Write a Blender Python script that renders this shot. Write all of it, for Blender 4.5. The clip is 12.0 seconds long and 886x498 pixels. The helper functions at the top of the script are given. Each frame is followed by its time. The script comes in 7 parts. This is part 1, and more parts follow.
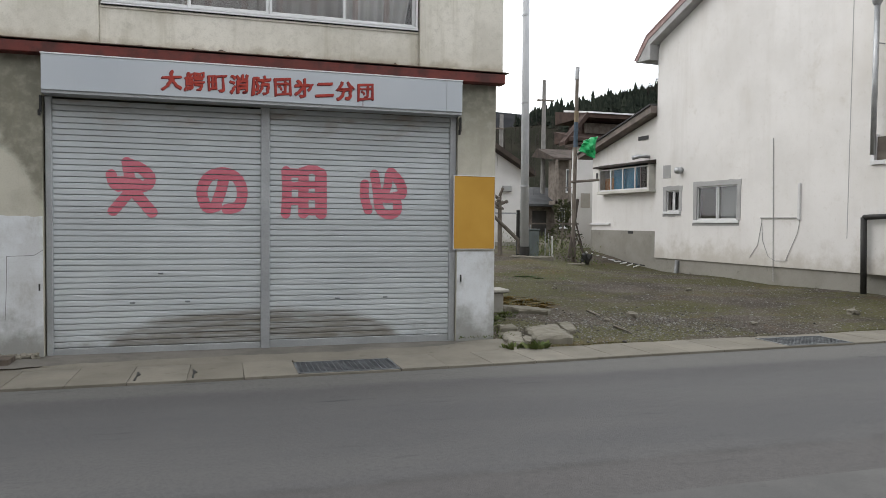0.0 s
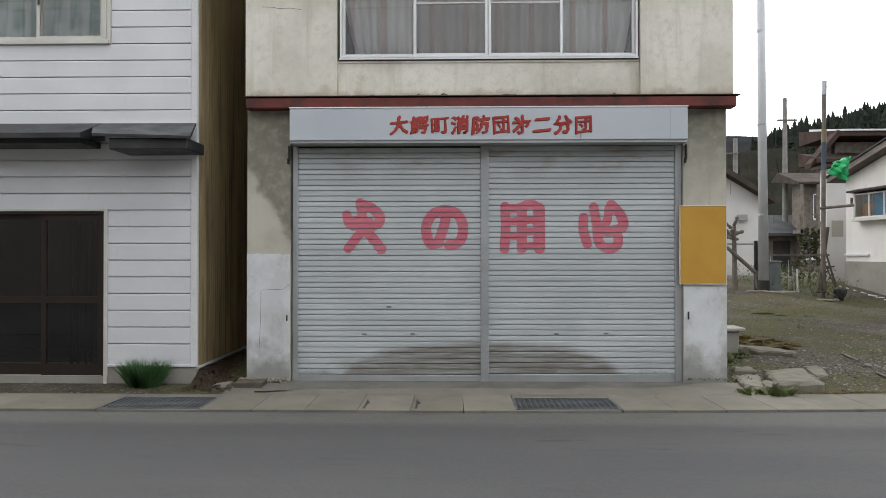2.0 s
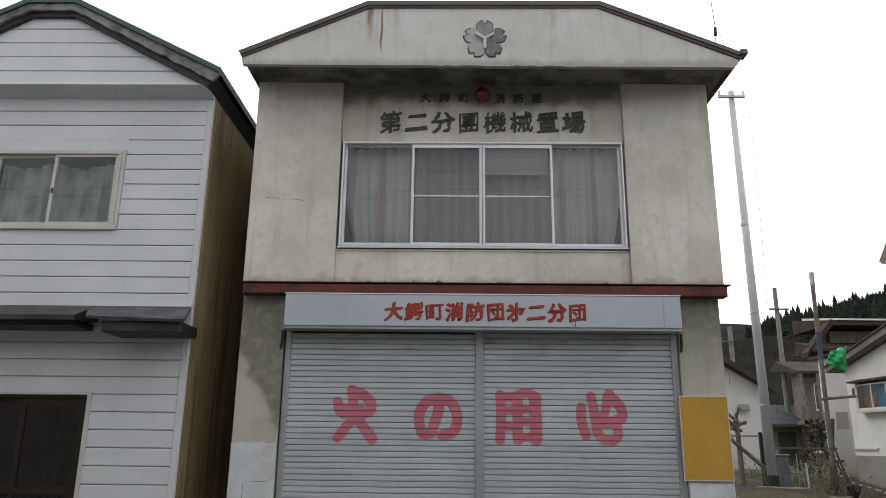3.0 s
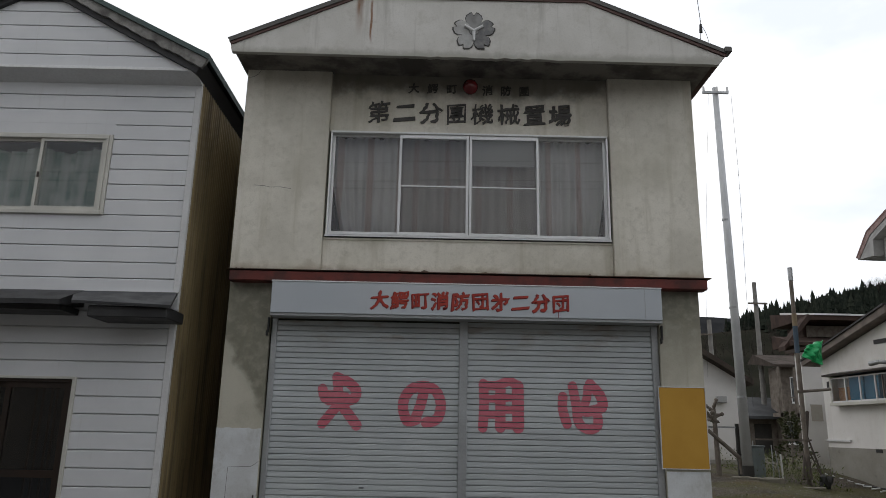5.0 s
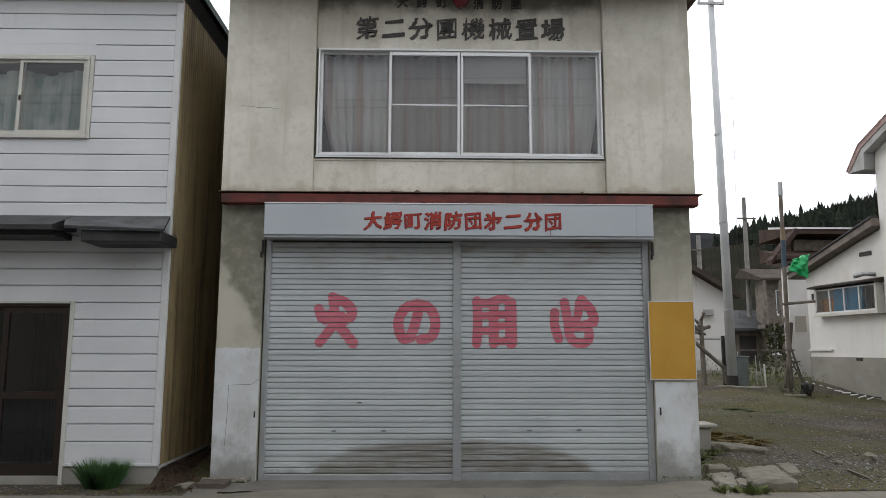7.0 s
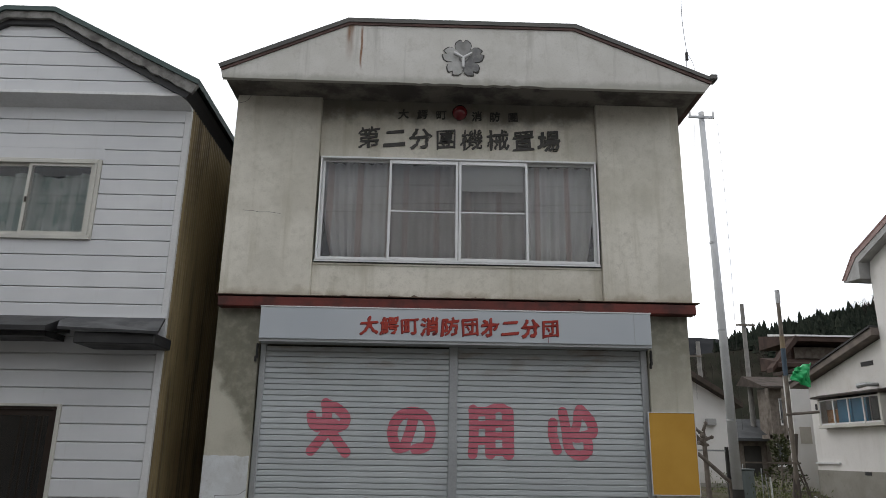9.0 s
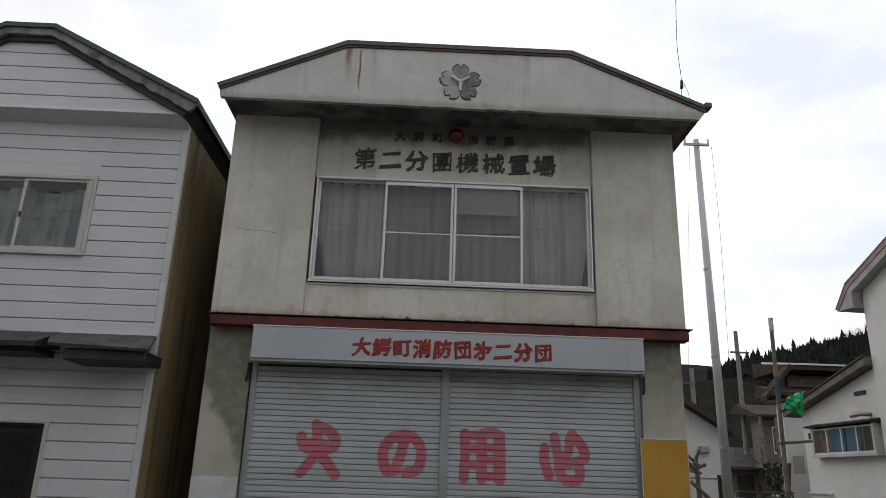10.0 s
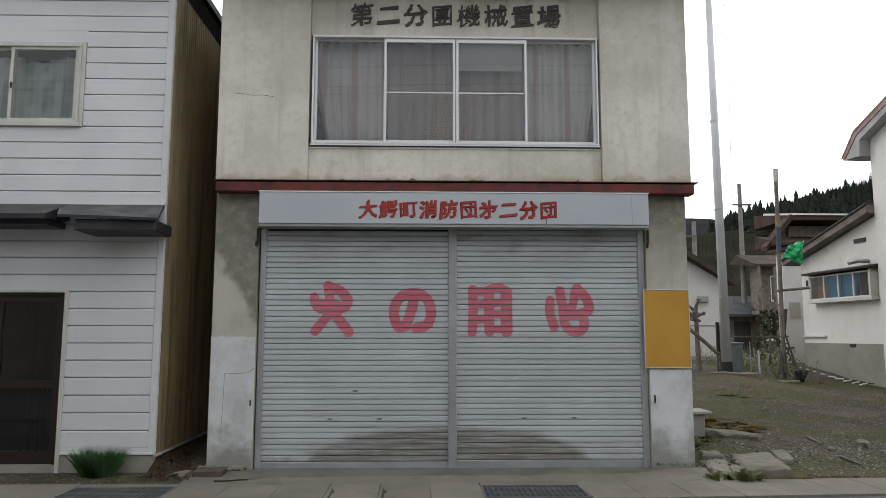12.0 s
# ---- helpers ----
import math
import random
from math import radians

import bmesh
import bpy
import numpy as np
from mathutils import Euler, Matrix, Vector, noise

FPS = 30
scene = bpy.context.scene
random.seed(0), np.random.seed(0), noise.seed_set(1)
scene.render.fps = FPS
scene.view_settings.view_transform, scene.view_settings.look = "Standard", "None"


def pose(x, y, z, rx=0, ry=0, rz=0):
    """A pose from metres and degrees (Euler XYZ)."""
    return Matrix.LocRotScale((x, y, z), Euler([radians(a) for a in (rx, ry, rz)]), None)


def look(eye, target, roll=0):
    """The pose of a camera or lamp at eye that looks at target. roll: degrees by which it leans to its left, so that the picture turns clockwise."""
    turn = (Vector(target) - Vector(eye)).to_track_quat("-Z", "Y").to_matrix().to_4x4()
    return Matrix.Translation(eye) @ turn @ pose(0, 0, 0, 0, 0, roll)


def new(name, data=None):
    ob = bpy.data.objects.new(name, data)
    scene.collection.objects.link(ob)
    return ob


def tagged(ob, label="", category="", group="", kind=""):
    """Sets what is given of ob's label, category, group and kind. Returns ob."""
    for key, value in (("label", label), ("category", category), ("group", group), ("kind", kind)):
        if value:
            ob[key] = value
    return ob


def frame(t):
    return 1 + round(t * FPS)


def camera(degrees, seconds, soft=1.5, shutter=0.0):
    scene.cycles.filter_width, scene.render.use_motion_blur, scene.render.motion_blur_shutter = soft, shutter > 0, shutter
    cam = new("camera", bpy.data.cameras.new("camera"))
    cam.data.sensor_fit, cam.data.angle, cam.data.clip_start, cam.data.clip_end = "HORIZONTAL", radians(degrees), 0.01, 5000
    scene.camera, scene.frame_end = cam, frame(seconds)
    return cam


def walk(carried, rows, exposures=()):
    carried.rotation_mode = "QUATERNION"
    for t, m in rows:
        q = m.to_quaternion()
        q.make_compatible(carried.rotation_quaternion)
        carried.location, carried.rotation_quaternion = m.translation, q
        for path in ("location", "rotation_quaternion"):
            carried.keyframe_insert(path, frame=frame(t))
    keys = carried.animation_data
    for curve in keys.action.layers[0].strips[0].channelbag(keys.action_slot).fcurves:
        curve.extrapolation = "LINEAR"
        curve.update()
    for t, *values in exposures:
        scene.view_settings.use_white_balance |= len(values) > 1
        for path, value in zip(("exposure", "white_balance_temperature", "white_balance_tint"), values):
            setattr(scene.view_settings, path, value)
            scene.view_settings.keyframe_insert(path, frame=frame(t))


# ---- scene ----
cam = camera(63.24, 12.0, soft=0.78)
# seconds, place, then yaw, pitch and roll in degrees
PATH = [
    (0.0, -0.389, -8.527, 1.435, -16.35, -2.09, 0.58),
    (0.5, -0.470, -8.509, 1.427, -13.88, -1.70, 0.37),
    (1.0, -0.451, -8.459, 1.420, -7.74, -0.86, 0.32),
    (1.5, -0.350, -8.448, 1.441, 0.05, -0.30, 0.39),
    (2.0, -0.320, -8.443, 1.454, 1.31, 0.44, -0.01),
    (2.5, -0.330, -8.409, 1.481, 0.78, 6.10, -0.07),
    (3.0, -0.299, -8.386, 1.491, 1.09, 15.01, 0.65),
    (3.2, -0.296, -8.387, 1.485, 1.12, 18.36, 0.93),
    (3.6, -0.300, -8.410, 1.480, 0.95, 20.10, 1.25),
    (4.3, -0.315, -8.450, 1.470, 0.35, 20.00, 1.55),
    (4.8, -0.328, -8.469, 1.465, -0.09, 18.00, 1.48),
    (5.0, -0.328, -8.475, 1.467, -0.27, 14.24, 1.17),
    (5.5, -0.323, -8.469, 1.476, -0.41, 8.22, 0.36),
    (6.0, -0.325, -8.483, 1.485, -0.60, 7.84, -0.15),
    (6.5, -0.333, -8.487, 1.482, -0.78, 7.90, 0.05),
    (6.7, -0.352, -8.494, 1.463, -0.93, 8.19, 0.16),
    (7.3, -0.352, -8.495, 1.470, -1.20, 6.60, 0.10),
    (7.9, -0.350, -8.495, 1.490, -1.33, 3.30, 0.02),
    (8.3, -0.349, -8.495, 1.502, -1.34, 4.97, -0.02),
    (8.5, -0.345, -8.494, 1.516, -1.29, 9.28, 0.18),
    (9.0, -0.336, -8.494, 1.513, -1.14, 15.93, 0.93),
    (9.5, -0.324, -8.496, 1.508, -1.21, 17.80, 1.65),
    (10.0, -0.326, -8.497, 1.510, -1.50, 17.71, 1.81),
    (10.5, -0.333, -8.497, 1.505, -1.65, 17.53, 1.69),
    (11.0, -0.341, -8.492, 1.506, -1.59, 14.17, 1.56),
    (11.5, -0.345, -8.479, 1.485, -1.42, 9.48, 1.01),
    (12.0, -0.348, -8.489, 1.497, -1.43, 6.73, 0.08),
]
EXPOSURES = [(0.0, -0.16), (1.5, -0.10), (2.0, -0.08), (2.5, -0.26), (3.0, -0.56), (3.2, -0.81), (4.8, -1.16), (5.5, -0.76), (6.0, -0.49), (6.5, -0.47), (8.3, -0.36), (8.5, -0.40), (9.0, -0.74), (9.5, -1.16), (10.5, -1.21), (11.0, -0.96), (11.5, -0.61), (12.0, -0.46)]
walk(cam, [(t, pose(x, y, z, 0, 0, yaw) @ pose(0, 0, 0, 90 + pitch, 0, 0) @ pose(0, 0, 0, 0, 0, roll)) for t, x, y, z, yaw, pitch, roll in PATH], EXPOSURES)

# ---- world and sun ----
SUN_DIR = Vector((-0.78, 0.30, 0.62)).normalized()
SUN_ROT, SUN_ELEV = math.atan2(SUN_DIR.x, SUN_DIR.y), math.asin(SUN_DIR.z)
world = bpy.data.worlds.new("overcast_sky")
scene.world = world
world.use_nodes = True
wn, wl = world.node_tree.nodes, world.node_tree.links
wn.clear()
sky = wn.new("ShaderNodeTexSky")
sky.sky_type, sky.sun_disc, sky.sun_elevation, sky.sun_rotation = "NISHITA", False, SUN_ELEV, SUN_ROT
sky.air_density, sky.dust_density, sky.ozone_density = 1.0, 3.0, 1.0
w_coord = wn.new("ShaderNodeTexCoord")
w_map = wn.new("ShaderNodeMapping")
w_map.inputs["Scale"].default_value = (1.0, 1.0, 2.6)
w_noise = wn.new("ShaderNodeTexNoise")
w_noise.inputs["Scale"].default_value, w_noise.inputs["Detail"].default_value, w_noise.inputs["Roughness"].default_value = 2.2, 6, 0.55
w_ramp = wn.new("ShaderNodeValToRGB")
w_ramp.color_ramp.elements[0].position, w_ramp.color_ramp.elements[0].color = 0.33, (10.4, 11.0, 12.2, 1)
w_ramp.color_ramp.elements[1].position, w_ramp.color_ramp.elements[1].color = 0.60, (15.0, 15.0, 14.9, 1)
w_mix = wn.new("ShaderNodeMix")
w_mix.data_type = "RGBA"
w_mix.inputs[0].default_value = 0.90
w_back = wn.new("ShaderNodeBackground")
w_back.inputs["Strength"].default_value = 0.15
w_out = wn.new("ShaderNodeOutputWorld")
wl.new(w_coord.outputs["Generated"], w_map.inputs["Vector"])
wl.new(w_map.outputs["Vector"], w_noise.inputs["Vector"])
wl.new(w_noise.outputs["Fac"], w_ramp.inputs["Fac"])
wl.new(sky.outputs["Color"], w_mix.inputs[6])
wl.new(w_ramp.outputs["Color"], w_mix.inputs[7])
# the cloud is brightest round the hidden sun
w_dot = wn.new("ShaderNodeVectorMath")
w_dot.operation = "DOT_PRODUCT"
w_dot.inputs[1].default_value = (1.0, SUN_DIR.y + 0.45, SUN_DIR.z)
w_fall = wn.new("ShaderNodeMapRange")
for i, v in enumerate((0.0, -0.9, 1.0, 0.66, 1.38)):
    w_fall.inputs[i].default_value = v
w_gain = wn.new("ShaderNodeVectorMath")
w_gain.operation = "SCALE"
wl.new(w_coord.outputs["Generated"], w_dot.inputs[0])
wl.new(w_dot.outputs["Value"], w_fall.inputs[0])
wl.new(w_mix.outputs[2], w_gain.inputs[0])
wl.new(w_fall.outputs[0], w_gain.inputs["Scale"])
wl.new(w_gain.outputs[0], w_back.inputs["Color"])
wl.new(w_back.outputs["Background"], w_out.inputs["Surface"])

sun = new("sun", bpy.data.lights.new("sun", "SUN"))
sun.data.energy, sun.data.angle, sun.data.color = 0.85, radians(35), (1.0, 0.97, 0.93)
sun.matrix_world = look(SUN_DIR * 40, (0, 0, 0))


# ---- material tools ----
class Graph:
    """A short way to write node materials."""

    def __init__(self, name):
        self.mat = bpy.data.materials.new(name)
        self.mat.use_nodes = True
        self.nodes, self.links = self.mat.node_tree.nodes, self.mat.node_tree.links
        self.bsdf = self.nodes["Principled BSDF"]
        self.place = self.nodes.new("ShaderNodeNewGeometry").outputs["Position"]

    def put(self, value, socket):
        if isinstance(value, bpy.types.NodeSocket):
            self.links.new(value, socket)
        elif isinstance(value, tuple) and len(value) == 3 and socket.type == "RGBA":
            socket.default_value = (*value, 1)
        else:
            socket.default_value = value

    def axis(self, i):
        n = self.nodes.new("ShaderNodeSeparateXYZ")
        self.links.new(self.place, n.inputs[0])
        return n.outputs[i]

    def stretch(self, s, vec=None):
        n = self.nodes.new("ShaderNodeMapping")
        n.inputs["Scale"].default_value = s
        self.links.new(vec or self.place, n.inputs["Vector"])
        return n.outputs["Vector"]

    def noise(self, scale, detail=4, rough=0.55, vec=None):
        n = self.nodes.new("ShaderNodeTexNoise")
        n.inputs["Scale"].default_value, n.inputs["Detail"].default_value, n.inputs["Roughness"].default_value = scale, detail, rough
        self.links.new(vec or self.place, n.inputs["Vector"])
        return n.outputs["Fac"]

    def cells(self, scale, vec=None):
        n = self.nodes.new("ShaderNodeTexVoronoi")
        n.inputs["Scale"].default_value = scale
        self.links.new(vec or self.place, n.inputs["Vector"])
        return n.outputs["Color"], n.outputs["Distance"]

    def fit(self, value, a, b, lo=0.0, hi=1.0):
        n = self.nodes.new("ShaderNodeMapRange")
        n.interpolation_type = "SMOOTHSTEP"
        for socket, v in zip(n.inputs, (value, a, b, lo, hi)):
            self.put(v, socket)
        return n.outputs[0]

    def math(self, op, a, b=0.0):
        n = self.nodes.new("ShaderNodeMath")
        n.operation = op
        self.put(a, n.inputs[0])
        self.put(b, n.inputs[1])
        return n.outputs[0]

    def mul(self, *values):
        out = values[0]
        for v in values[1:]:
            out = self.math("MULTIPLY", out, v)
        return out

    def mix(self, fac, a, b):
        n = self.nodes.new("ShaderNodeMix")
        n.data_type = "RGBA"
        self.put(fac, n.inputs[0])
        self.put(a, n.inputs[6])
        self.put(b, n.inputs[7])
        return n.outputs[2]

    def each(self):
        return self.nodes.new("ShaderNodeObjectInfo").outputs["Random"]

    def island(self):
        return self.nodes.new("ShaderNodeNewGeometry").outputs["Random Per Island"]

    def bump(self, height, strength=0.3, distance=0.01):
        n = self.nodes.new("ShaderNodeBump")
        n.inputs["Strength"].default_value, n.inputs["Distance"].default_value = strength, distance
        self.links.new(height, n.inputs["Height"])
        self.links.new(n.outputs["Normal"], self.bsdf.inputs["Normal"])

    def done(self, color, rough=0.8, metal=0.0, spec=0.4):
        self.put(color, self.bsdf.inputs["Base Color"])
        self.put(rough, self.bsdf.inputs["Roughness"])
        self.put(metal, self.bsdf.inputs["Metallic"])
        self.bsdf.inputs["Specular IOR Level"].default_value = spec
        return self.mat


def worn(name, a, b, rough=0.75, big=1.2, fine=35.0, metal=0.0, relief=0.15, vary=0.0, spec=0.35):
    """A painted, rendered or weathered surface: two tones over a coarse and a fine grain."""
    g = Graph(name)
    coarse = g.fit(g.noise(big, 5, 0.6), 0.35, 0.68)
    grain = g.noise(fine, 3, 0.6)
    c = g.mix(coarse, a, b)
    c = g.mix(g.fit(grain, 0.35, 0.75, 0.0, 0.35), c, tuple(v * 0.72 for v in a))
    if vary:
        c = g.mix(g.math("MULTIPLY", g.each(), vary), c, tuple(v * 0.6 for v in b))
    g.bump(grain, relief, 0.004)
    return g.done(c, g.fit(coarse, 0, 1, rough - 0.08, min(1.0, rough + 0.08)), metal, spec)


# ---- materials ----
SEAM = -4.52


def asphalt():
    g = Graph("asphalt")
    big = g.fit(g.noise(0.5, 5, 0.6, g.stretch((0.35, 1.6, 1.0))), 0.35, 0.7)
    c = g.mix(big, (0.062, 0.062, 0.064), (0.083, 0.082, 0.081))
    yw = g.math("ADD", g.axis(1), g.mul(g.math("SUBTRACT", g.noise(0.9, 4, 0.6), 0.5), 0.25))
    dust = g.fit(yw, -2.15, -1.85)
    band = g.mul(g.fit(yw, -2.75, -2.25), g.fit(yw, -1.95, -2.2))
    c = g.mix(g.mul(band, 0.5), c, (0.052, 0.050, 0.050))
    near = g.fit(g.math("ADD", g.axis(1), g.mul(g.math("SUBTRACT", g.noise(3.0, 4, 0.6), 0.5), 0.06)), SEAM + 0.02, SEAM - 0.02)
    c = g.mix(g.mul(near, 0.6), c, (0.064, 0.058, 0.056))
    joint = g.fit(g.math("ABSOLUTE", g.math("SUBTRACT", g.math("ADD", g.axis(1), g.mul(g.math("SUBTRACT", g.noise(3.0, 4, 0.6), 0.5), 0.06)), SEAM)), 0.10, 0.0)
    c = g.mix(g.mul(joint, g.fit(g.noise(2.0, 4), 0.35, 0.6), 0.6), c, (0.040, 0.037, 0.036))
    c = g.mix(g.mul(dust, 0.55), c, (0.140, 0.135, 0.122))
    _, d = g.cells(170)
    c = g.mix(g.fit(d, 0.25, 0.6, 0.0, 0.28), c, (0.15, 0.147, 0.143))
    tar = g.fit(g.noise(1.3, 5, 0.65, g.stretch((0.5, 4.0, 1.0))), 0.63, 0.72, 0.0, 0.7)
    c = g.mix(tar, c, (0.035, 0.035, 0.036))
    c = g.mix(g.fit(g.noise(38, 4, 0.75), 0.42, 0.72, 0.0, 0.45), c, (0.042, 0.042, 0.043))
    c = g.mix(g.fit(g.noise(5, 5, 0.7, g.stretch((0.25, 2.2, 1))), 0.55, 0.75, 0.0, 0.35), c, (0.045, 0.045, 0.046))
    g.bump(g.noise(120, 3, 0.7), 0.6, 0.008)
    return g.done(c, 0.88, 0, 0.3)


def concrete(name, a, b, stain, vary=0.0):
    g = Graph(name)
    big = g.fit(g.noise(1.6, 6, 0.65), 0.36, 0.68)
    c = g.mix(big, a, b)
    c = g.mix(g.fit(g.noise(5.5, 5, 0.7), 0.58, 0.74, 0, 0.6), c, stain)
    grain = g.noise(110, 3, 0.6)
    c = g.mix(g.fit(grain, 0.4, 0.8, 0, 0.3), c, tuple(v * 0.6 for v in b))
    if vary:
        c = g.mix(g.mul(g.each(), vary), c, stain)
    g.bump(grain, 0.35, 0.004)
    return g.done(c, 0.9, 0, 0.25)


def dirt():
    g = Graph("gravel_dirt")
    big = g.fit(g.noise(0.7, 6, 0.65), 0.36, 0.66)
    c = g.mix(big, (0.056, 0.046, 0.038), (0.108, 0.092, 0.075))
    cell, d = g.cells(26)
    bw = g.nodes.new("ShaderNodeRGBToBW")
    g.links.new(cell, bw.inputs[0])
    c = g.mix(g.mul(g.fit(bw.outputs[0], 0.45, 0.9), g.fit(d, 0.55, 0.2)), c, (0.24, 0.23, 0.21))
    c = g.mix(g.fit(g.noise(95, 3, 0.7), 0.45, 0.75, 0, 0.5), c, (0.038, 0.033, 0.028))
    moss = g.mul(g.fit(g.noise(0.55, 5, 0.6, g.stretch((0.6, 1.5, 1))), 0.41, 0.57), g.fit(g.noise(14, 4, 0.7), 0.28, 0.60))
    c = g.mix(g.mul(moss, 0.80), c, (0.080, 0.082, 0.026))
    dry = g.mul(g.fit(g.noise(0.8, 5, 0.6), 0.55, 0.68), g.fit(g.noise(20, 4, 0.7), 0.35, 0.65))
    c = g.mix(g.mul(dry, 0.6), c, (0.13, 0.085, 0.04))
    g.bump(g.math("ADD", g.noise(40, 4, 0.7), d), 0.8, 0.03)
    return g.done(c, 0.95, 0, 0.15)


def shutter_metal():
    g = Graph("painted_steel_slat")
    soft = g.fit(g.noise(1.4, 5, 0.6), 0.35, 0.7)
    c = g.mix(soft, (0.475, 0.507, 0.522), (0.548, 0.580, 0.594))
    x, z = g.axis(0), g.axis(2)
    # mud splashed up over the lowest slats
    off = g.math("MULTIPLY", g.math("ADD", x, 0.05), 0.58)
    square = g.math("MULTIPLY", off, off)
    arc = g.math("MULTIPLY", g.math("SUBTRACT", 1.0, g.math("MULTIPLY", square, square)), 0.43)
    rise = g.math("SUBTRACT", arc, g.math("ADD", z, g.mul(g.math("SUBTRACT", g.noise(2.6, 4, 0.6, g.stretch((1, 1, 0.3))), 0.5), 0.10)))
    mud = g.mul(g.fit(rise, -0.03, 0.10), g.fit(g.noise(7, 4, 0.65, g.stretch((0.22, 1, 3))), 0.28, 0.62, 0.35, 1.0))
    c = g.mix(g.mul(mud, 0.88), c, (0.150, 0.126, 0.094))
    low = g.mul(g.fit(z, 0.34, 0.02), g.fit(g.noise(3.0, 5, 0.65, g.stretch((0.8, 1, 1.5))), 0.42, 0.68), 0.7)
    c = g.mix(low, c, (0.17, 0.15, 0.12))
    top = g.mul(g.fit(z, 2.25, 2.7), g.fit(g.noise(2.1, 5, 0.6, g.stretch((1, 1, 3))), 0.48, 0.66))
    c = g.mix(g.mul(top, 0.62), c, (0.29, 0.21, 0.155))
    c = g.mix(g.fit(g.noise(45, 4, 0.7, g.stretch((0.3, 1, 2))), 0.6, 0.8, 0, 0.3), c, (0.25, 0.24, 0.225))
    c = g.mix(g.mul(g.each(), 0.22), c, (0.30, 0.31, 0.315))
    return g.done(c, 0.5, 0.15, 0.4)


def fascia_paint():
    g = Graph("fascia_board_paint")
    c = g.mix(g.fit(g.noise(1.5, 5, 0.6), 0.35, 0.7), (0.56, 0.55, 0.515), (0.64, 0.63, 0.60))
    x, z = g.axis(0), g.axis(2)
    wob = g.mul(g.math("SUBTRACT", g.noise(6, 3, 0.5, g.stretch((1, 1, 0.5))), 0.5), 0.06)
    xs = g.math("ADD", x, wob)
    run = g.math("MAXIMUM", g.mul(g.fit(g.math("ABSOLUTE", g.math("ADD", xs, 1.37)), 0.07, 0.01), g.fit(z, 6.05, 6.62)),
                 g.mul(g.fit(g.math("ABSOLUTE", g.math("ADD", xs, 1.22)), 0.022, 0.005), g.fit(z, 6.66, 6.55), g.fit(z, 5.98, 6.15)))
    c = g.mix(g.mul(run, g.fit(g.noise(18, 3, 0.6, g.stretch((1, 1, 0.2))), 0.25, 0.6, 0.55, 1.0), 0.95), c, (0.20, 0.085, 0.03))
    c = g.mix(g.fit(g.noise(1.3, 5, 0.6, g.stretch((7, 7, 0.5))), 0.56, 0.74, 0, 0.45), c, (0.30, 0.29, 0.265))
    c = g.mix(g.fit(g.noise(4.5, 6, 0.72), 0.50, 0.70, 0, 0.40), c, (0.40, 0.385, 0.34))
    edge = g.math("ADD", z, g.mul(g.math("SUBTRACT", g.noise(5.0, 5, 0.7), 0.5), 0.18))
    c = g.mix(g.mul(g.fit(edge, 5.97, 5.86), 0.55), c, (0.24, 0.23, 0.195))
    grain = g.noise(48, 3, 0.65)
    c = g.mix(g.fit(grain, 0.45, 0.78, 0, 0.25), c, (0.36, 0.35, 0.32))
    g.bump(grain, 0.3, 0.004)
    return g.done(c, 0.8, 0, 0.3)


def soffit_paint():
    g = Graph("dark_stained_mortar")
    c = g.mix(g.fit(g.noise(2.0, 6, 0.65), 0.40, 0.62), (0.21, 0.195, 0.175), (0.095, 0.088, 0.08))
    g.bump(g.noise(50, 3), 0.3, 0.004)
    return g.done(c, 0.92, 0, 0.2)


def siding_paint():
    g = Graph("white_siding")
    c = g.mix(g.fit(g.noise(1.1, 5, 0.6), 0.35, 0.7), (0.61, 0.62, 0.637), (0.67, 0.677, 0.69))
    c = g.mix(g.mul(g.each(), 0.10), c, (0.45, 0.45, 0.45))
    c = g.mix(g.fit(g.noise(1.5, 5, 0.65, g.stretch((9, 9, 0.8))), 0.58, 0.78, 0, 0.25), c, (0.44, 0.42, 0.39))
    g.bump(g.noise(30, 3, 0.6, g.stretch((0.25, 1, 3))), 0.12, 0.003)
    return g.done(c, 0.6, 0, 0.35)


def corrugated_paint():
    g = Graph("tan_corrugated_steel")
    c = g.mix(g.fit(g.noise(1.0, 5, 0.6), 0.35, 0.7), (0.25, 0.19, 0.095), (0.31, 0.24, 0.125))
    c = g.mix(g.fit(g.noise(1.0, 5, 0.65, g.stretch((6, 6, 0.5))), 0.42, 0.68, 0, 0.75), c, (0.09, 0.066, 0.038))
    return g.done(c, 0.55, 0.1, 0.35)


def glass(name, tint=(0.92, 0.94, 0.95)):
    """Thin window glass: it lets the view through and mirrors the sky by Fresnel."""
    g = Graph(name)
    clear = g.nodes.new("ShaderNodeBsdfTransparent")
    clear.inputs[0].default_value = (*tint, 1)
    gloss = g.nodes.new("ShaderNodeBsdfGlossy")
    gloss.inputs["Roughness"].default_value = 0.0
    fresnel = g.nodes.new("ShaderNodeFresnel")
    fresnel.inputs["IOR"].default_value = 1.80
    both = g.nodes.new("ShaderNodeMixShader")
    g.links.new(fresnel.outputs[0], both.inputs[0])
    g.links.new(clear.outputs[0], both.inputs[1])
    g.links.new(gloss.outputs[0], both.inputs[2])
    g.links.new(both.outputs[0], g.nodes["Material Output"].inputs["Surface"])
    g.nodes.remove(g.bsdf)
    return g.mat


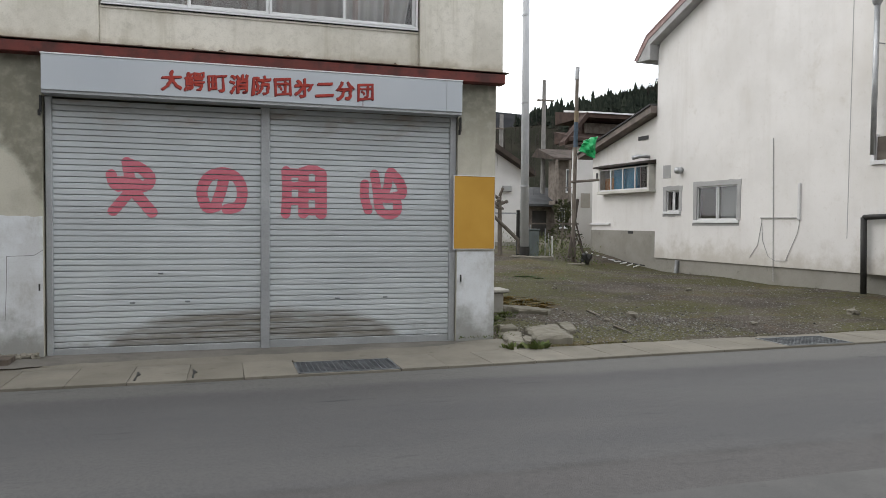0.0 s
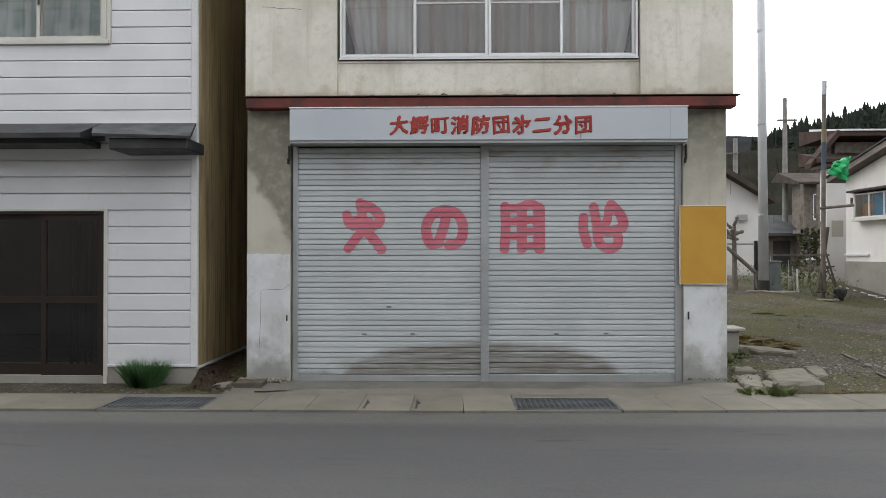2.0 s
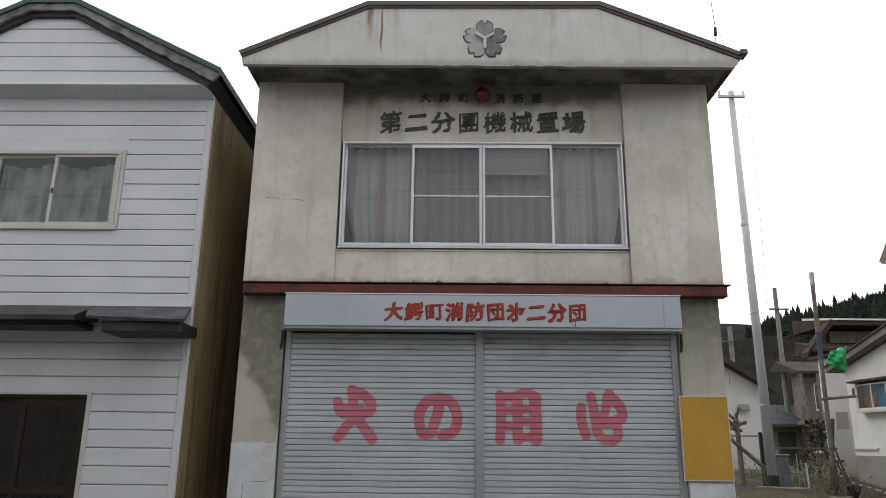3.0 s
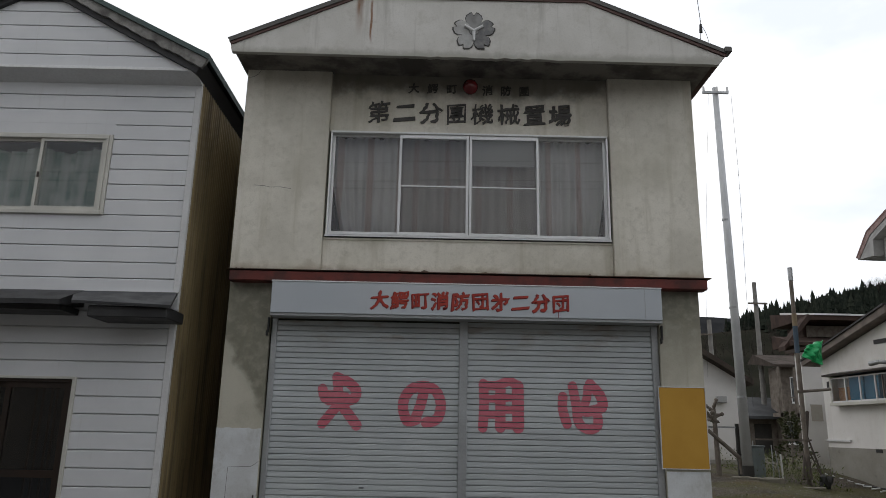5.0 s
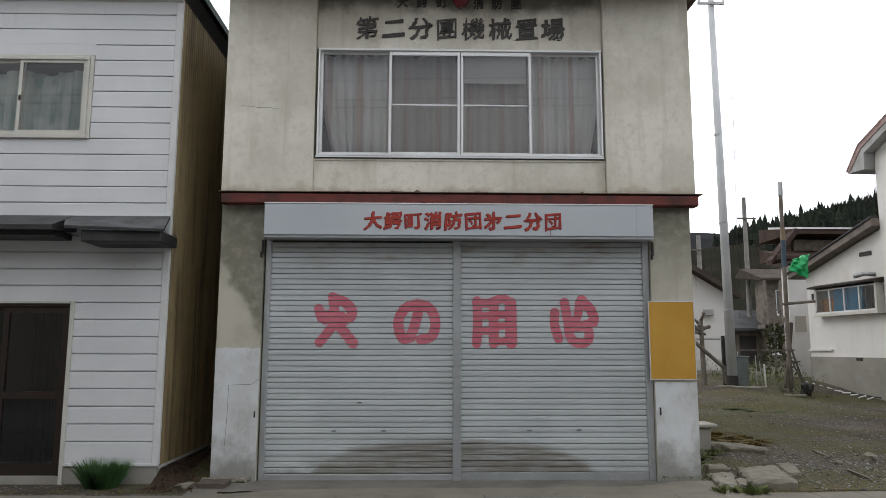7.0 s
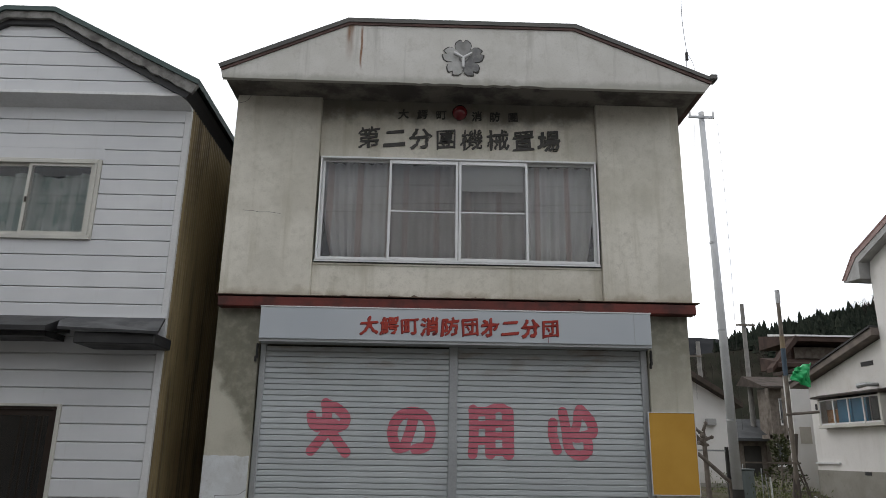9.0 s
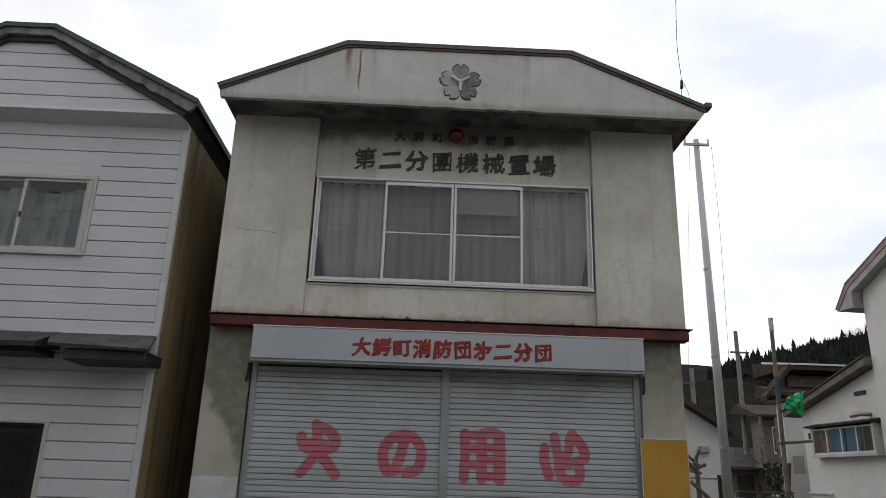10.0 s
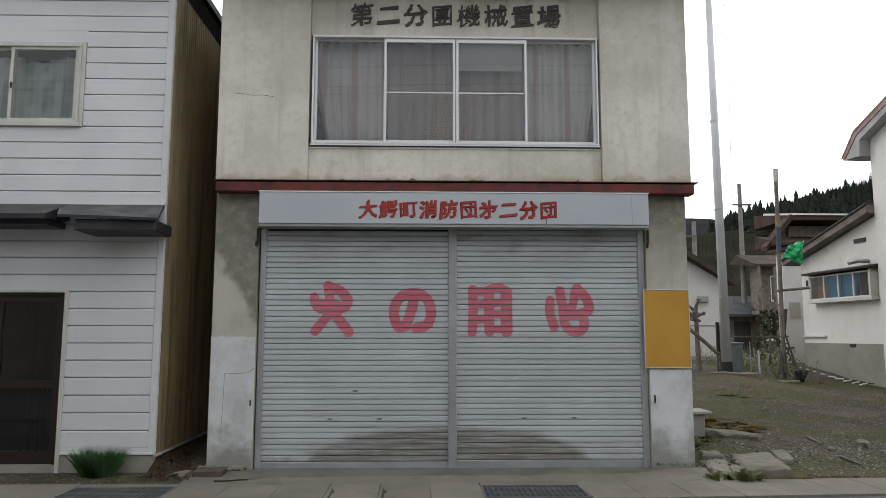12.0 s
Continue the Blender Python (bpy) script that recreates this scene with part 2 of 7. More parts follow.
def cloth(name, a, b, stripe=None, pitch=0.55, offset=0.0):
    g = Graph(name)
    c = g.mix(g.fit(g.noise(3.0, 4), 0.35, 0.7), a, b)
    if stripe:
        n = g.nodes.new("ShaderNodeMath")
        n.operation = "PINGPONG"
        g.links.new(g.math("ADD", g.axis(0), offset), n.inputs[0])
        n.inputs[1].default_value = pitch / 2
        c = g.mix(g.fit(n.outputs[0], 0.05, 0.025, 0.0, 0.6), c, stripe)
    return g.done(c, 0.95, 0, 0.1)


def needles():
    g = Graph("conifer_needles")
    c = g.mix(g.island(), (0.016, 0.021, 0.017), (0.034, 0.040, 0.030))
    c = g.mix(g.fit(g.noise(0.9, 4, 0.7), 0.4, 0.7, 0, 0.6), c, (0.011, 0.015, 0.012))
    return g.done(c, 0.95, 0, 0.02)


def leaf_mat(name, a, b):
    g = Graph(name)
    return g.done(g.mix(g.island(), a, b), 0.7, 0, 0.25)


def lot_wall(name="white_house_render"):
    g = Graph(name)
    c = g.mix(g.fit(g.noise(0.45, 6, 0.6), 0.36, 0.68), (0.74, 0.725, 0.71), (0.645, 0.63, 0.61))
    c = g.mix(g.fit(g.noise(0.9, 5, 0.6, g.stretch((2.5, 2.5, 0.2))), 0.54, 0.78, 0, 0.26), c, (0.46, 0.43, 0.385))
    c = g.mix(g.fit(g.noise(1.7, 6, 0.7), 0.58, 0.74, 0, 0.26), c, (0.44, 0.40, 0.33))
    c = g.mix(g.fit(g.noise(0.3, 4, 0.65, g.stretch((1, 1, 0.6))), 0.54, 0.70, 0, 0.30), c, (0.49, 0.45, 0.385))
    foot = g.math("ADD", g.axis(2), g.mul(g.math("SUBTRACT", g.noise(1.6, 5, 0.7), 0.5), 1.6))
    c = g.mix(g.mul(g.fit(foot, 1.15, 0.45), 0.5), c, (0.33, 0.29, 0.22))
    c = g.mix(g.fit(g.noise(70, 3), 0.5, 0.8, 0, 0.15), c, (0.4, 0.38, 0.35))
    c = g.mix(g.fit(g.noise(9, 5, 0.75), 0.55, 0.74, 0, 0.30), c, (0.46, 0.43, 0.37))
    g.bump(g.noise(50, 3), 0.2, 0.004)
    return g.done(c, 0.88, 0, 0.2)


M_ASPHALT = asphalt()
M_DIRT = dirt()
M_SHOULDER = concrete("shoulder_asphalt", (0.105, 0.103, 0.10), (0.085, 0.084, 0.082), (0.06, 0.06, 0.058))
M_GUTTER = concrete("gutter_concrete", (0.225, 0.208, 0.172), (0.172, 0.160, 0.133), (0.095, 0.086, 0.066), 0.42)
M_APRON = concrete("apron_concrete", (0.170, 0.158, 0.138), (0.115, 0.108, 0.095), (0.075, 0.07, 0.058))
M_STONE = concrete("broken_concrete", (0.255, 0.235, 0.195), (0.175, 0.162, 0.132), (0.075, 0.072, 0.048), 0.35)
M_FOUND = concrete("foundation_concrete", (0.31, 0.297, 0.266), (0.25, 0.238, 0.212), (0.14, 0.13, 0.11))
M_GRATE = worn("galvanised_grate", (0.20, 0.215, 0.225), (0.14, 0.15, 0.158), 0.5, 3, 60, 0.6)


def upper_render(name, darkened):
    """Pale cream render: rain runs, hair cracks, and a ragged darkening towards the top under the eave."""
    g = Graph(name)
    c = g.mix(g.fit(g.noise(0.8, 6, 0.62), 0.36, 0.66), (0.755, 0.725, 0.645), (0.585, 0.56, 0.485))
    c = g.mix(g.fit(g.noise(1.1, 5, 0.6, g.stretch((4.5, 4.5, 0.4))), 0.50, 0.74, 0, 0.55), c, (0.40, 0.37, 0.27))
    c = g.mix(g.fit(g.noise(5.0, 5, 0.7), 0.58, 0.72, 0, 0.40), c, (0.42, 0.40, 0.33))
    c = g.mix(g.fit(g.noise(0.55, 5, 0.7), 0.50, 0.68, 0, 0.45), c, (0.46, 0.44, 0.35))
    c = g.mix(g.fit(g.noise(11, 5, 0.75), 0.47, 0.70, 0, 0.34), c, (0.45, 0.43, 0.355))
    small = g.noise(55, 3, 0.6)
    c = g.mix(g.fit(small, 0.45, 0.8, 0, 0.26), c, (0.40, 0.385, 0.33))
    crack = g.math("ABSOLUTE", g.math("SUBTRACT", g.noise(1.15, 4, 0.55), 0.52))
    c = g.mix(g.mul(g.fit(crack, 0.0035, 0.0008), g.fit(g.noise(0.7, 2), 0.54, 0.62), 0.16), c, (0.22, 0.20, 0.16))
    low = g.math("ADD", g.axis(2), g.mul(g.math("SUBTRACT", g.noise(3.5, 5, 0.65), 0.5), 0.35))
    c = g.mix(g.mul(g.fit(low, 3.42, 3.30), 0.55), c, (0.30, 0.25, 0.17))
    if darkened:
        # ragged-edged darker tone towards the top of the wall
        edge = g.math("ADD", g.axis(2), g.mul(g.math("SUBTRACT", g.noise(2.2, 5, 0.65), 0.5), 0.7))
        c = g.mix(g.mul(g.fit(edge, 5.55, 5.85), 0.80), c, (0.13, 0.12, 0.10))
    g.bump(small, 0.3, 0.004)
    return g.done(c, 0.9, 0, 0.2)


M_WALL = upper_render("station_render", False)
M_HEAD = upper_render("station_render_dark_top", True)


def pier_render():
    """Lower cream render: a ragged mould stain on the left pier, the signboard's shadow painted on the right."""
    g = Graph("station_lower_render")
    c = g.mix(g.fit(g.noise(1.6, 6, 0.62), 0.38, 0.66), (0.52, 0.50, 0.42), (0.42, 0.40, 0.33))
    small = g.noise(60, 3, 0.6)
    c = g.mix(g.fit(small, 0.45, 0.8, 0, 0.25), c, (0.26, 0.25, 0.20))
    away = g.math("ABSOLUTE", g.axis(0))
    far = g.math("ADD", away, g.mul(g.math("SUBTRACT", g.noise(4.0, 5, 0.6), 0.5), 0.35))
    reach = g.fit(g.axis(2), 1.35, 2.95, 2.28, 2.98)
    darkened = g.fit(g.math("SUBTRACT", reach, far), -0.05, 0.09)
    # for x > 0 this paints the shadow below sign and ledge
    darkened = g.mul(darkened, g.math("MAXIMUM", g.fit(g.axis(0), 0.1, -0.1), g.fit(g.axis(2), 2.0, 3.0)), g.fit(g.noise(9, 4, 0.6), 0.25, 0.6, 0.6, 1.0))
    c = g.mix(g.mul(darkened, 0.80), c, (0.15, 0.145, 0.11))
    c = g.mix(g.fit(g.noise(1.2, 5, 0.6, g.stretch((6, 6, 0.4))), 0.55, 0.75, 0, 0.4), c, (0.26, 0.24, 0.17))
    g.bump(small, 0.3, 0.004)
    return g.done(c, 0.9, 0, 0.2)


M_PIER = pier_render()


def patch_render():
    """White repaint over the lower piers, splashed and mouldy in blotches."""
    g = Graph("repainted_white_render")
    c = g.mix(g.fit(g.noise(2.2, 6, 0.62), 0.36, 0.66), (0.66, 0.685, 0.70), (0.56, 0.572, 0.575))
    c = g.mix(g.fit(g.noise(3.0, 6, 0.7, g.stretch((1, 1, 0.6))), 0.50, 0.68, 0, 0.5), c, (0.36, 0.35, 0.315))
    splash = g.math("ADD", g.axis(2), g.mul(g.math("SUBTRACT", g.noise(3.2, 5, 0.65), 0.5), 1.1))
    c = g.mix(g.mul(g.fit(splash, 0.55, 0.0), 0.75), c, (0.17, 0.165, 0.14))
    small = g.noise(60, 3, 0.6)
    c = g.mix(g.fit(small, 0.45, 0.8, 0, 0.22), c, (0.33, 0.32, 0.29))
    g.bump(small, 0.3, 0.004)
    return g.done(c, 0.88, 0, 0.2)


M_PATCH = patch_render()
M_FASCIA = fascia_paint()
M_SOFFIT = soffit_paint()
M_LEDGE = worn("red_oxide_flashing", (0.145, 0.032, 0.025), (0.062, 0.027, 0.023), 0.6, 4.5, 40, 0.1)
M_ROOF_RED = worn("brown_roof_edge", (0.17, 0.085, 0.07), (0.11, 0.06, 0.055), 0.55, 2.5, 40, 0.1)
M_ROOF_BROWN = worn("dull_brown_verge", (0.105, 0.058, 0.05), (0.07, 0.045, 0.04), 0.6, 2.5, 40, 0.1)
M_ROOF = worn("dark_roof_steel", (0.085, 0.085, 0.08), (0.13, 0.125, 0.115), 0.5, 1.5, 40, 0.3)


def sign_paint():
    g = Graph("sign_blue_grey_paint")
    c = g.mix(g.fit(g.noise(0.7, 3, 0.5), 0.3, 0.7), (0.43, 0.465, 0.50), (0.48, 0.51, 0.54))
    c = g.mix(g.fit(g.noise(1.4, 5, 0.6, g.stretch((8, 8, 0.7))), 0.60, 0.80, 0, 0.22), c, (0.30, 0.30, 0.29))
    return g.done(c, 0.5, 0.05, 0.4)


M_SIGN = sign_paint()
M_RED = worn("red_sign_paint", (0.40, 0.048, 0.03), (0.29, 0.03, 0.025), 0.6, 5, 60)
M_PINK = worn("faded_red_paint", (0.55, 0.14, 0.185), (0.61, 0.19, 0.235), 0.55, 4, 70)
M_INK = worn("dark_grey_letter_paint", (0.06, 0.058, 0.055), (0.10, 0.095, 0.09), 0.7, 6, 60)
M_SLAT = shutter_metal()
M_ALU = worn("aluminium_frame", (0.70, 0.71, 0.71), (0.78, 0.785, 0.785), 0.42, 2, 50, 0.3, 0.05)
M_RAIL = worn("shutter_rail_steel", (0.36, 0.375, 0.385), (0.44, 0.455, 0.465), 0.45, 2, 50, 0.4, 0.05)


def ochre_paint():
    g = Graph("ochre_board")
    c = g.mix(g.fit(g.noise(1.6, 4, 0.55), 0.3, 0.7), (0.46, 0.25, 0.036), (0.53, 0.30, 0.05))
    c = g.mix(g.fit(g.noise(1.5, 4, 0.6, g.stretch((9, 9, 0.8))), 0.58, 0.8, 0, 0.25), c, (0.36, 0.20, 0.045))
    return g.done(c, 0.7, 0, 0.3)


M_YELLOW = ochre_paint()


def clear_glass():
    g = Graph("clear_glass_edge")
    clear = g.nodes.new("ShaderNodeBsdfTransparent")
    g.links.new(clear.outputs[0], g.nodes["Material Output"].inputs["Surface"])
    g.nodes.remove(g.bsdf)
    return g.mat


M_CLEAR = clear_glass()
M_GLASS = glass("window_glass")
# near-black colours put the gloom of unlit rooms into linings and backings
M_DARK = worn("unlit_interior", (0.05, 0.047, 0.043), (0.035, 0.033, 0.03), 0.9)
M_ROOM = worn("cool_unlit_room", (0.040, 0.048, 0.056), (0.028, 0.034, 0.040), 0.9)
M_CURTAIN = cloth("striped_curtain", (0.78, 0.76, 0.745), (0.66, 0.645, 0.63), (0.50, 0.33, 0.29), 0.38, 0.1)
M_CURTAIN_DARK = cloth("drab_curtain", (0.47, 0.44, 0.425), (0.40, 0.375, 0.36), (0.38, 0.27, 0.24), 0.40, 0.25)
M_PAPER = worn("paper_sheet", (0.52, 0.515, 0.50), (0.47, 0.465, 0.455), 0.9, 1.0, 12)
M_LACE = cloth("pale_green_curtain", (0.55, 0.61, 0.58), (0.22, 0.33, 0.30), (0.60, 0.63, 0.61), 0.23)
M_SIDING = siding_paint()
M_TRIM = worn("white_trim", (0.66, 0.665, 0.67), (0.60, 0.60, 0.60), 0.55, 2, 30)
M_CORR = corrugated_paint()
M_CREAM = worn("cream_window_frame", (0.58, 0.57, 0.52), (0.50, 0.49, 0.45), 0.5, 2, 40)
M_BROWN = worn("bronze_door_frame", (0.032, 0.021, 0.016), (0.023, 0.017, 0.014), 0.5, 2, 40, 0.2)
M_SMOKE = glass("smoked_door_glass", (0.34, 0.42, 0.50))
M_TAR = worn("black_canopy_steel", (0.030, 0.030, 0.032), (0.055, 0.055, 0.055), 0.5, 2.5, 40, 0.2)
M_GREY_TIN = worn("grey_canopy_sheet", (0.088, 0.090, 0.093), (0.062, 0.063, 0.066), 0.5, 2.5, 40, 0.2)
M_GREEN_ROOF = worn("green_roof_edge", (0.055, 0.085, 0.080), (0.085, 0.11, 0.105), 0.5, 2, 40, 0.2)
M_BARGE = worn("stained_bargeboard", (0.27, 0.265, 0.25), (0.10, 0.095, 0.09), 0.8, 6, 40)
M_WHITE = lot_wall()
M_POLE = worn("pole_concrete", (0.53, 0.545, 0.565), (0.45, 0.462, 0.48), 0.8, 2, 60)
M_WOOD = worn("grey_weathered_wood", (0.19, 0.165, 0.14), (0.12, 0.10, 0.085), 0.9, 4, 60)
M_BLACK = worn("black_plastic", (0.02, 0.02, 0.02), (0.035, 0.033, 0.03), 0.6)
M_STEEL = worn("galvanised_pipe", (0.42, 0.43, 0.44), (0.32, 0.33, 0.34), 0.4, 4, 50, 0.6)
M_BAG = worn("green_plastic_sheet", (0.02, 0.42, 0.14), (0.015, 0.32, 0.10), 0.45, 5, 30)
M_BLUE = cloth("blue_curtain", (0.10, 0.28, 0.42), (0.07, 0.20, 0.33))
M_ORANGE = worn("orange_carton", (0.42, 0.22, 0.10), (0.35, 0.18, 0.08), 0.8)
M_NEEDLES = needles()
M_HILL = worn("forest_floor", (0.020, 0.021, 0.016), (0.030, 0.028, 0.022), 0.95, 0.05, 1.0, spec=0.0)
M_BARE = worn("bare_hillside", (0.034, 0.035, 0.037), (0.024, 0.025, 0.027), 0.95, 0.06, 1.2, spec=0.0)
M_TWIG = worn("bare_twigs", (0.062, 0.055, 0.048), (0.045, 0.041, 0.037), 0.95, spec=0.0)
M_GRASS = leaf_mat("grass_blades", (0.030, 0.080, 0.026), (0.065, 0.14, 0.045))
M_STRAW = leaf_mat("dry_grass", (0.13, 0.085, 0.02), (0.19, 0.13, 0.035))
M_WEED = leaf_mat("weed_leaves", (0.065, 0.092, 0.026), (0.135, 0.155, 0.055))
M_TILE = worn("old_brown_roof", (0.075, 0.060, 0.051), (0.050, 0.042, 0.037), 0.85, 2, 25, spec=0.1)
M_DARK_ROOF = worn("dark_brown_roof", (0.065, 0.043, 0.036), (0.045, 0.034, 0.03), 0.85, 2, 25, spec=0.1)
M_GREY_ROOF = worn("grey_roof_sheet", (0.075, 0.077, 0.080), (0.055, 0.057, 0.06), 0.8, 1, 20, spec=0.15)
M_BEIGE = worn("beige_house_wall", (0.42, 0.39, 0.34), (0.36, 0.335, 0.29), 0.9, 1.0, 30)
M_LAMP = worn("red_lamp_glass", (0.15, 0.010, 0.014), (0.11, 0.009, 0.011), 0.2, 5, 60, 0, 0.0, 0, 0.6)


# ---- mesh tools ----
def box(bm, x0, x1, y0, y1, z0, z1, bevel=0.0):
    m = Matrix.Translation(((x0 + x1) / 2, (y0 + y1) / 2, (z0 + z1) / 2)) @ Matrix.Diagonal((abs(x1 - x0), abs(y1 - y0), abs(z1 - z0), 1))
    made = bmesh.ops.create_cube(bm, size=1, matrix=m)["verts"]
    if bevel:
        edges = list({e for v in made for e in v.link_edges})
        bmesh.ops.bevel(bm, geom=edges, offset=bevel, segments=1, affect="EDGES")
    return bm


def prism(bm, outline, lo, hi, axis="y"):
    """A closed outline carried from lo to hi along an axis; outline points are (x, z) for y, (y, z) for x, (x, y) for z."""
    def at(p, d):
        return {"y": (p[0], d, p[1]), "x": (d, p[0], p[1]), "z": (p[0], p[1], d)}[axis]
    a = [bm.verts.new(at(p, lo)) for p in outline]
    b = [bm.verts.new(at(p, hi)) for p in outline]
    n = len(a)
    bm.faces.new(a)
    bm.faces.new(b[::-1])
    for i in range(n):
        bm.faces.new((a[i], b[i], b[(i + 1) % n], a[(i + 1) % n]))
    bmesh.ops.recalc_face_normals(bm, faces=bm.faces[:])
    return bm


def rod(bm, a, b, r0, r1=None, sides=8):
    a, b, r1 = Vector(a), Vector(b), r0 if r1 is None else r1
    m = Matrix.Translation((a + b) / 2) @ (b - a).to_track_quat("Z", "Y").to_matrix().to_4x4()
    bmesh.ops.create_cone(bm, cap_ends=True, segments=sides, radius1=r0, radius2=r1, depth=(b - a).length, matrix=m)
    return bm


def lump(bm, at, size, rng, rough=0.25, sub=2):
    made = bmesh.ops.create_icosphere(bm, subdivisions=sub, radius=1)["verts"]
    shift = Vector((rng.random() * 50, rng.random() * 50, 0))
    for v in made:
        k = 1 + rough * noise.noise(v.co * 1.6 + shift) * 2
        v.co = Vector((v.co.x * size[0] * k, v.co.y * size[1] * k, v.co.z * size[2] * k)) + Vector(at)
    return bm


def clear_back(ob, outward):
    """Leaves the mirroring glass on a pane's outer face alone; its other faces are clear."""
    ob.data.materials.append(M_CLEAR)
    for face in ob.data.polygons:
        if face.normal.dot(outward) < 0.9:
            face.material_index = 1
    ob.visible_shadow = False


BASE = {}


def thing(name, at, label, category, group="", kind=""):
    ob = new(name)
    ob.location = at
    ob.empty_display_size = 0.1
    BASE[ob.name] = Vector(at)
    return tagged(ob, label, category, group, kind)


def mesh_of(name, bm, mat, smooth=False):
    me = bpy.data.meshes.new(name)
    bmesh.ops.recalc_face_normals(bm, faces=bm.faces[:])
    bm.to_mesh(me)
    bm.free()
    me.materials.append(mat)
    if smooth:
        me.polygons.foreach_set("use_smooth", [True] * len(me.polygons))
    return me


def part(name, bm, mat, parent=None, label="", smooth=False):
    """One mesh, written in world places, under a thing or a part."""
    me = bm if isinstance(bm, bpy.types.Mesh) else mesh_of(name, bm, mat, smooth)
    ob = new(name, me)
    if parent:
        ob.parent = parent
        ob.matrix_parent_inverse = Matrix.Translation(-BASE.get(parent.name, Vector()))
    return tagged(ob, label)


def piece(name, me, at, parent):
    """A repeat that shares a mesh; at is its place in the world."""
    ob = part(name, me, None, parent)
    ob.location = at
    return ob


def whole(name, bm, mat, label, category, group="", kind="", smooth=False):
    """A thing or piece of the setting that is one mesh."""
    return tagged(part(name, bm, mat, None, "", smooth), label, category, group, kind)


def glyph(ch, mat, size, bold, depth, x, y, z, turn=0):
    """One character facing -y, its em square's lower left corner at x, z; its strokes rise and waver as a brush leaves them."""
    cu = bpy.data.curves.new("character", "FONT")
    cu.body, cu.offset, cu.extrude = ch, bold, 0.02
    ob = new("character", cu)
    bpy.context.view_layer.update()
    me = bpy.data.meshes.new_from_object(ob.evaluated_get(bpy.context.evaluated_depsgraph_get()))
    bpy.data.objects.remove(ob)
    bpy.data.curves.remove(cu)
    co = np.empty(len(me.vertices) * 3)
    me.vertices.foreach_get("co", co)
    co = co.reshape(-1, 3)
    front = (co[:, 2] + 0.02) / 0.04
    u, v = co[:, 0].copy(), co[:, 1].copy()
    co[:, 0] = u + 0.020 * np.sin(17 * u + 23 * v + 3 * turn) + 0.05 * (v - 0.4) * math.sin(turn * 2.1)
    co[:, 1] = v + 0.020 * np.sin(19 * v - 13 * u + 5 * turn) + 0.10 * (u - 0.5)
    me.vertices.foreach_set("co", np.stack([x + co[:, 0] * size, y - front * depth, z + co[:, 1] * size], 1).ravel())
    me.materials.clear()
    me.materials.append(mat)
    me.update()
    return me


def letters(text, mat, parent, x, y, z, pitch, height, bold, depth, label, spread=0.0):
    """A line of separate characters of that height; x is the line's left end, z its foot; spread fattens the strokes."""
    size = height / 0.92
    for i, ch in enumerate(text):
        thin = 0.2 if ch in "團機" else 0.5 if ch in "団置械第鰐町" else 1.0
        me = glyph(ch, mat, size, bold * thin, depth, x + pitch * i + (pitch - size) / 2, y, z + 0.08 * size, i)
        if spread:
            bm = bmesh.new()
            reach = spread * size * (0.6 + 0.4 * thin)
            for k, (dx, dz) in enumerate(((1, 0.4), (-1, -0.4), (0.3, 1), (-0.3, -1))):
                bm.from_mesh(me)
                bm.verts.ensure_lookup_table()
                bmesh.ops.translate(bm, vec=(dx * reach, -0.0003 * k, dz * reach), verts=bm.verts[-len(me.vertices):])
            bm.to_mesh(me)
            bm.free()
        part("character", me, None, parent, label)


# ---- ground, road and pavement ----
def smooth(a, b, v):
    k = min(1.0, max(0.0, (v - a) / (b - a)))
    return k * k * (3 - 2 * k)


def lot_height(x, y):
    """The lot rises gently behind the pavement; elsewhere the ground lies under road and houses."""
    if y < -0.75 + swing(x) - 0.02:
        return -0.30
    z = -0.05 + 0.50 * max(0.0, min(1.3, (y + 0.75) / 10.5)) ** 1.1
    east = smooth(7.0, 10.5, x)
    z -= east * (0.10 * smooth(2.0, 5.0, y) + 0.13 * smooth(6.0, 9.0, y)) * (1 - smooth(9.0, 12.5, y))
    z += 0.07 * east * smooth(0.5, 2.0, y) * (1 - smooth(3.0, 6.0, y))
    z += 0.14 * smooth(9.0, 6.5, x) * smooth(6.0, 9.3, y)
    z += 0.02 * noise.noise((x * 0.9, y * 0.9, 0)) + 0.012 * noise.noise((x * 3.1, y * 3.1, 4)) * (1 if x > 2.9 else 0)
    if x < 2.9 and y < 0.2:
        z = min(z, -0.06)
    if y > 40:
        z += (y - 40) * 0.02
    return z


def swing(x):
    """How far the road's edge swings away towards the east."""
    return 0.037 * max(0.0, x) + 0.03 * smooth(2.5, 4.0, x)


def build_ground():
    bm = bmesh.new()
    xs = [-900, -300, -100, -40, -20, -10, -6] + [-5 + 0.5 * i for i in range(15)] + [2.6 + 0.2 * i for i in range(55)] + [14, 16, 20, 30, 60, 120, 300, 900]
    ys = [-900, -200, -60, -20, -10, -5, -2, -0.80] + [-0.75 + 0.05 * i for i in range(12)] + [-0.12 + 0.2 * i for i in range(72)] + [15, 18, 22, 28, 36, 50, 80, 130, 200, 400, 900]
    grid = [[bm.verts.new((x, y, lot_height(x, y))) for x in xs] for y in ys]
    for j in range(len(ys) - 1):
        for i in range(len(xs) - 1):
            bm.faces.new((grid[j][i], grid[j][i + 1], grid[j + 1][i + 1], grid[j + 1][i]))
    whole("ground", bm, M_DIRT, "bare gravelly dirt lot with mossy patches beside the road", "ground", kind="structure", smooth=True)


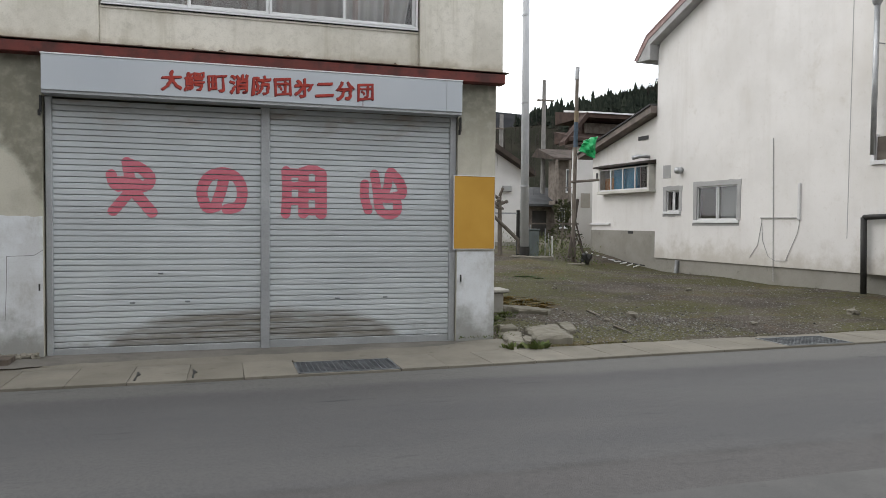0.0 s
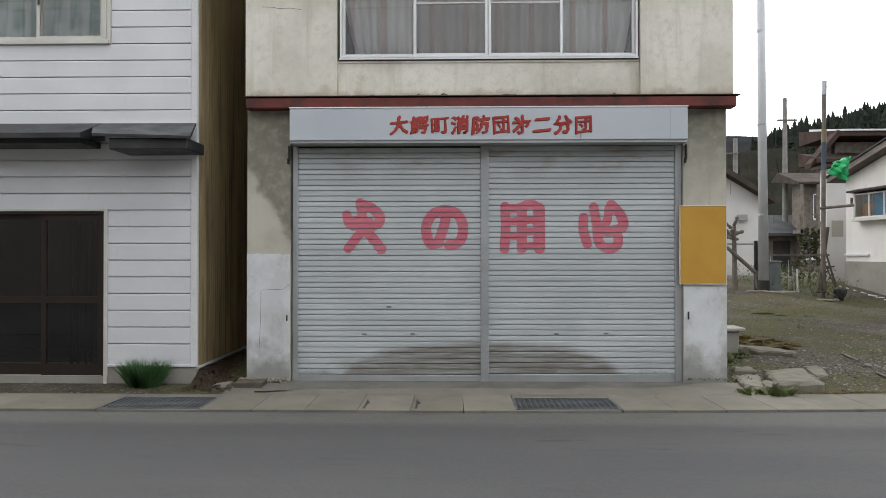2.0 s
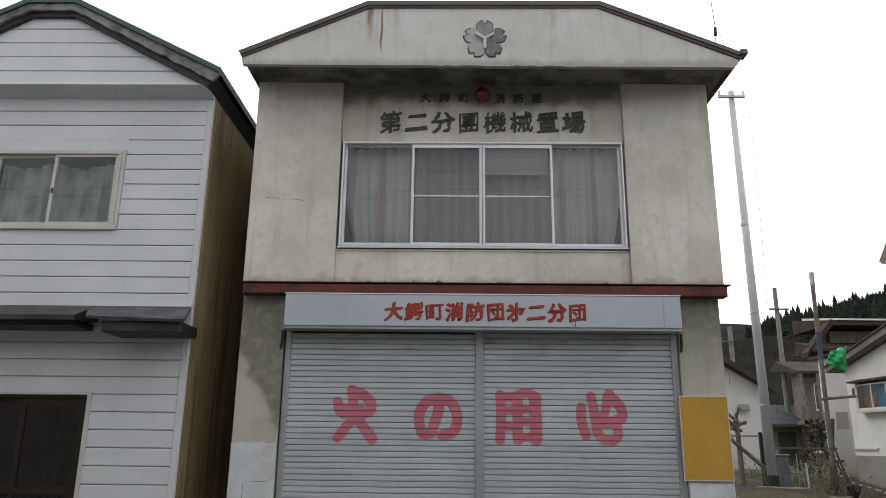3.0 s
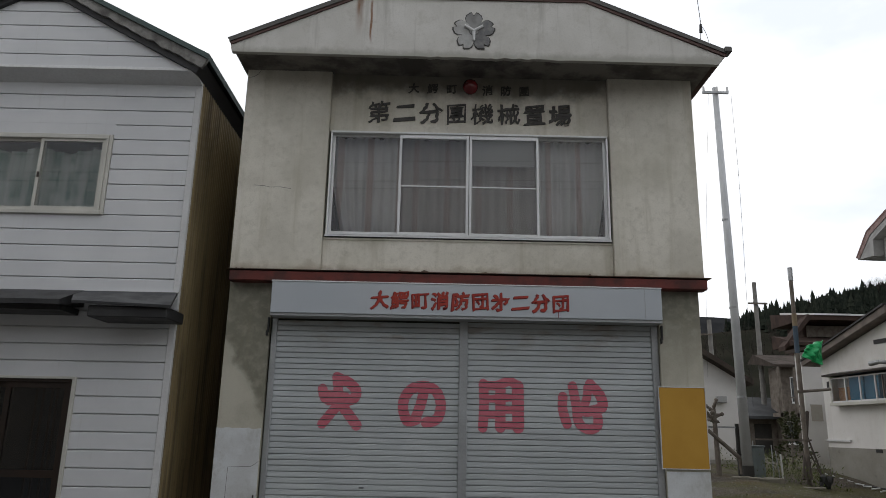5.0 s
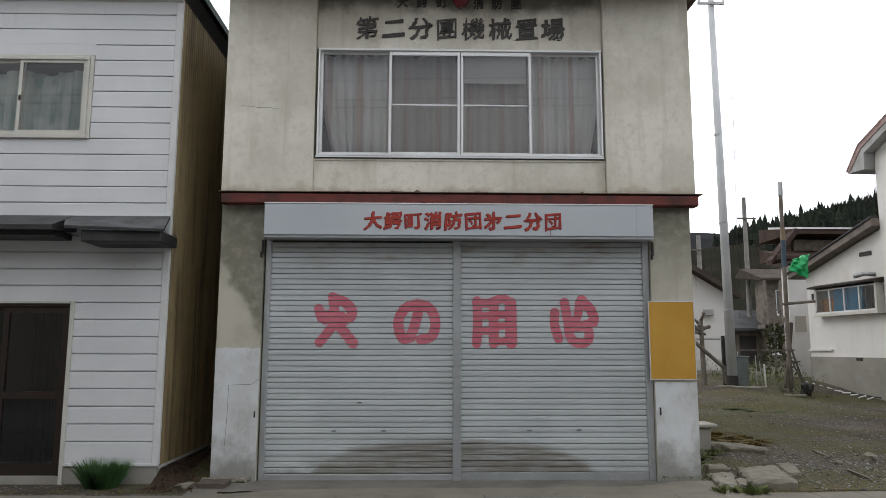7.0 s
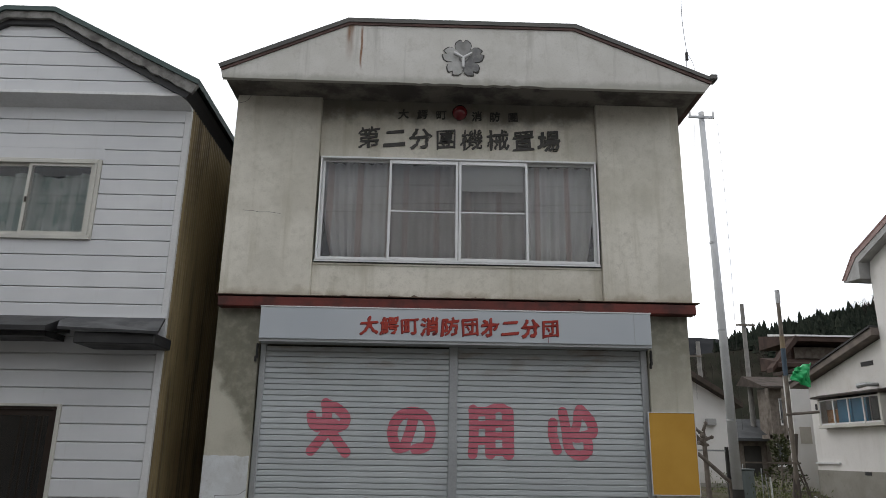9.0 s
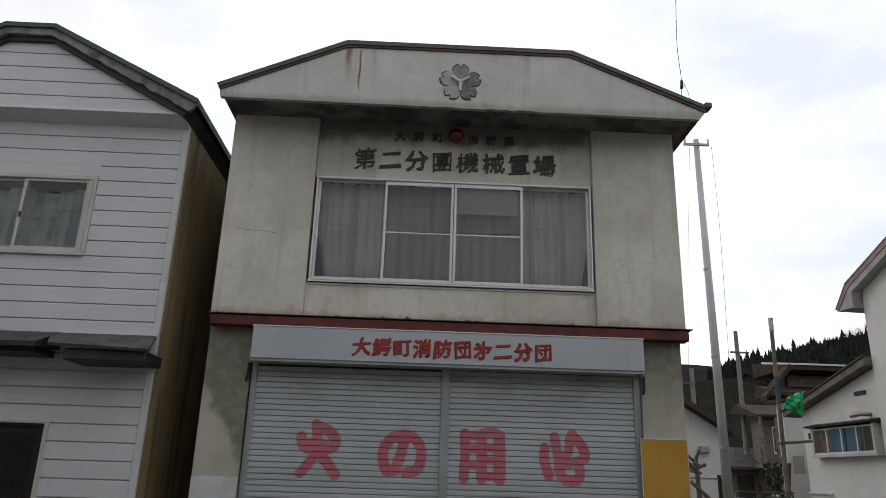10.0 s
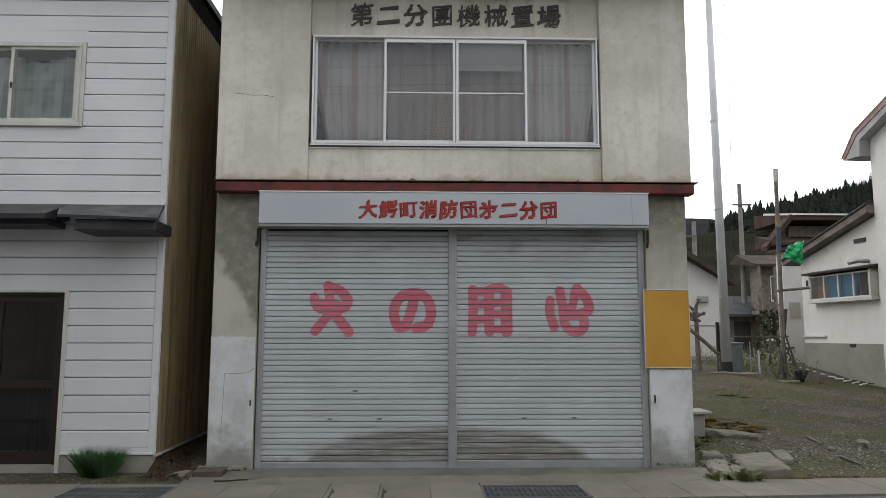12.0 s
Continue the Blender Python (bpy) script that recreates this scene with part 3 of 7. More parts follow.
def build_road():
    bm = bmesh.new()
    n = 160
    ys = [-5.06 + (3.56) * i / 12 for i in range(13)]
    rows = []
    for y in ys:
        crown = 0.025 * (1 - ((y + 3.28) / 1.78) ** 2)
        rows.append([bm.verts.new((-80 + 160 * i / n, y + swing(min(30, -80 + 160 * i / n)) * smooth(-4.5, -1.5, y), -0.075 + crown)) for i in range(n + 1)])
    for a, b in zip(rows, rows[1:]):
        for i in range(n):
            bm.faces.new((a[i], a[i + 1], b[i + 1], b[i]))
    whole("road", bm, M_ASPHALT, "worn grey asphalt road with dusty edge and tar marks", "road", kind="structure", smooth=True)
    bm = box(bmesh.new(), -80, 80, -14, -5.06, -0.4, -0.06)
    whole("pavement_south", bm, M_SHOULDER, "paler worn asphalt shoulder along the road", "pavement", kind="structure")


GRATES = (-3.86, 0.24, 6.25)


def build_gutter():
    slab = mesh_of("gutter_slab", box(bmesh.new(), 0.0015, 0.5985, -0.38, 0.38, -0.18, 0, 0.004), M_GUTTER)
    base = thing("gutter", (0, -1.1, -0.2), "pale concrete gutter covered with slabs along the road", "gutter", kind="structure")
    ends = [-9.0] + [v for g in GRATES for v in (g - 0.01, g + 1.01)] + [15.0]
    for a, b in zip(ends[::2], ends[1::2]):
        n = max(1, round((b - a) / 0.5))
        for k in range(n):
            x = a + (b - a) * k / n
            ob = piece("gutter_slab", slab, (x, swing(x) - 1.12, -0.048 + 0.004 * noise.noise((x * 3, 1, 1))), base)
            step = (b - a) / n
            ob.scale.x = step / 0.6
            ob.rotation_euler.z = math.atan2(swing(x + step) - swing(x), step)
    for gx in GRATES:
        grate = thing("drain_grate", (gx, -1.1 + swing(gx), -0.05), "galvanised steel drain grate set in the gutter", "grate", "drain grates")
        off = swing(gx + 0.5)
        bm = bmesh.new()
        for y in (-1.465, -0.915):
            box(bm, gx, gx + 1.0, y - 0.012, y + 0.012, -0.09, -0.045)
        for xx in (gx, gx + 1.0):
            box(bm, xx - 0.012, xx + 0.012, -1.477, -0.903, -0.09, -0.045)
        part("frame", bm, M_GRATE, grate).location.y = off
        bar = mesh_of("bar", box(bmesh.new(), -0.49, 0.49, -0.006, 0.006, -0.04, 0), M_GRATE)
        cross = mesh_of("cross_bar", box(bmesh.new(), -0.005, 0.005, -0.27, 0.27, -0.03, 0), M_GRATE)
        for k in range(9):
            piece("bar", bar, (gx + 0.5, -1.42 + 0.0575 * k + off, -0.047), grate)
        for k in range(17):
            piece("cross_bar", cross, (gx + 0.05 + 0.056 * k, -1.19 + off, -0.05), grate)
        bm = box(bmesh.new(), gx + 0.02, gx + 0.98, -1.45, -0.93, -0.158, -0.154)
        part("drain_bed", bm, M_DARK, grate).location.y = off
        for y0, y1 in ((-0.900, -0.742), (-1.497, -1.480)):
            strip = box(bmesh.new(), gx - 0.008, gx + 1.008, y0 + off, y1 + off, -0.18, -0.05, 0.004)
            part("gutter_rim", strip, M_GUTTER, base)
    # handling slots where two slabs meet
    for x in (-1.255, -0.745):
        bm = prism(bmesh.new(), [(x - 0.010, -1.42), (x + 0.012, -1.42), (x + 0.006, -1.24), (x + 0.030, -1.17), (x + 0.012, -1.10), (x - 0.010, -1.02), (x - 0.018, -1.02), (x - 0.008, -1.2)], -0.06, -0.0435, "z")
        part("lifting_notch", bm, M_BLACK, base)
    bm = bmesh.new()
    ys = [-0.74, -0.5, -0.25, 0.0, 0.35]
    xs = [-2.9 + 0.19 * i for i in range(31)]

    def h(x, y):
        return -0.052 + 0.012 * smooth(-0.74, -0.1, y) + 0.005 * noise.noise((x * 2, y * 2, 7))
    grid = [[bm.verts.new((x, y, h(x, y))) for x in xs] for y in ys]
    for a, b in zip(grid, grid[1:]):
        for i in range(len(xs) - 1):
            bm.faces.new((a[i], a[i + 1], b[i + 1], b[i]))
    whole("apron", bm, M_APRON, "stained concrete apron in front of the shutters", "pavement", kind="structure", smooth=True)
    # worn pale screed between gutter and apron, its inner edge broken away
    bm = bmesh.new()
    cols = []
    n = 150
    for i in range(n + 1):
        x = -2.55 + 5.45 * i / n
        edge = -0.50 + 0.06 * smooth(-1.6, -0.3, x) + 0.10 * smooth(0.8, 1.8, x) + 0.34 * smooth(2.0, 2.6, x) - 0.16 * smooth(-1.7, -2.5, x)
        edge += 0.05 * noise.noise((x * 2.1, 2, 5)) + 0.035 * noise.noise((x * 7, 2, 5)) + 0.015 * noise.noise((x * 23, 2, 5))
        edge = min(edge, -0.02)
        rise = 0.006 * noise.noise((x * 5, 1, 8))
        pts = ((-0.738, -0.0475), (-0.62, -0.040 + rise), (edge - 0.025, -0.026 + rise), (edge, -0.032 + rise), (edge + 0.006, -0.075))
        cols.append([bm.verts.new((x, y, z)) for y, z in pts])
    for a, b in zip(cols, cols[1:]):
        for k in range(4):
            bm.faces.new((a[k], b[k], b[k + 1], a[k + 1]))
    whole("apron_screed", bm, M_GUTTER, "pale worn concrete screed with a broken inner edge", "pavement", kind="structure")


# ---- the fire station ----
CRACK_A = ((-2.64, 4.378), (-2.52, 4.372), (-2.44, 4.356), (-2.32, 4.362), (-2.18, 4.340))
CRACK_B = ((-2.84, 5.83), (-2.76, 5.85), (-2.71, 5.885), (-2.68, 5.94))
SLAT, SLAT_FOOT, LEAF_RISE = 0.0640, 0.030, 0.016


def build_station():
    st = thing("fire_station", (0, 3.5, 0), "two-storey cream mortar fire station with twin shutters and gambrel roof", "building")
    # walls
    bm = box(bmesh.new(), -2.825, -2.315, 0, 0.3, -0.1, 3.16)
    part("pier", bm, M_PIER, st, "grimy cream mortar pier")
    bm = box(bmesh.new(), 2.29, 2.785, 0, 0.3, -0.1, 3.16)
    part("pier", bm, M_PIER, st, "cream mortar pier")
    for x0, x1, top, amp in ((-2.828, -2.318, 1.46, 0.03), (2.293, 2.788, 1.08, 0.004)):
        n = 14
        rim = [(x1 + (x0 - x1) * k / n, top + amp * noise.noise((k * 0.6, x0, 2))) for k in range(n + 1)]
        part("painted_dado", prism(bmesh.new(), [(x0, -0.04), (x1, -0.04)] + rim, -0.003, 0.1, "y"), M_PATCH, st, "white repainted lower pier")
    part("lintel", box(bmesh.new(), -2.315, 2.29, 0.02, 0.3, 2.74, 3.16), M_PIER, st)
    part("upper_wall", box(bmesh.new(), -2.845, -1.76, -0.02, 0.25, 3.29, 5.965, 0.006), M_WALL, st)
    part("upper_wall", box(bmesh.new(), 1.79, 2.865, -0.02, 0.25, 3.29, 5.965, 0.006), M_WALL, st)
    part("window_apron", box(bmesh.new(), -1.757, 1.787, 0.03, 0.25, 3.29, 3.745), M_WALL, st)
    part("window_ledge", box(bmesh.new(), -1.757, 1.787, 0.018, 0.25, 3.715, 3.742, 0.004), M_WALL, st)
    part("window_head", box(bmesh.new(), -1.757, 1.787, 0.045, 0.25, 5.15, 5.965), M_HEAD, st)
    # the dark soffit mortar here puts alley shade into the wall's colour
    part("side_wall", box(bmesh.new(), -2.84, -2.64, 0.3, 7.0, -0.1, 5.965), M_SOFFIT, st, "mortar side wall coloured dark for the alley shade")
    part("side_wall", box(bmesh.new(), 2.60, 2.785, 0.3, 7.0, -0.1, 3.2), M_PIER, st)
    part("side_wall", box(bmesh.new(), 2.66, 2.86, 0.25, 7.0, 3.2, 5.965), M_PIER, st)
    part("rear_wall", box(bmesh.new(), -2.64, 2.66, 6.8, 7.0, -0.1, 5.965), M_PIER, st)
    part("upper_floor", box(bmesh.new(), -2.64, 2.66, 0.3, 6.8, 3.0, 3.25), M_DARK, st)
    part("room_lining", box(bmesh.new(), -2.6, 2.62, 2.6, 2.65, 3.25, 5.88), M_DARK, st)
    # flashing ledge between the storeys
    bm = prism(bmesh.new(), [(0.02, 3.15), (-0.145, 3.15), (-0.155, 3.16), (-0.155, 3.265), (-0.02, 3.31), (0.02, 3.31)], -2.80, 2.845, "x")
    part("ledge", bm, M_LEDGE, st, "rusty red flashing ledge")
    rng = random.Random(17)
    for k in range(46):
        x = rng.uniform(-2.8, 2.84)
        bm = lump(bmesh.new(), (x, -0.035 - 0.05 * rng.random(), 3.305), (rng.uniform(0.02, 0.09), 0.03, rng.uniform(0.008, 0.02)), rng, 0.5, 1)
        part("flaked_render", bm, M_FLAKE if rng.random() < 0.6 else M_WALL, st)
    part("ledge_drip", box(bmesh.new(), -2.83, 2.90, -0.166, -0.03, 3.286, 3.293), M_FLAKE, st)
    # signboard
    sign = part("signboard", box(bmesh.new(), -2.275, 2.275, -0.216, 0.02, 2.765, 3.135, 0.006), M_SIGN, st, "pale blue-grey signboard with red lettering")
    part("sign_cap", box(bmesh.new(), -2.282, 2.282, -0.222, -0.10, 3.135, 3.149, 0.002), M_ALU, sign)
    part("sign_joint", box(bmesh.new(), 2.075, 2.081, -0.219, -0.214, 2.775, 3.125), M_RAIL, sign)
    part("sign_drip", box(bmesh.new(), -2.275, 2.275, -0.20, 0.02, 2.735, 2.765), M_RAIL, sign)
    letters("大鰐町消防団㐧二分団", M_RED, sign, -1.125, -0.218, 2.842, 0.234, 0.198, 0.014, 0.005, "red brush character", 0.012)
    letters("大鰐町消防団㐧二分団", M_MAROON, sign, -1.131, -0.2165, 2.838, 0.234, 0.200, 0.018, 0.001, "dark maroon outline of the character", 0.032)
    part("rust_run", box(bmesh.new(), 1.062, 1.069, -0.2185, -0.214, 2.772, 2.85), M_MAROON, sign, "thin rust run below a character")
    # shutters
    for x0, x1 in ((-2.235, -0.071), (0.029, 2.205)):
        leaf = part("roller_shutter", box(bmesh.new(), x0, x1, 0.10, 0.11, -0.06, 2.74), M_DARK, st, "grey steel roller shutter, closed")
        p, foot = SLAT, SLAT_FOOT + (LEAF_RISE if x0 > 0 else 0)
        prof = [(0.100, 0.0), (0.094, 0.0), (0.094, 0.0085), (0.0725, 0.0095), (0.0705, 0.013), (0.070, 0.030), (0.0705, 0.060), (0.0725, p), (0.100, p)]
        slat = mesh_of("slat", prism(bmesh.new(), prof, x0, x1, "x"), M_SLAT)
        for k in range(42):
            piece("slat", slat, (0, 0, foot + p * k), leaf)
        part("bottom_bar", box(bmesh.new(), x0, x1, 0.06, 0.10, -0.06, foot - 0.001, 0.004), M_RAIL, leaf)
        mid = (x0 + x1) / 2
        spots = ((-1.448, 0.512), (-0.873, 0.516), (-1.156, 0.835)) if x0 < -1 else ((0.821, 0.521), (1.403, 0.525))
        for sx, sz in spots:
            part("lock_plate", box(bmesh.new(), sx - 0.028, sx + 0.028, 0.062, 0.075, sz - 0.008, sz + 0.008, 0.003), M_GRATE, leaf)
    for x0, x1, y0 in ((-2.300, -2.235, 0.045), (-0.071, 0.029, 0.035), (2.205, 2.285, 0.045)):
        bm = box(bmesh.new(), x0, x1, y0, 0.13, -0.05, 2.76, 0.006)
        part("shutter_rail", bm, M_RAIL, st)
    for x in (-2.335, 2.305):
        strap = box(bmesh.new(), x, x + 0.022, -0.035, -0.001, 2.56, 2.735, 0.004)
        box(strap, x - 0.012, x + 0.010, -0.045, -0.002, 2.52, 2.585, 0.006)
        part("shutter_bracket", strap, M_BLACK, st)
    part("shutter_latch", box(bmesh.new(), -2.36, -2.345, -0.015, 0.0, 0.67, 0.74), M_BLACK, st)
    part("shutter_latch", box(bmesh.new(), 2.335, 2.35, -0.018, 0.0, 0.70, 0.79), M_BLACK, st)
    part("floor_slab", box(bmesh.new(), -2.64, 2.60, 0.115, 6.8, -0.12, -0.03), M_APRON, st)
    painted_words(st)
    for pts in (((-2.32, 1.10), (-2.40, 1.045), (-2.66, 1.035), (-2.665, 0.72), (-2.68, 0.36)), CRACK_A, CRACK_B):
        bm = bmesh.new()
        y = -0.0025 if pts[0][1] < 3 else -0.0205
        for (xa, za), (xb, zb) in zip(pts, pts[1:]):
            rod(bm, (xa, y, za), (xb, y, zb), 0.0026, 0.0022, 5)
        part("crack", bm, M_INK, st)
    rng = random.Random(5)
    for k in range(9):
        bm = lump(bmesh.new(), (-2.86 + 0.06 * k, -0.05 - 0.04 * rng.random(), -0.02), (0.05, 0.04, 0.035), rng, 0.4, 2)
        part("crumbled_render", bm, M_STONE, st)
    # ochre board on the pier
    board = part("ochre_board", box(bmesh.new(), 2.245, 2.775, -0.022, -0.002, 1.115, 2.015, 0.003), M_YELLOW, st, "faded ochre board")
    for b in ((2.238, 2.782, 2.015, 2.024), (2.238, 2.782, 1.106, 1.115), (2.238, 2.245, 1.115, 2.015), (2.775, 2.782, 1.115, 2.015)):
        part("board_edge", box(bmesh.new(), b[0], b[1], -0.026, 0.0, b[2], b[3]), M_TRIM, board)
    station_window(st)
    station_roof(st)


# fat hand-painted strokes of the four characters: radius, then points along the stroke
STROKES = (
    (20, 86, 146, 96, 186, 118, 205), (20, 155, 84, 165, 150, 170, 215, 140, 262, 93, 322), (24, 150, 205, 200, 190),
    (22, 185, 225, 265, 326), (22, 160, 90, 215, 112, 254, 150, 250, 188, 215, 206), (18, 110, 178, 180, 176),
    (22, 562, 292, 515, 296, 494, 215, 528, 145, 598, 122, 660, 150, 684, 215, 668, 285, 612, 306), (22, 600, 130, 586, 205, 556, 294),
    (20, 898, 104, 902, 200, 896, 325), (26, 1072, 115, 1074, 320), (19, 900, 112, 960, 114, 1030, 90, 1072, 116), (22, 985, 112, 984, 322),
    (15, 900, 183, 1075, 170), (15, 900, 262, 985, 258), (15, 985, 234, 1075, 234), (16, 985, 312, 1075, 312),
    (20, 1300, 162, 1298, 225, 1318, 298), (20, 1350, 108, 1366, 200, 1378, 290, 1425, 324, 1470, 306, 1474, 262), (22, 1440, 96, 1488, 150, 1498, 210, 1440, 232, 1395, 232),
    (18, 1428, 112, 1418, 180, 1390, 230),
)


def painted_words(st):
    """Each character is painted slat by slat: rows of paint that stop at the joints between the slats."""
    sx, sz = 0.002307, 0.00226
    groups = ((0, 6), (6, 8), (8, 16), (16, 20))
    step = SLAT / 12
    for a, b in groups:
        foot = SLAT_FOOT + (LEAF_RISE if a > 7 else 0)
        segs = []
        for s in STROKES[a:b]:
            pts = [(-1.705 + (s[i] - 65) * sx, 2.116 - (s[i + 1] - 62) * sz) for i in range(1, len(s), 2)]
            fine = []
            for k in range(len(pts) - 1):
                p0, p1, p2, p3 = (Vector(pts[max(0, min(len(pts) - 1, k + o))]) for o in (-1, 0, 1, 2))
                for u in (0, 0.2, 0.4, 0.6, 0.8):
                    fine.append(0.5 * (2 * p1 + (p2 - p0) * u + (2 * p0 - 5 * p1 + 4 * p2 - p3) * u * u + (3 * p1 - p0 - 3 * p2 + p3) * u ** 3))
            fine.append(Vector(pts[-1]))
            segs += [(p, q, (s[0] + 4.0) * sx) for p, q in zip(fine, fine[1:])]
        bm = bmesh.new()
        for k in range(40):
            for j in range(2, 12):
                z = foot + SLAT * k + step * (j + 0.5)
                spans = []
                for (ax, az), (bx, bz), r in segs:
                    if min(az, bz) - r > z or max(az, bz) + r < z:
                        continue
                    hit = []
                    for i in range(7):
                        u = i / 6
                        cx, cz = ax + (bx - ax) * u, az + (bz - az) * u
                        if abs(cz - z) < r:
                            w = math.sqrt(r * r - (cz - z) ** 2)
                            hit += [cx - w, cx + w]
                    if hit:
                        spans.append((min(hit), max(hit)))
                spans.sort()
                joined = []
                for lo, hi in spans:
                    if joined and lo <= joined[-1][1] + 0.001:
                        joined[-1][1] = max(joined[-1][1], hi)
                    else:
                        joined.append([lo, hi])
                v = (j + 0.5) / 12
                y = 0.0655 + 0.014 * (v - 0.5) ** 2
                for lo, hi in joined:
                    wob = 0.0025 * noise.noise((lo * 40, z * 60, 3))
                    q = [bm.verts.new(p) for p in ((lo + wob, y, z - step / 2), (hi + wob, y, z - step / 2), (hi + wob, y, z + step / 2), (lo + wob, y, z + step / 2))]
                    bm.faces.new(q)
        part("painted_character", bm, M_PINK, st, "faded red painted character on the shutter")


def station_window(st):
    x0, x1, z0, z1 = -1.73, 1.765, 3.77, 5.135
    win = part("window", box(bmesh.new(), x0 - 0.01, x1 + 0.01, -0.005, 0.03, z0 - 0.018, z0), M_ALU, st, "four-pane white aluminium sliding window")
    for b in ((x0, x1, z1 - 0.026, z1), (x0, x1, z0, z0 + 0.022), (x0, x0 + 0.022, z0 + 0.022, z1 - 0.026), (x1 - 0.022, x1, z0 + 0.022, z1 - 0.026)):
        part("window_frame", box(bmesh.new(), b[0], b[1], -0.008, 0.13, b[2], b[3], 0.004), M_ALU, win)
    # black strip drawn in place of the shadow line below the sill
    part("sill_shadow_strip", box(bmesh.new(), x0 - 0.01, x1 + 0.01, 0.008, 0.03, z0 - 0.030, z0 - 0.019), M_BLACK, win)
    a, b = x0 + 0.022, x1 - 0.022
    w = (b - a) / 4
    lo, hi = z0 + 0.022, z1 - 0.026
    for i in range(4):
        front = i in (1, 2)
        y = 0.028 if front else 0.075
        p, q = a + w * i - (0, 0.014, -0.004, 0.012)[i], a + w * (i + 1) + (0.012, -0.004, 0.014, 0)[i]
        head, foot = (0.052, 0.034) if front else (0.026, 0.040)
        bm = bmesh.new()
        for c in ((p, p + 0.032, lo, hi), (q - 0.032, q, lo, hi), (p + 0.032, q - 0.032, lo, lo + foot), (p + 0.032, q - 0.032, hi - head, hi)):
            box(bm, c[0], c[1], y - 0.015, y + 0.015, c[2], c[3], 0.003)
        if front:
            box(bm, p + 0.035, q - 0.035, y - 0.012, y + 0.012, 4.415, 4.431)
        part("sash", bm, M_ALU, win)
        glassy = part("pane", box(bmesh.new(), p + 0.03, q - 0.03, y - 0.002, y + 0.002, lo + foot - 0.004, hi - head + 0.004), M_GLASS, win)
        clear_back(glassy, Vector((0, -1, 0)))
    for p, q, m, seed in ((x0, a + w, M_CURTAIN, 1), (a + w, a + 3 * w, M_CURTAIN_DARK, 2), (a + 3 * w, x1, M_CURTAIN, 3)):
        bm = bmesh.new()
        n = 60
        lowz = z0 + 0.02
        cols = []
        for i in range(n + 1):
            x = p + (q - p) * i / n
            yy = 0.23 + 0.034 * math.sin(x * 46 + seed + 2 * math.sin(x * 5)) + 0.022 * math.sin(x * 17 + 2 * seed)
            pull = 0.0
            if seed == 1:
                pull = 0.17 * max(0.0, 1 - (x - p) / 0.45)
            elif seed == 3:
                pull = -0.13 * max(0.0, 1 - (q - x) / 0.45)
            levels = ((lowz, 1.0), (z0 + 0.35, 0.55), (z0 + 0.75, 0.12), (z1, 0.0))
            cols.append([bm.verts.new((x + pull * k, yy, z)) for z, k in levels])
        for c, d in zip(cols, cols[1:]):
            for k in range(3):
                bm.faces.new((c[k], d[k], d[k + 1], c[k + 1]))
        cur = part("curtain", bm, m, win, "", True)
        cur.modifiers.new("thick", "SOLIDIFY").thickness = 0.003
    part("paper_blind", box(bmesh.new(), a + 2 * w + 0.04, a + 3 * w - 0.04, 0.10, 0.103, 4.735, hi), M_PAPER, win, "pale paper sheet taped behind the glass")
    cx, cz = a + 2 * w + 0.19, 4.99
    ring = [(cx + 0.062 * math.cos(k * math.tau / 24), cz + 0.062 * math.sin(k * math.tau / 24)) for k in range(24)]
    part("round_sticker", prism(bmesh.new(), ring, 0.0965, 0.0985, "y"), M_RAIL, win, "faded round sticker")
    ring = [(cx + 0.045 * math.cos(k * math.tau / 24), cz + 0.045 * math.sin(k * math.tau / 24)) for k in range(24)]
    part("round_sticker", prism(bmesh.new(), ring, 0.0945, 0.0962, "y"), M_PAPER, win)


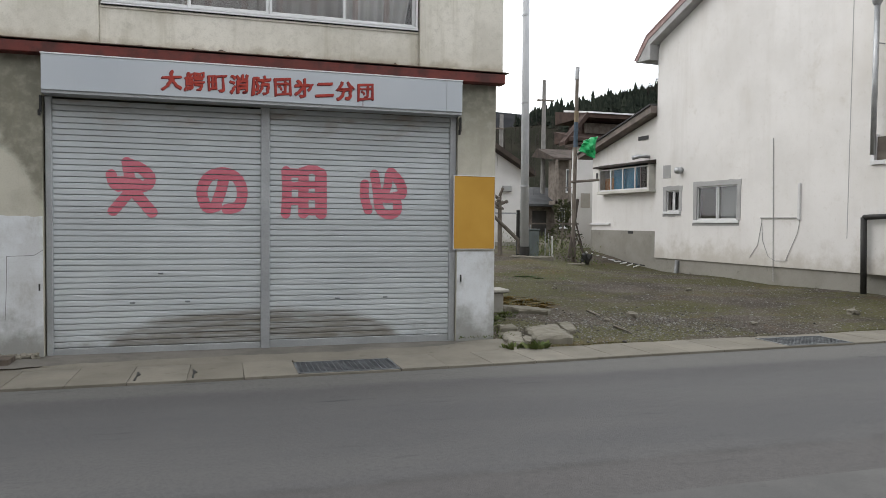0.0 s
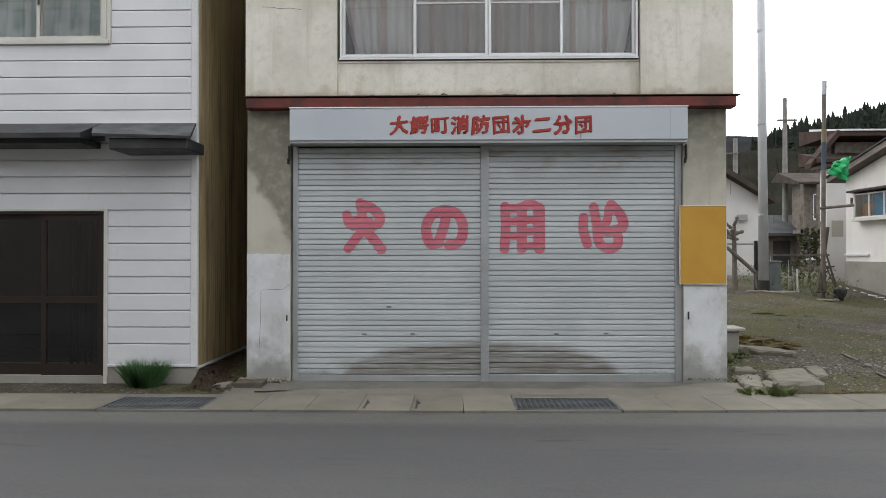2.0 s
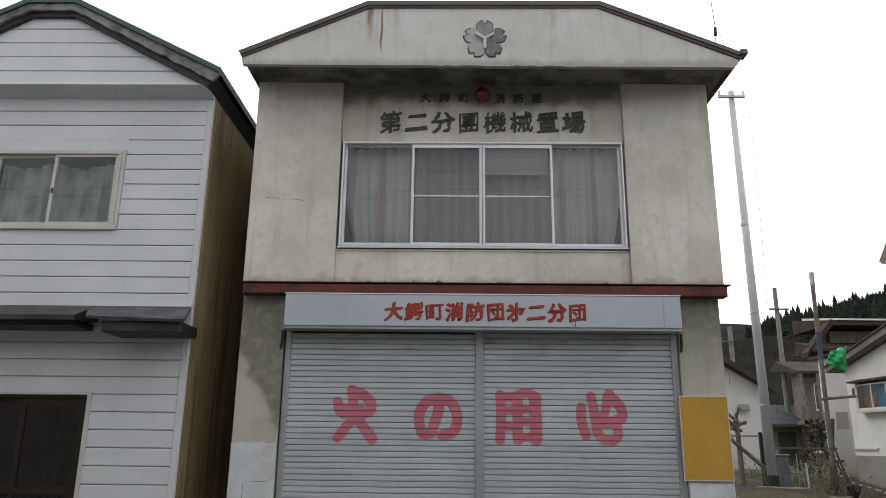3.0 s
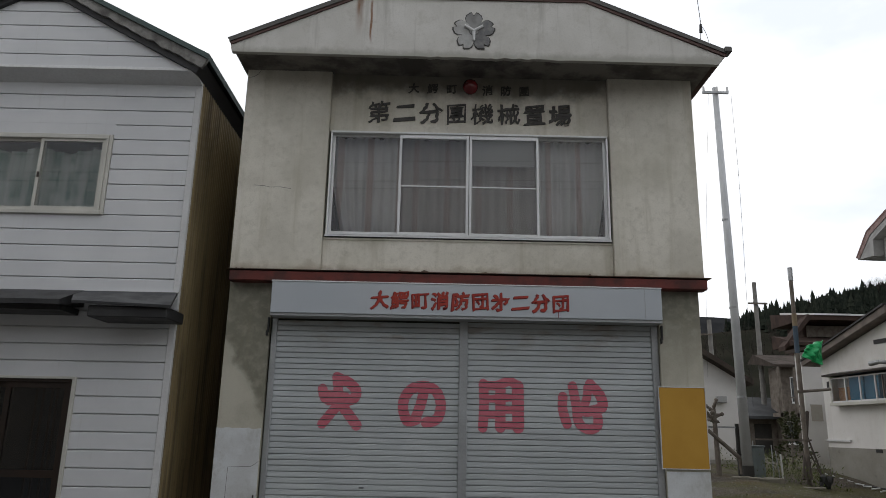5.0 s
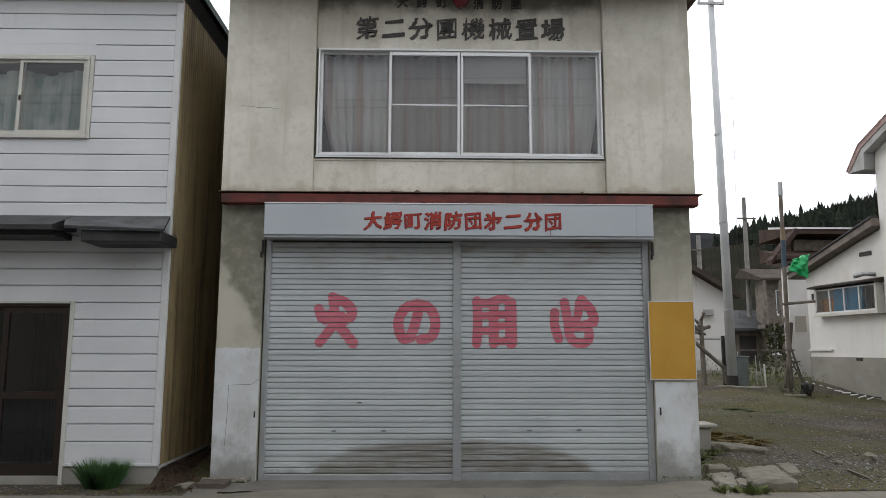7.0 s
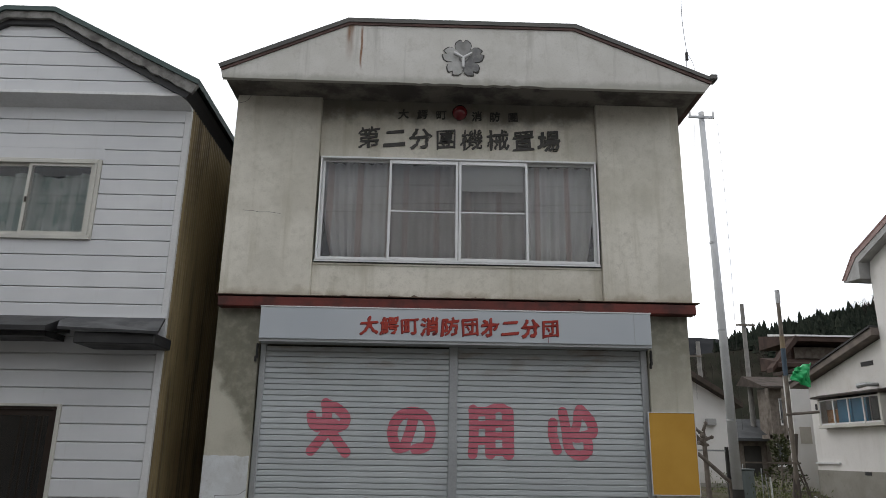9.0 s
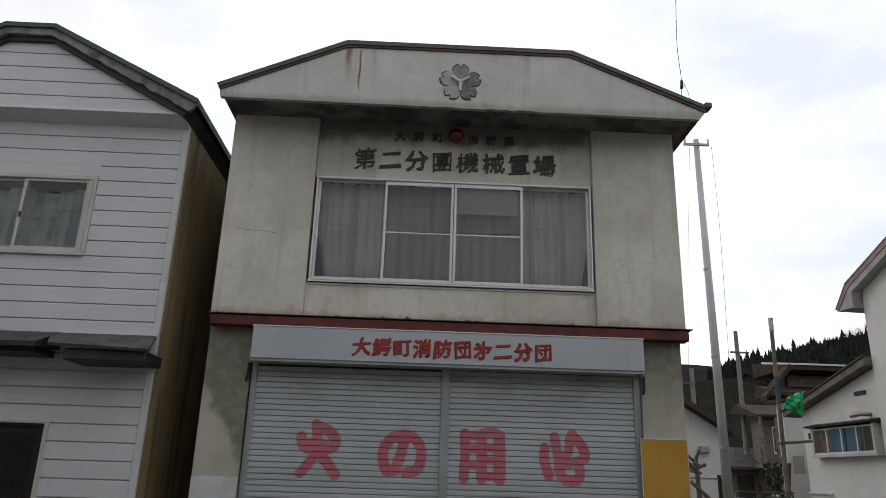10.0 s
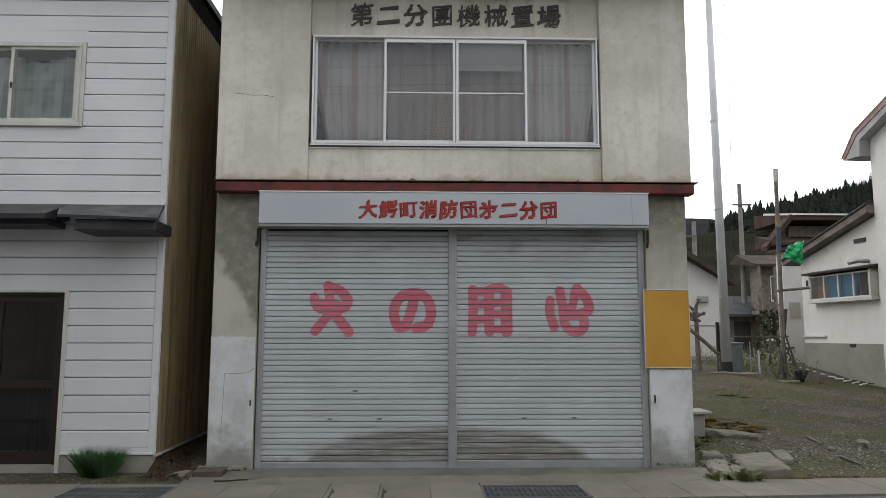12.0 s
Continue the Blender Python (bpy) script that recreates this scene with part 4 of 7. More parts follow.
def station_roof(st):
    y0, y1 = -0.62, 7.4
    top = [(-2.946, 6.035), (-1.40, 6.722), (1.433, 6.722), (3.12, 6.012)]
    roof = part("roof", prism(bmesh.new(), top + [(3.10, 5.97), (1.42, 6.665), (-1.39, 6.665), (-2.92, 5.985)], y0 - 0.03, y1, "y"), M_ROOF, st, "dark steel gambrel roof")
    part("roof_edge", prism(bmesh.new(), [(-2.925, 5.99), (-1.395, 6.668), (1.425, 6.668), (3.10, 5.972), (3.08, 5.935), (1.41, 6.632), (-1.38, 6.632), (-2.905, 5.955)], y0 - 0.018, y1 - 0.02, "y"), M_ROOF_BROWN, roof, "faded red-brown roof edge")
    torn = []
    for k in range(49):
        x = 1.25 - 2.4 * k / 48
        fade = smooth(1.25, 0.9, x) * smooth(-1.15, -0.7, x)
        torn.append((x, 5.835 + 0.03 * (3.0 - x) / 5.89 + fade * (0.026 * noise.noise((x * 3.1, 1, 2)) + 0.014 * noise.noise((x * 11, 1, 2)))))
    part("fascia", prism(bmesh.new(), [(-2.89, 5.865), (-2.91, 5.955), (-1.38, 6.632), (1.41, 6.632), (3.07, 5.935), (3.0, 5.835)] + torn, y0, y0 + 0.06, "y"), M_FASCIA, st, "pale fascia board with rust runs")
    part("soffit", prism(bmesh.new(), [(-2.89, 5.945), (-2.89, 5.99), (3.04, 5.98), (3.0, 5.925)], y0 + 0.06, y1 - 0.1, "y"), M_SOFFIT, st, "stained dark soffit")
    for x in (-0.32, 0.0, 0.3):
        bm = lump(bmesh.new(), (x - 0.05, y0 + 0.1, 6.745), (0.045, 0.06, 0.05), random.Random(3), 0.05, 1)
        part("snow_stop", bm, M_ROOF, roof)
    # blossom badge in relief on the fascia
    cx, cz = 0.03, 6.20
    half = ((0.0, 0.02), (0.06, 0.05), (0.12, 0.088), (0.175, 0.106), (0.22, 0.094), (0.255, 0.052), (0.262, 0.028), (0.225, 0.004))

    def petal(turn, grow, lo, hi):
        rim = [(u * grow, v * grow) for u, v in half] + [(u * grow, -v * grow) for u, v in half[::-1]]
        ca, sa = math.cos(turn), math.sin(turn)
        return prism(bmesh.new(), [(cx + u * ca - v * sa, cz + u * sa + v * ca) for u, v in rim], lo, hi, "y")
    hub = rod(bmesh.new(), (cx, y0 + 0.001, cz), (cx, y0 - 0.026, cz), 0.06, 0.05, 18)
    badge = part("blossom_badge", hub, M_BADGE, st, "weathered grey five-petal blossom badge")
    tones = (M_BADGE, M_BADGE_PALE, M_BADGE_PALE, M_BADGE_DARK, M_BADGE_DARK)
    for i, mt in enumerate(tones):
        turn = math.pi / 2 + math.tau * i / 5
        part("petal_rim", petal(turn, 1.02, y0 - 0.006 - 0.0006 * i, y0 + 0.001), M_INK, badge)
        part("petal", petal(turn, 0.95, y0 - 0.013 - 0.0005 * i, y0 - 0.005), mt, badge)
    for a in (32, 148, 270):
        d = Vector((math.cos(radians(a)), 0, math.sin(radians(a))))
        c0 = Vector((cx, y0 - 0.030, cz))
        part("bar", rod(bmesh.new(), c0 - d * 0.01, c0 + d * 0.13, 0.020, 0.017, 8), M_TRIM, badge)
    part("gutter_end", box(bmesh.new(), 3.07, 3.16, y0 - 0.05, y0 + 0.10, 5.985, 6.06, 0.012), M_ROOF, st)
    # lettering and the red lamp under the gable
    letters("第二分團機械置場", M_INK, st, -1.31, 0.044, 5.285, 0.332, 0.275, 0.014, 0.014, "dark brush character on the wall", 0.011)
    letters("大鰐町", M_INK, st, -0.83, 0.044, 5.70, 0.245, 0.13, 0.012, 0.01, "small dark character", 0.016)
    letters("消防團", M_INK, st, 0.13, 0.044, 5.69, 0.235, 0.13, 0.012, 0.01, "small dark character", 0.016)
    bm = bmesh.new()
    bmesh.ops.create_uvsphere(bm, u_segments=20, v_segments=12, radius=0.098, matrix=Matrix.Translation((0.018, -0.09, 5.735)))
    lamp = part("red_lamp", bm, M_LAMP, st, "round red glass lamp", True)
    part("lamp_bracket", rod(bmesh.new(), (0.018, 0.05, 5.735), (0.018, -0.04, 5.735), 0.05, 0.05, 16), M_BLACK, lamp)


M_FLAKE = worn("flaked_rusty_render", (0.15, 0.10, 0.07), (0.09, 0.065, 0.05), 0.9, 8, 60)
M_MAROON = worn("maroon_paint", (0.20, 0.03, 0.035), (0.14, 0.025, 0.03), 0.7, 6, 60)
M_BADGE = worn("weathered_badge", (0.27, 0.27, 0.265), (0.20, 0.20, 0.195), 0.7, 9, 60)
M_BADGE_DARK = worn("dark_badge", (0.15, 0.152, 0.155), (0.24, 0.24, 0.235), 0.7, 14, 60)
M_BADGE_PALE = worn("pale_badge", (0.46, 0.46, 0.45), (0.36, 0.36, 0.35), 0.7, 9, 60)


# ---- the white clapboard house ----
def build_left_house():
    hs = thing("siding_house", (-5.5, 3.5, 0), "two-storey white siding house with a green-edged roof", "house")
    F = -0.05
    XR = -3.47
    part("foundation", box(bmesh.new(), -4.455, -3.42, F + 0.03, 7.0, -0.2, 0.16), M_FOUND, hs, "bare concrete footing")
    part("foundation", box(bmesh.new(), -7.6, -4.455, F + 0.14, 7.0, -0.2, 0.02), M_FOUND, hs, "bare concrete footing")
    part("side_wall", corrugated(-3.41, F + 0.02, 7.0, 0.14, 5.9), M_CORR, hs, "tan corrugated steel side wall")
    part("core_wall", box(bmesh.new(), -4.41, -3.46, F + 0.03, F + 0.13, 0.16, 5.6), M_DARK, hs)
    part("core_wall", box(bmesh.new(), -7.6, -4.40, F + 0.03, F + 0.13, 2.02, 3.93), M_DARK, hs)
    part("core_wall", box(bmesh.new(), -7.6, -4.40, F + 0.03, F + 0.13, 5.02, 5.6), M_DARK, hs)
    part("core_wall", box(bmesh.new(), -7.6, -6.3, F + 0.03, F + 0.13, 0.16, 2.02), M_DARK, hs)
    part("core_wall", box(bmesh.new(), -7.6, -6.1, F + 0.03, F + 0.13, 3.93, 5.02), M_DARK, hs)
    part("rear_wall", box(bmesh.new(), -7.6, -3.46, 6.9, 7.0, 0.16, 5.6), M_CORR, hs)
    part("side_wall", box(bmesh.new(), -7.6, -7.5, F + 0.13, 6.9, 0.16, 5.6), M_CORR, hs)
    part("corner_trim", box(bmesh.new(), -3.475, -3.395, F - 0.022, F + 0.03, 0.15, 5.67, 0.006), M_TRIM, hs)
    part("base_trim", box(bmesh.new(), -4.46, -3.40, F - 0.03, F + 0.03, 0.135, 0.165, 0.004), M_TRIM, hs)
    part("base_trim", box(bmesh.new(), -3.43, -3.395, F + 0.03, 7.0, 0.11, 0.14), M_TRIM, hs)
    # boards
    pitch = 0.1975
    cache = {}

    def board(xa, xb, z, rise, y=F):
        key = round(xb - xa, 3)
        if key not in cache:
            prof = [(0.03, 0), (-0.010, 0), (-0.013, 0.004), (-0.013, pitch - 0.020), (-0.009, pitch - 0.012), (0.018, pitch - 0.010), (0.018, pitch), (0.03, pitch)]
            cache[key] = mesh_of("board", prism(bmesh.new(), prof, 0, xb - xa, "x"), M_SIDING)
        piece("board", cache[key], (xa, y, z), hs).scale.z = rise / pitch

    part("bottom_board", box(bmesh.new(), -4.46, XR, F - 0.013, F + 0.03, 0.166, 0.213), M_SIDING, hs)
    for k in range(14):
        z = 0.213 + 0.1967 * k
        board(-4.46 if z < 1.9 else -7.6, XR, z, 0.1967)
    for k in range(14):
        z = 2.967 + 0.1961 * k
        if 3.80 < z < 4.95:
            board(-4.425, XR, z, 0.1961)
            board(-7.6, -6.12, z, 0.1961)
        else:
            board(-7.6, XR, z, 0.1961)
    # boards of the gable get shorter towards the top
    for k in range(6):
        z = 5.765 + 0.1985 * k
        half = 2.10 - max(0, z - 5.72) * 1.837
        if half > 0.1:
            board(-5.475 - half, -5.475 + half, z, 0.1985, -0.27)
    part("window_head", box(bmesh.new(), -6.12, -4.426, F - 0.012, F + 0.03, 4.985, 5.13), M_SIDING, hs)
    left_house_openings(hs, F)
    left_house_roof(hs, F)


def corrugated(x, y0, y1, z0, z1):
    bm = bmesh.new()
    p, d = 0.076, 0.018
    n = int((y1 - y0) / (p / 4))
    cols = []
    for i in range(n + 1):
        y = y0 + (y1 - y0) * i / n
        xx = x + d * (0, 1, 1, 0)[i % 4] * 0.9
        cols.append([bm.verts.new((a, y, z)) for a in (xx, x - 0.03) for z in (z0, z1)])
    for a, b in zip(cols, cols[1:]):
        bm.faces.new((a[0], b[0], b[1], a[1]))
        bm.faces.new((a[2], a[3], b[3], b[2]))
    return bm


def left_house_openings(hs, F):
    # upper window
    x0, x1, z0, z1 = -6.08, -4.475, 3.965, 4.955
    win = part("window", box(bmesh.new(), x0 - 0.02, x1 + 0.03, F - 0.05, F + 0.04, z0 - 0.03, z0 + 0.02, 0.004), M_CREAM, hs, "cream aluminium sliding window with pale curtain")
    for b in ((x0, x1, z1 - 0.04, z1), (x0, x0 + 0.03, z0 + 0.02, z1 - 0.04), (x1 - 0.035, x1, z0 + 0.02, z1 - 0.04)):
        part("window_frame", box(bmesh.new(), b[0], b[1], F - 0.045, F + 0.06, b[2], b[3], 0.004), M_CREAM, win)
    part("casing", box(bmesh.new(), x1, x1 + 0.045, F - 0.03, F + 0.03, z0 - 0.03, z1 + 0.02, 0.004), M_CREAM, win)
    part("casing", box(bmesh.new(), x0, x1, F - 0.03, F + 0.03, z1, z1 + 0.025, 0.004), M_CREAM, win)
    for p, q, y in ((x0 + 0.03, -5.27, F + 0.02), (-5.315, x1 - 0.035, F - 0.012)):
        bm = bmesh.new()
        for c in ((p, p + 0.04, z0 + 0.02, z1 - 0.04), (q - 0.04, q, z0 + 0.02, z1 - 0.04), (p + 0.04, q - 0.04, z0 + 0.02, z0 + 0.07), (p + 0.04, q - 0.04, z1 - 0.075, z1 - 0.04)):
            box(bm, c[0], c[1], y - 0.013, y + 0.013, c[2], c[3])
        part("sash", bm, M_CREAM, win)
        pane = part("pane", box(bmesh.new(), p + 0.035, q - 0.035, y - 0.002, y + 0.002, z0 + 0.06, z1 - 0.07), M_GLASS, win)
        clear_back(pane, Vector((0, -1, 0)))
    part("latch", box(bmesh.new(), -5.30, -5.275, F - 0.035, F - 0.025, 4.40, 4.47), M_BROWN, win)
    bm = bmesh.new()
    cols = []
    for i in range(91):
        x = x0 + (x1 - x0) * i / 90
        y = F + 0.15 + 0.03 * math.sin(x * 31) + 0.015 * math.sin(x * 67 + 1)
        cols.append((bm.verts.new((x, y, z0)), bm.verts.new((x, y + 0.02, z1 - 0.13 + 0.03 * math.sin(x * 9)))))
    for c, d in zip(cols, cols[1:]):
        bm.faces.new((c[0], d[0], d[1], c[1]))
    part("curtain", bm, M_LACE, win, "", True)
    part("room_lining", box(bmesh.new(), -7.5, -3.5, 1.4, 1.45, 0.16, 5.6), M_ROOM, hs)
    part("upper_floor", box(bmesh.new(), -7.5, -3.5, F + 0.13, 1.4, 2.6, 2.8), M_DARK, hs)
    # dark glazed sliding door
    x0, x1, z0, z1 = -6.28, -4.50, 0.03, 1.965
    door = part("sliding_door", box(bmesh.new(), x0, x1 + 0.03, F - 0.02, F + 0.12, -0.16, z0), M_FOUND, hs, "dark smoked-glass sliding door with bronze frame, closed")
    for b in ((x0, x1, z1 - 0.03, z1), (x1 - 0.035, x1, z0, z1 - 0.03), (x0, x0 + 0.035, z0, z1 - 0.03)):
        part("door_frame", box(bmesh.new(), b[0], b[1], F - 0.015, F + 0.12, b[2], b[3]), M_BROWN, door)
    part("door_casing", box(bmesh.new(), x1, x1 + 0.045, F - 0.035, F + 0.03, -0.1, z1 + 0.03, 0.004), M_CREAM, door)
    part("door_casing", box(bmesh.new(), x0, x1, F - 0.035, F + 0.03, z1, z1 + 0.03, 0.004), M_CREAM, door)
    for p, q, y in ((x0 + 0.035, -5.22, F + 0.08), (-5.27, x1 - 0.035, F + 0.03)):
        bm = bmesh.new()
        for c in ((p, p + 0.06, z0, z1 - 0.03), (q - 0.06, q, z0, z1 - 0.03), (p + 0.06, q - 0.06, z0, z0 + 0.13), (p + 0.06, q - 0.06, 0.88, 0.96), (p + 0.06, q - 0.06, z1 - 0.10, z1 - 0.03)):
            box(bm, c[0], c[1], y - 0.016, y + 0.016, c[2], c[3])
        part("door_leaf", bm, M_BROWN, door)
        pane = part("pane", box(bmesh.new(), p + 0.05, q - 0.05, y - 0.002, y + 0.002, z0 + 0.1, z1 - 0.08), M_SMOKE, door)
        clear_back(pane, Vector((0, -1, 0)))
    bm = bmesh.new()
    for x in (-4.98, -4.90, -4.80, -4.74):
        box(bm, x, x + 0.02, F + 0.13, F + 0.15, z0, z1)
    part("inner_slats", bm, M_BROWN, door)
    part("curb", box(bmesh.new(), -4.455, -3.42, F - 0.012, F + 0.03, -0.2, 0.13), M_FOUND, hs)
    # canopy over the door
    prof = [(F, 2.99), (-0.13, 2.99), (-0.62, 2.80), (-0.62, 2.745), (F, 2.80)]
    can = part("canopy", prism(bmesh.new(), prof, -7.6, -4.50, "x"), M_TAR, hs, "black steel awning with a grey sheet")
    part("canopy_box", box(bmesh.new(), -7.6, -4.55, -0.50, F, 2.70, 2.77), M_TAR, can)
    bm = bmesh.new()
    a = [bm.verts.new(p) for p in ((-4.60, -0.12, 2.99), (-3.40, -0.12, 2.99), (-3.27, -0.64, 2.755), (-4.36, -0.64, 2.79))]
    b = [bm.verts.new(v.co - Vector((0, -0.01, 0.03))) for v in a]
    bm.faces.new(a)
    bm.faces.new(b[::-1])
    for i in range(4):
        bm.faces.new((a[i], b[i], b[(i + 1) % 4], a[(i + 1) % 4]))
    part("canopy_sheet", bm, M_GREY_TIN, can)
    part("canopy_box", box(bmesh.new(), -4.20, -3.32, -0.58, F, 2.62, 2.745, 0.01), M_TAR, can)
    part("canopy_flashing", box(bmesh.new(), -4.6, -3.40, -0.10, F - 0.013, 2.99, 3.0), M_TRIM, can)


def left_house_roof(hs, F):
    y0, y1 = -0.39, 7.4
    c = -5.475
    def mirrored(pts):
        return [(2 * c - x, z) for x, z in pts] + pts[::-1]
    top = mirrored([(-3.225, 5.935), (-5.156, 6.917)])
    def ring(a, b):
        return [(2 * c - x, z) for x, z in a] + [(x, z) for x, z in a[::-1]] + [(x, z) for x, z in b] + [(2 * c - x, z) for x, z in b[::-1]]
    outer, inner = [(-3.225, 5.935), (-5.156, 6.917)], [(-3.245, 5.875), (-5.17, 6.855)]
    roof = part("roof", prism(bmesh.new(), ring(outer, inner), y0 - 0.03, y1, "y"), M_GREEN_ROOF, hs, "dark green steel roof edge")
    torn = [(-3.32 - 1.88 * k / 36, 5.765 + k / 36 + 0.035 * noise.noise((k * 0.45, 3, 1)) + 0.015 * noise.noise((k * 1.7, 3, 1))) for k in range(37)]
    part("bargeboard", prism(bmesh.new(), ring(inner, torn), y0, y0 + 0.05, "y"), M_BARGE, roof, "stained torn bargeboard")
    part("roof_deck", prism(bmesh.new(), ring([(-3.30, 5.86), (-5.18, 6.84)], [(-3.40, 5.72), (-5.2, 6.70)]), y0 + 0.05, y1 - 0.02, "y"), M_TAR, roof)
    part("gable_wall", prism(bmesh.new(), [(2 * c + 3.44, 5.76), (-3.44, 5.76), (-3.44, 5.80), (-5.2, 6.70), (2 * c + 5.2, 6.70), (2 * c + 3.44, 5.80)], -0.238, F + 0.1, "y"), M_SIDING, hs)
    part("gable_band", prism(bmesh.new(), [(F + 0.03, 5.665), (F, 5.672), (-0.295, 5.750), (-0.312, 5.757), (-0.306, 5.795), (-0.288, 5.805), (F + 0.03, 5.805)], -7.6, -3.40, "x"), M_TRIM, hs, "white moulded band under the gable")


build_ground()
build_road()
build_gutter()
build_station()
build_left_house()
# added out of view to keep skylight out of the alley
whole("unseen_alley_wall", box(bmesh.new(), -3.40, -2.845, 2.3, 2.5, -0.2, 6.0), M_SOFFIT, "unseen added mortar wall that darkens the alley", "wall", kind="structure")


# ---- the white house across the lot ----
HP, HD = Vector((10.88, 9.0, 0)), Vector((0.54, -6.5, 0)).normalized()
HN = Vector((HD.y, -HD.x, 0))
HOUSE = Matrix((( HD.x, -HN.x, 0, HP.x), (HD.y, -HN.y, 0, HP.y), (0, 0, 1, 0), (0, 0, 0, 1)))


def placed(bm, m):
    bmesh.ops.transform(bm, matrix=m, verts=bm.verts[:])
    return bm


def build_right_house():
    """Built along its long wall: s runs from the far corner towards the road, d goes into the house."""
    hs = thing("white_house", (12.5, 5.5, 0.1), "white rendered house with a red-edged gambrel roof", "house")

    def hp(name, bm, mat, parent=hs, label="", sm=False):
        return part(name, placed(bm, HOUSE), mat, parent, label, sm)

    L = 9.5
    cs = 4.6
    def gable(o):
        return [(cs - o[0], o[1]), (cs + o[0], o[1])]
    prof = [(0, 0.53), (L - 0.3, 0.53), (L - 0.3, 6.1), (L - 0.35, 6.40), (cs + 0.6, 8.12), (cs - 0.6, 8.12), (0.05, 6.40), (0, 6.1)]
    # wall with real window openings: strips between them
    big, small = (1.66, 3.06, 1.57, 2.42), (0.46, 0.98, 1.80, 2.36)
    for q in ((0, 0.46, 0.53, 2.42), (0.46, 0.98, 0.53, 1.80), (0.46, 0.98, 2.36, 2.42), (0.98, 1.66, 0.53, 2.42), (1.66, 3.06, 0.53, 1.57), (3.06, L - 0.3, 0.53, 2.42)):
        hp("wall", box(bmesh.new(), q[0], q[1], 0, 0.15, q[2], q[3]), M_WHITE, hs, "stained white mortar gable wall")
    hp("wall", prism(bmesh.new(), [(0, 2.42), (L - 0.3, 2.42)] + prof[2:], 0, 0.15, "y"), M_WHITE, hs, "stained white mortar gable wall")
    hp("foundation", box(bmesh.new(), 0.03, L - 0.3, 0.035, 8, -0.3, 0.53), M_FOUND, hs)
    hp("back_wall", box(bmesh.new(), 0, 0.15, 0.15, 8, 0.53, 6.0), M_WHITE)
    hp("front_wall", box(bmesh.new(), L - 0.45, L - 0.3, 0.15, 8, 0.53, 6.0), M_WHITE)
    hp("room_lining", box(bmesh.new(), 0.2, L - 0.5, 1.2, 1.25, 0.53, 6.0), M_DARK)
    out = [(-0.70, 6.06), (-0.18, 6.66), (cs - 0.5, 8.47), (cs + 0.5, 8.47), (L - 0.12, 6.66), (L + 0.40, 6.06)]
    inn = [(-0.655, 6.045), (-0.145, 6.615), (cs - 0.48, 8.415), (cs + 0.48, 8.415), (L - 0.155, 6.615), (L + 0.355, 6.045)]
    roof = hp("roof", prism(bmesh.new(), out + inn[::-1], -0.30, 8.2, "y"), M_ROOF_RED, hs, "rusty red roof edge")
    und = [(-0.64, 6.0), (-0.02, 5.97), (0.0, 6.38), (cs - 0.5, 8.12), (cs + 0.5, 8.12), (L - 0.32, 6.38), (L - 0.3, 5.98), (L + 0.34, 6.0)]
    hp("soffit", prism(bmesh.new(), inn + und[::-1], -0.28, 8.1, "y"), M_GREY_TIN2, roof, "dull grey boxed eave")
    low = [(inn[0][0] + 0.10, inn[0][1] - 0.02), (inn[1][0] + 0.07, inn[1][1] - 0.09)] + [(p[0], p[1] - 0.11) for p in inn[2:4]] + [(inn[4][0] - 0.07, inn[4][1] - 0.09), (inn[5][0] - 0.10, inn[5][1] - 0.02)]
    hp("bargeboard", prism(bmesh.new(), inn + low[::-1], -0.297, -0.282, "y"), M_PINK_BOARD, roof, "faded pinkish bargeboard")
    # big window
    def window(s0, s1, z0, z1, halves, label, metal):
        win = hp("window", box(bmesh.new(), s0 - 0.08, s1 + 0.08, -0.05, 0.05, z0 - 0.07, z0, 0.004), metal, hs, label)
        for b in ((s0 - 0.13, s1 + 0.13, z1, z1 + 0.12), (s0 - 0.12, s0, z0, z1), (s1, s1 + 0.12, z0, z1), (s0 - 0.13, s1 + 0.09, z0 - 0.14, z0 - 0.071)):
            rough = bmesh.new()
            edge = [(b[0] + (b[1] - b[0]) * k / 10, b[2]) for k in range(11)] + [(b[1] - (b[1] - b[0]) * k / 10, b[3]) for k in range(11)]
            edge = [(u + 0.02 * noise.noise((u * 5, v * 5, 3)), v + (0.03 * noise.noise((u * 4, v * 4, 8)) if abs(v - z1) > 0.01 and abs(v - z0) > 0.01 else 0)) for u, v in edge]
            prism(rough, edge, -0.012, 0.08, "y")
            hp("surround", rough, M_GREY_TIN2, win, "rough grey mortar surround")
        n = len(halves)
        for i, m in enumerate(halves):
            p, q = s0 + (s1 - s0) * i / n, s0 + (s1 - s0) * (i + 1) / n
            bm = bmesh.new()
            for c in ((p, p + 0.035, z0, z1), (q - 0.035, q, z0, z1), (p + 0.035, q - 0.035, z0, z0 + 0.04), (p + 0.035, q - 0.035, z1 - 0.035, z1)):
                box(bm, c[0], c[1], 0.03 + 0.02 * i, 0.055 + 0.02 * i, c[2], c[3])
            hp("sash", bm, metal, win)
            g = hp("pane", box(bmesh.new(), p + 0.03, q - 0.03, 0.04 + 0.02 * i, 0.044 + 0.02 * i, z0 + 0.03, z1 - 0.03), M_GLASS, win)
            clear_back(g, HN)
            hp("blind", box(bmesh.new(), p, q, 0.16, 0.17, z0, z1), m, win)
        return win
    window(1.66, 3.06, 1.57, 2.42, (M_DRAB, M_PALE_BLIND), "grey-framed sliding window, one half screened", M_ALU)
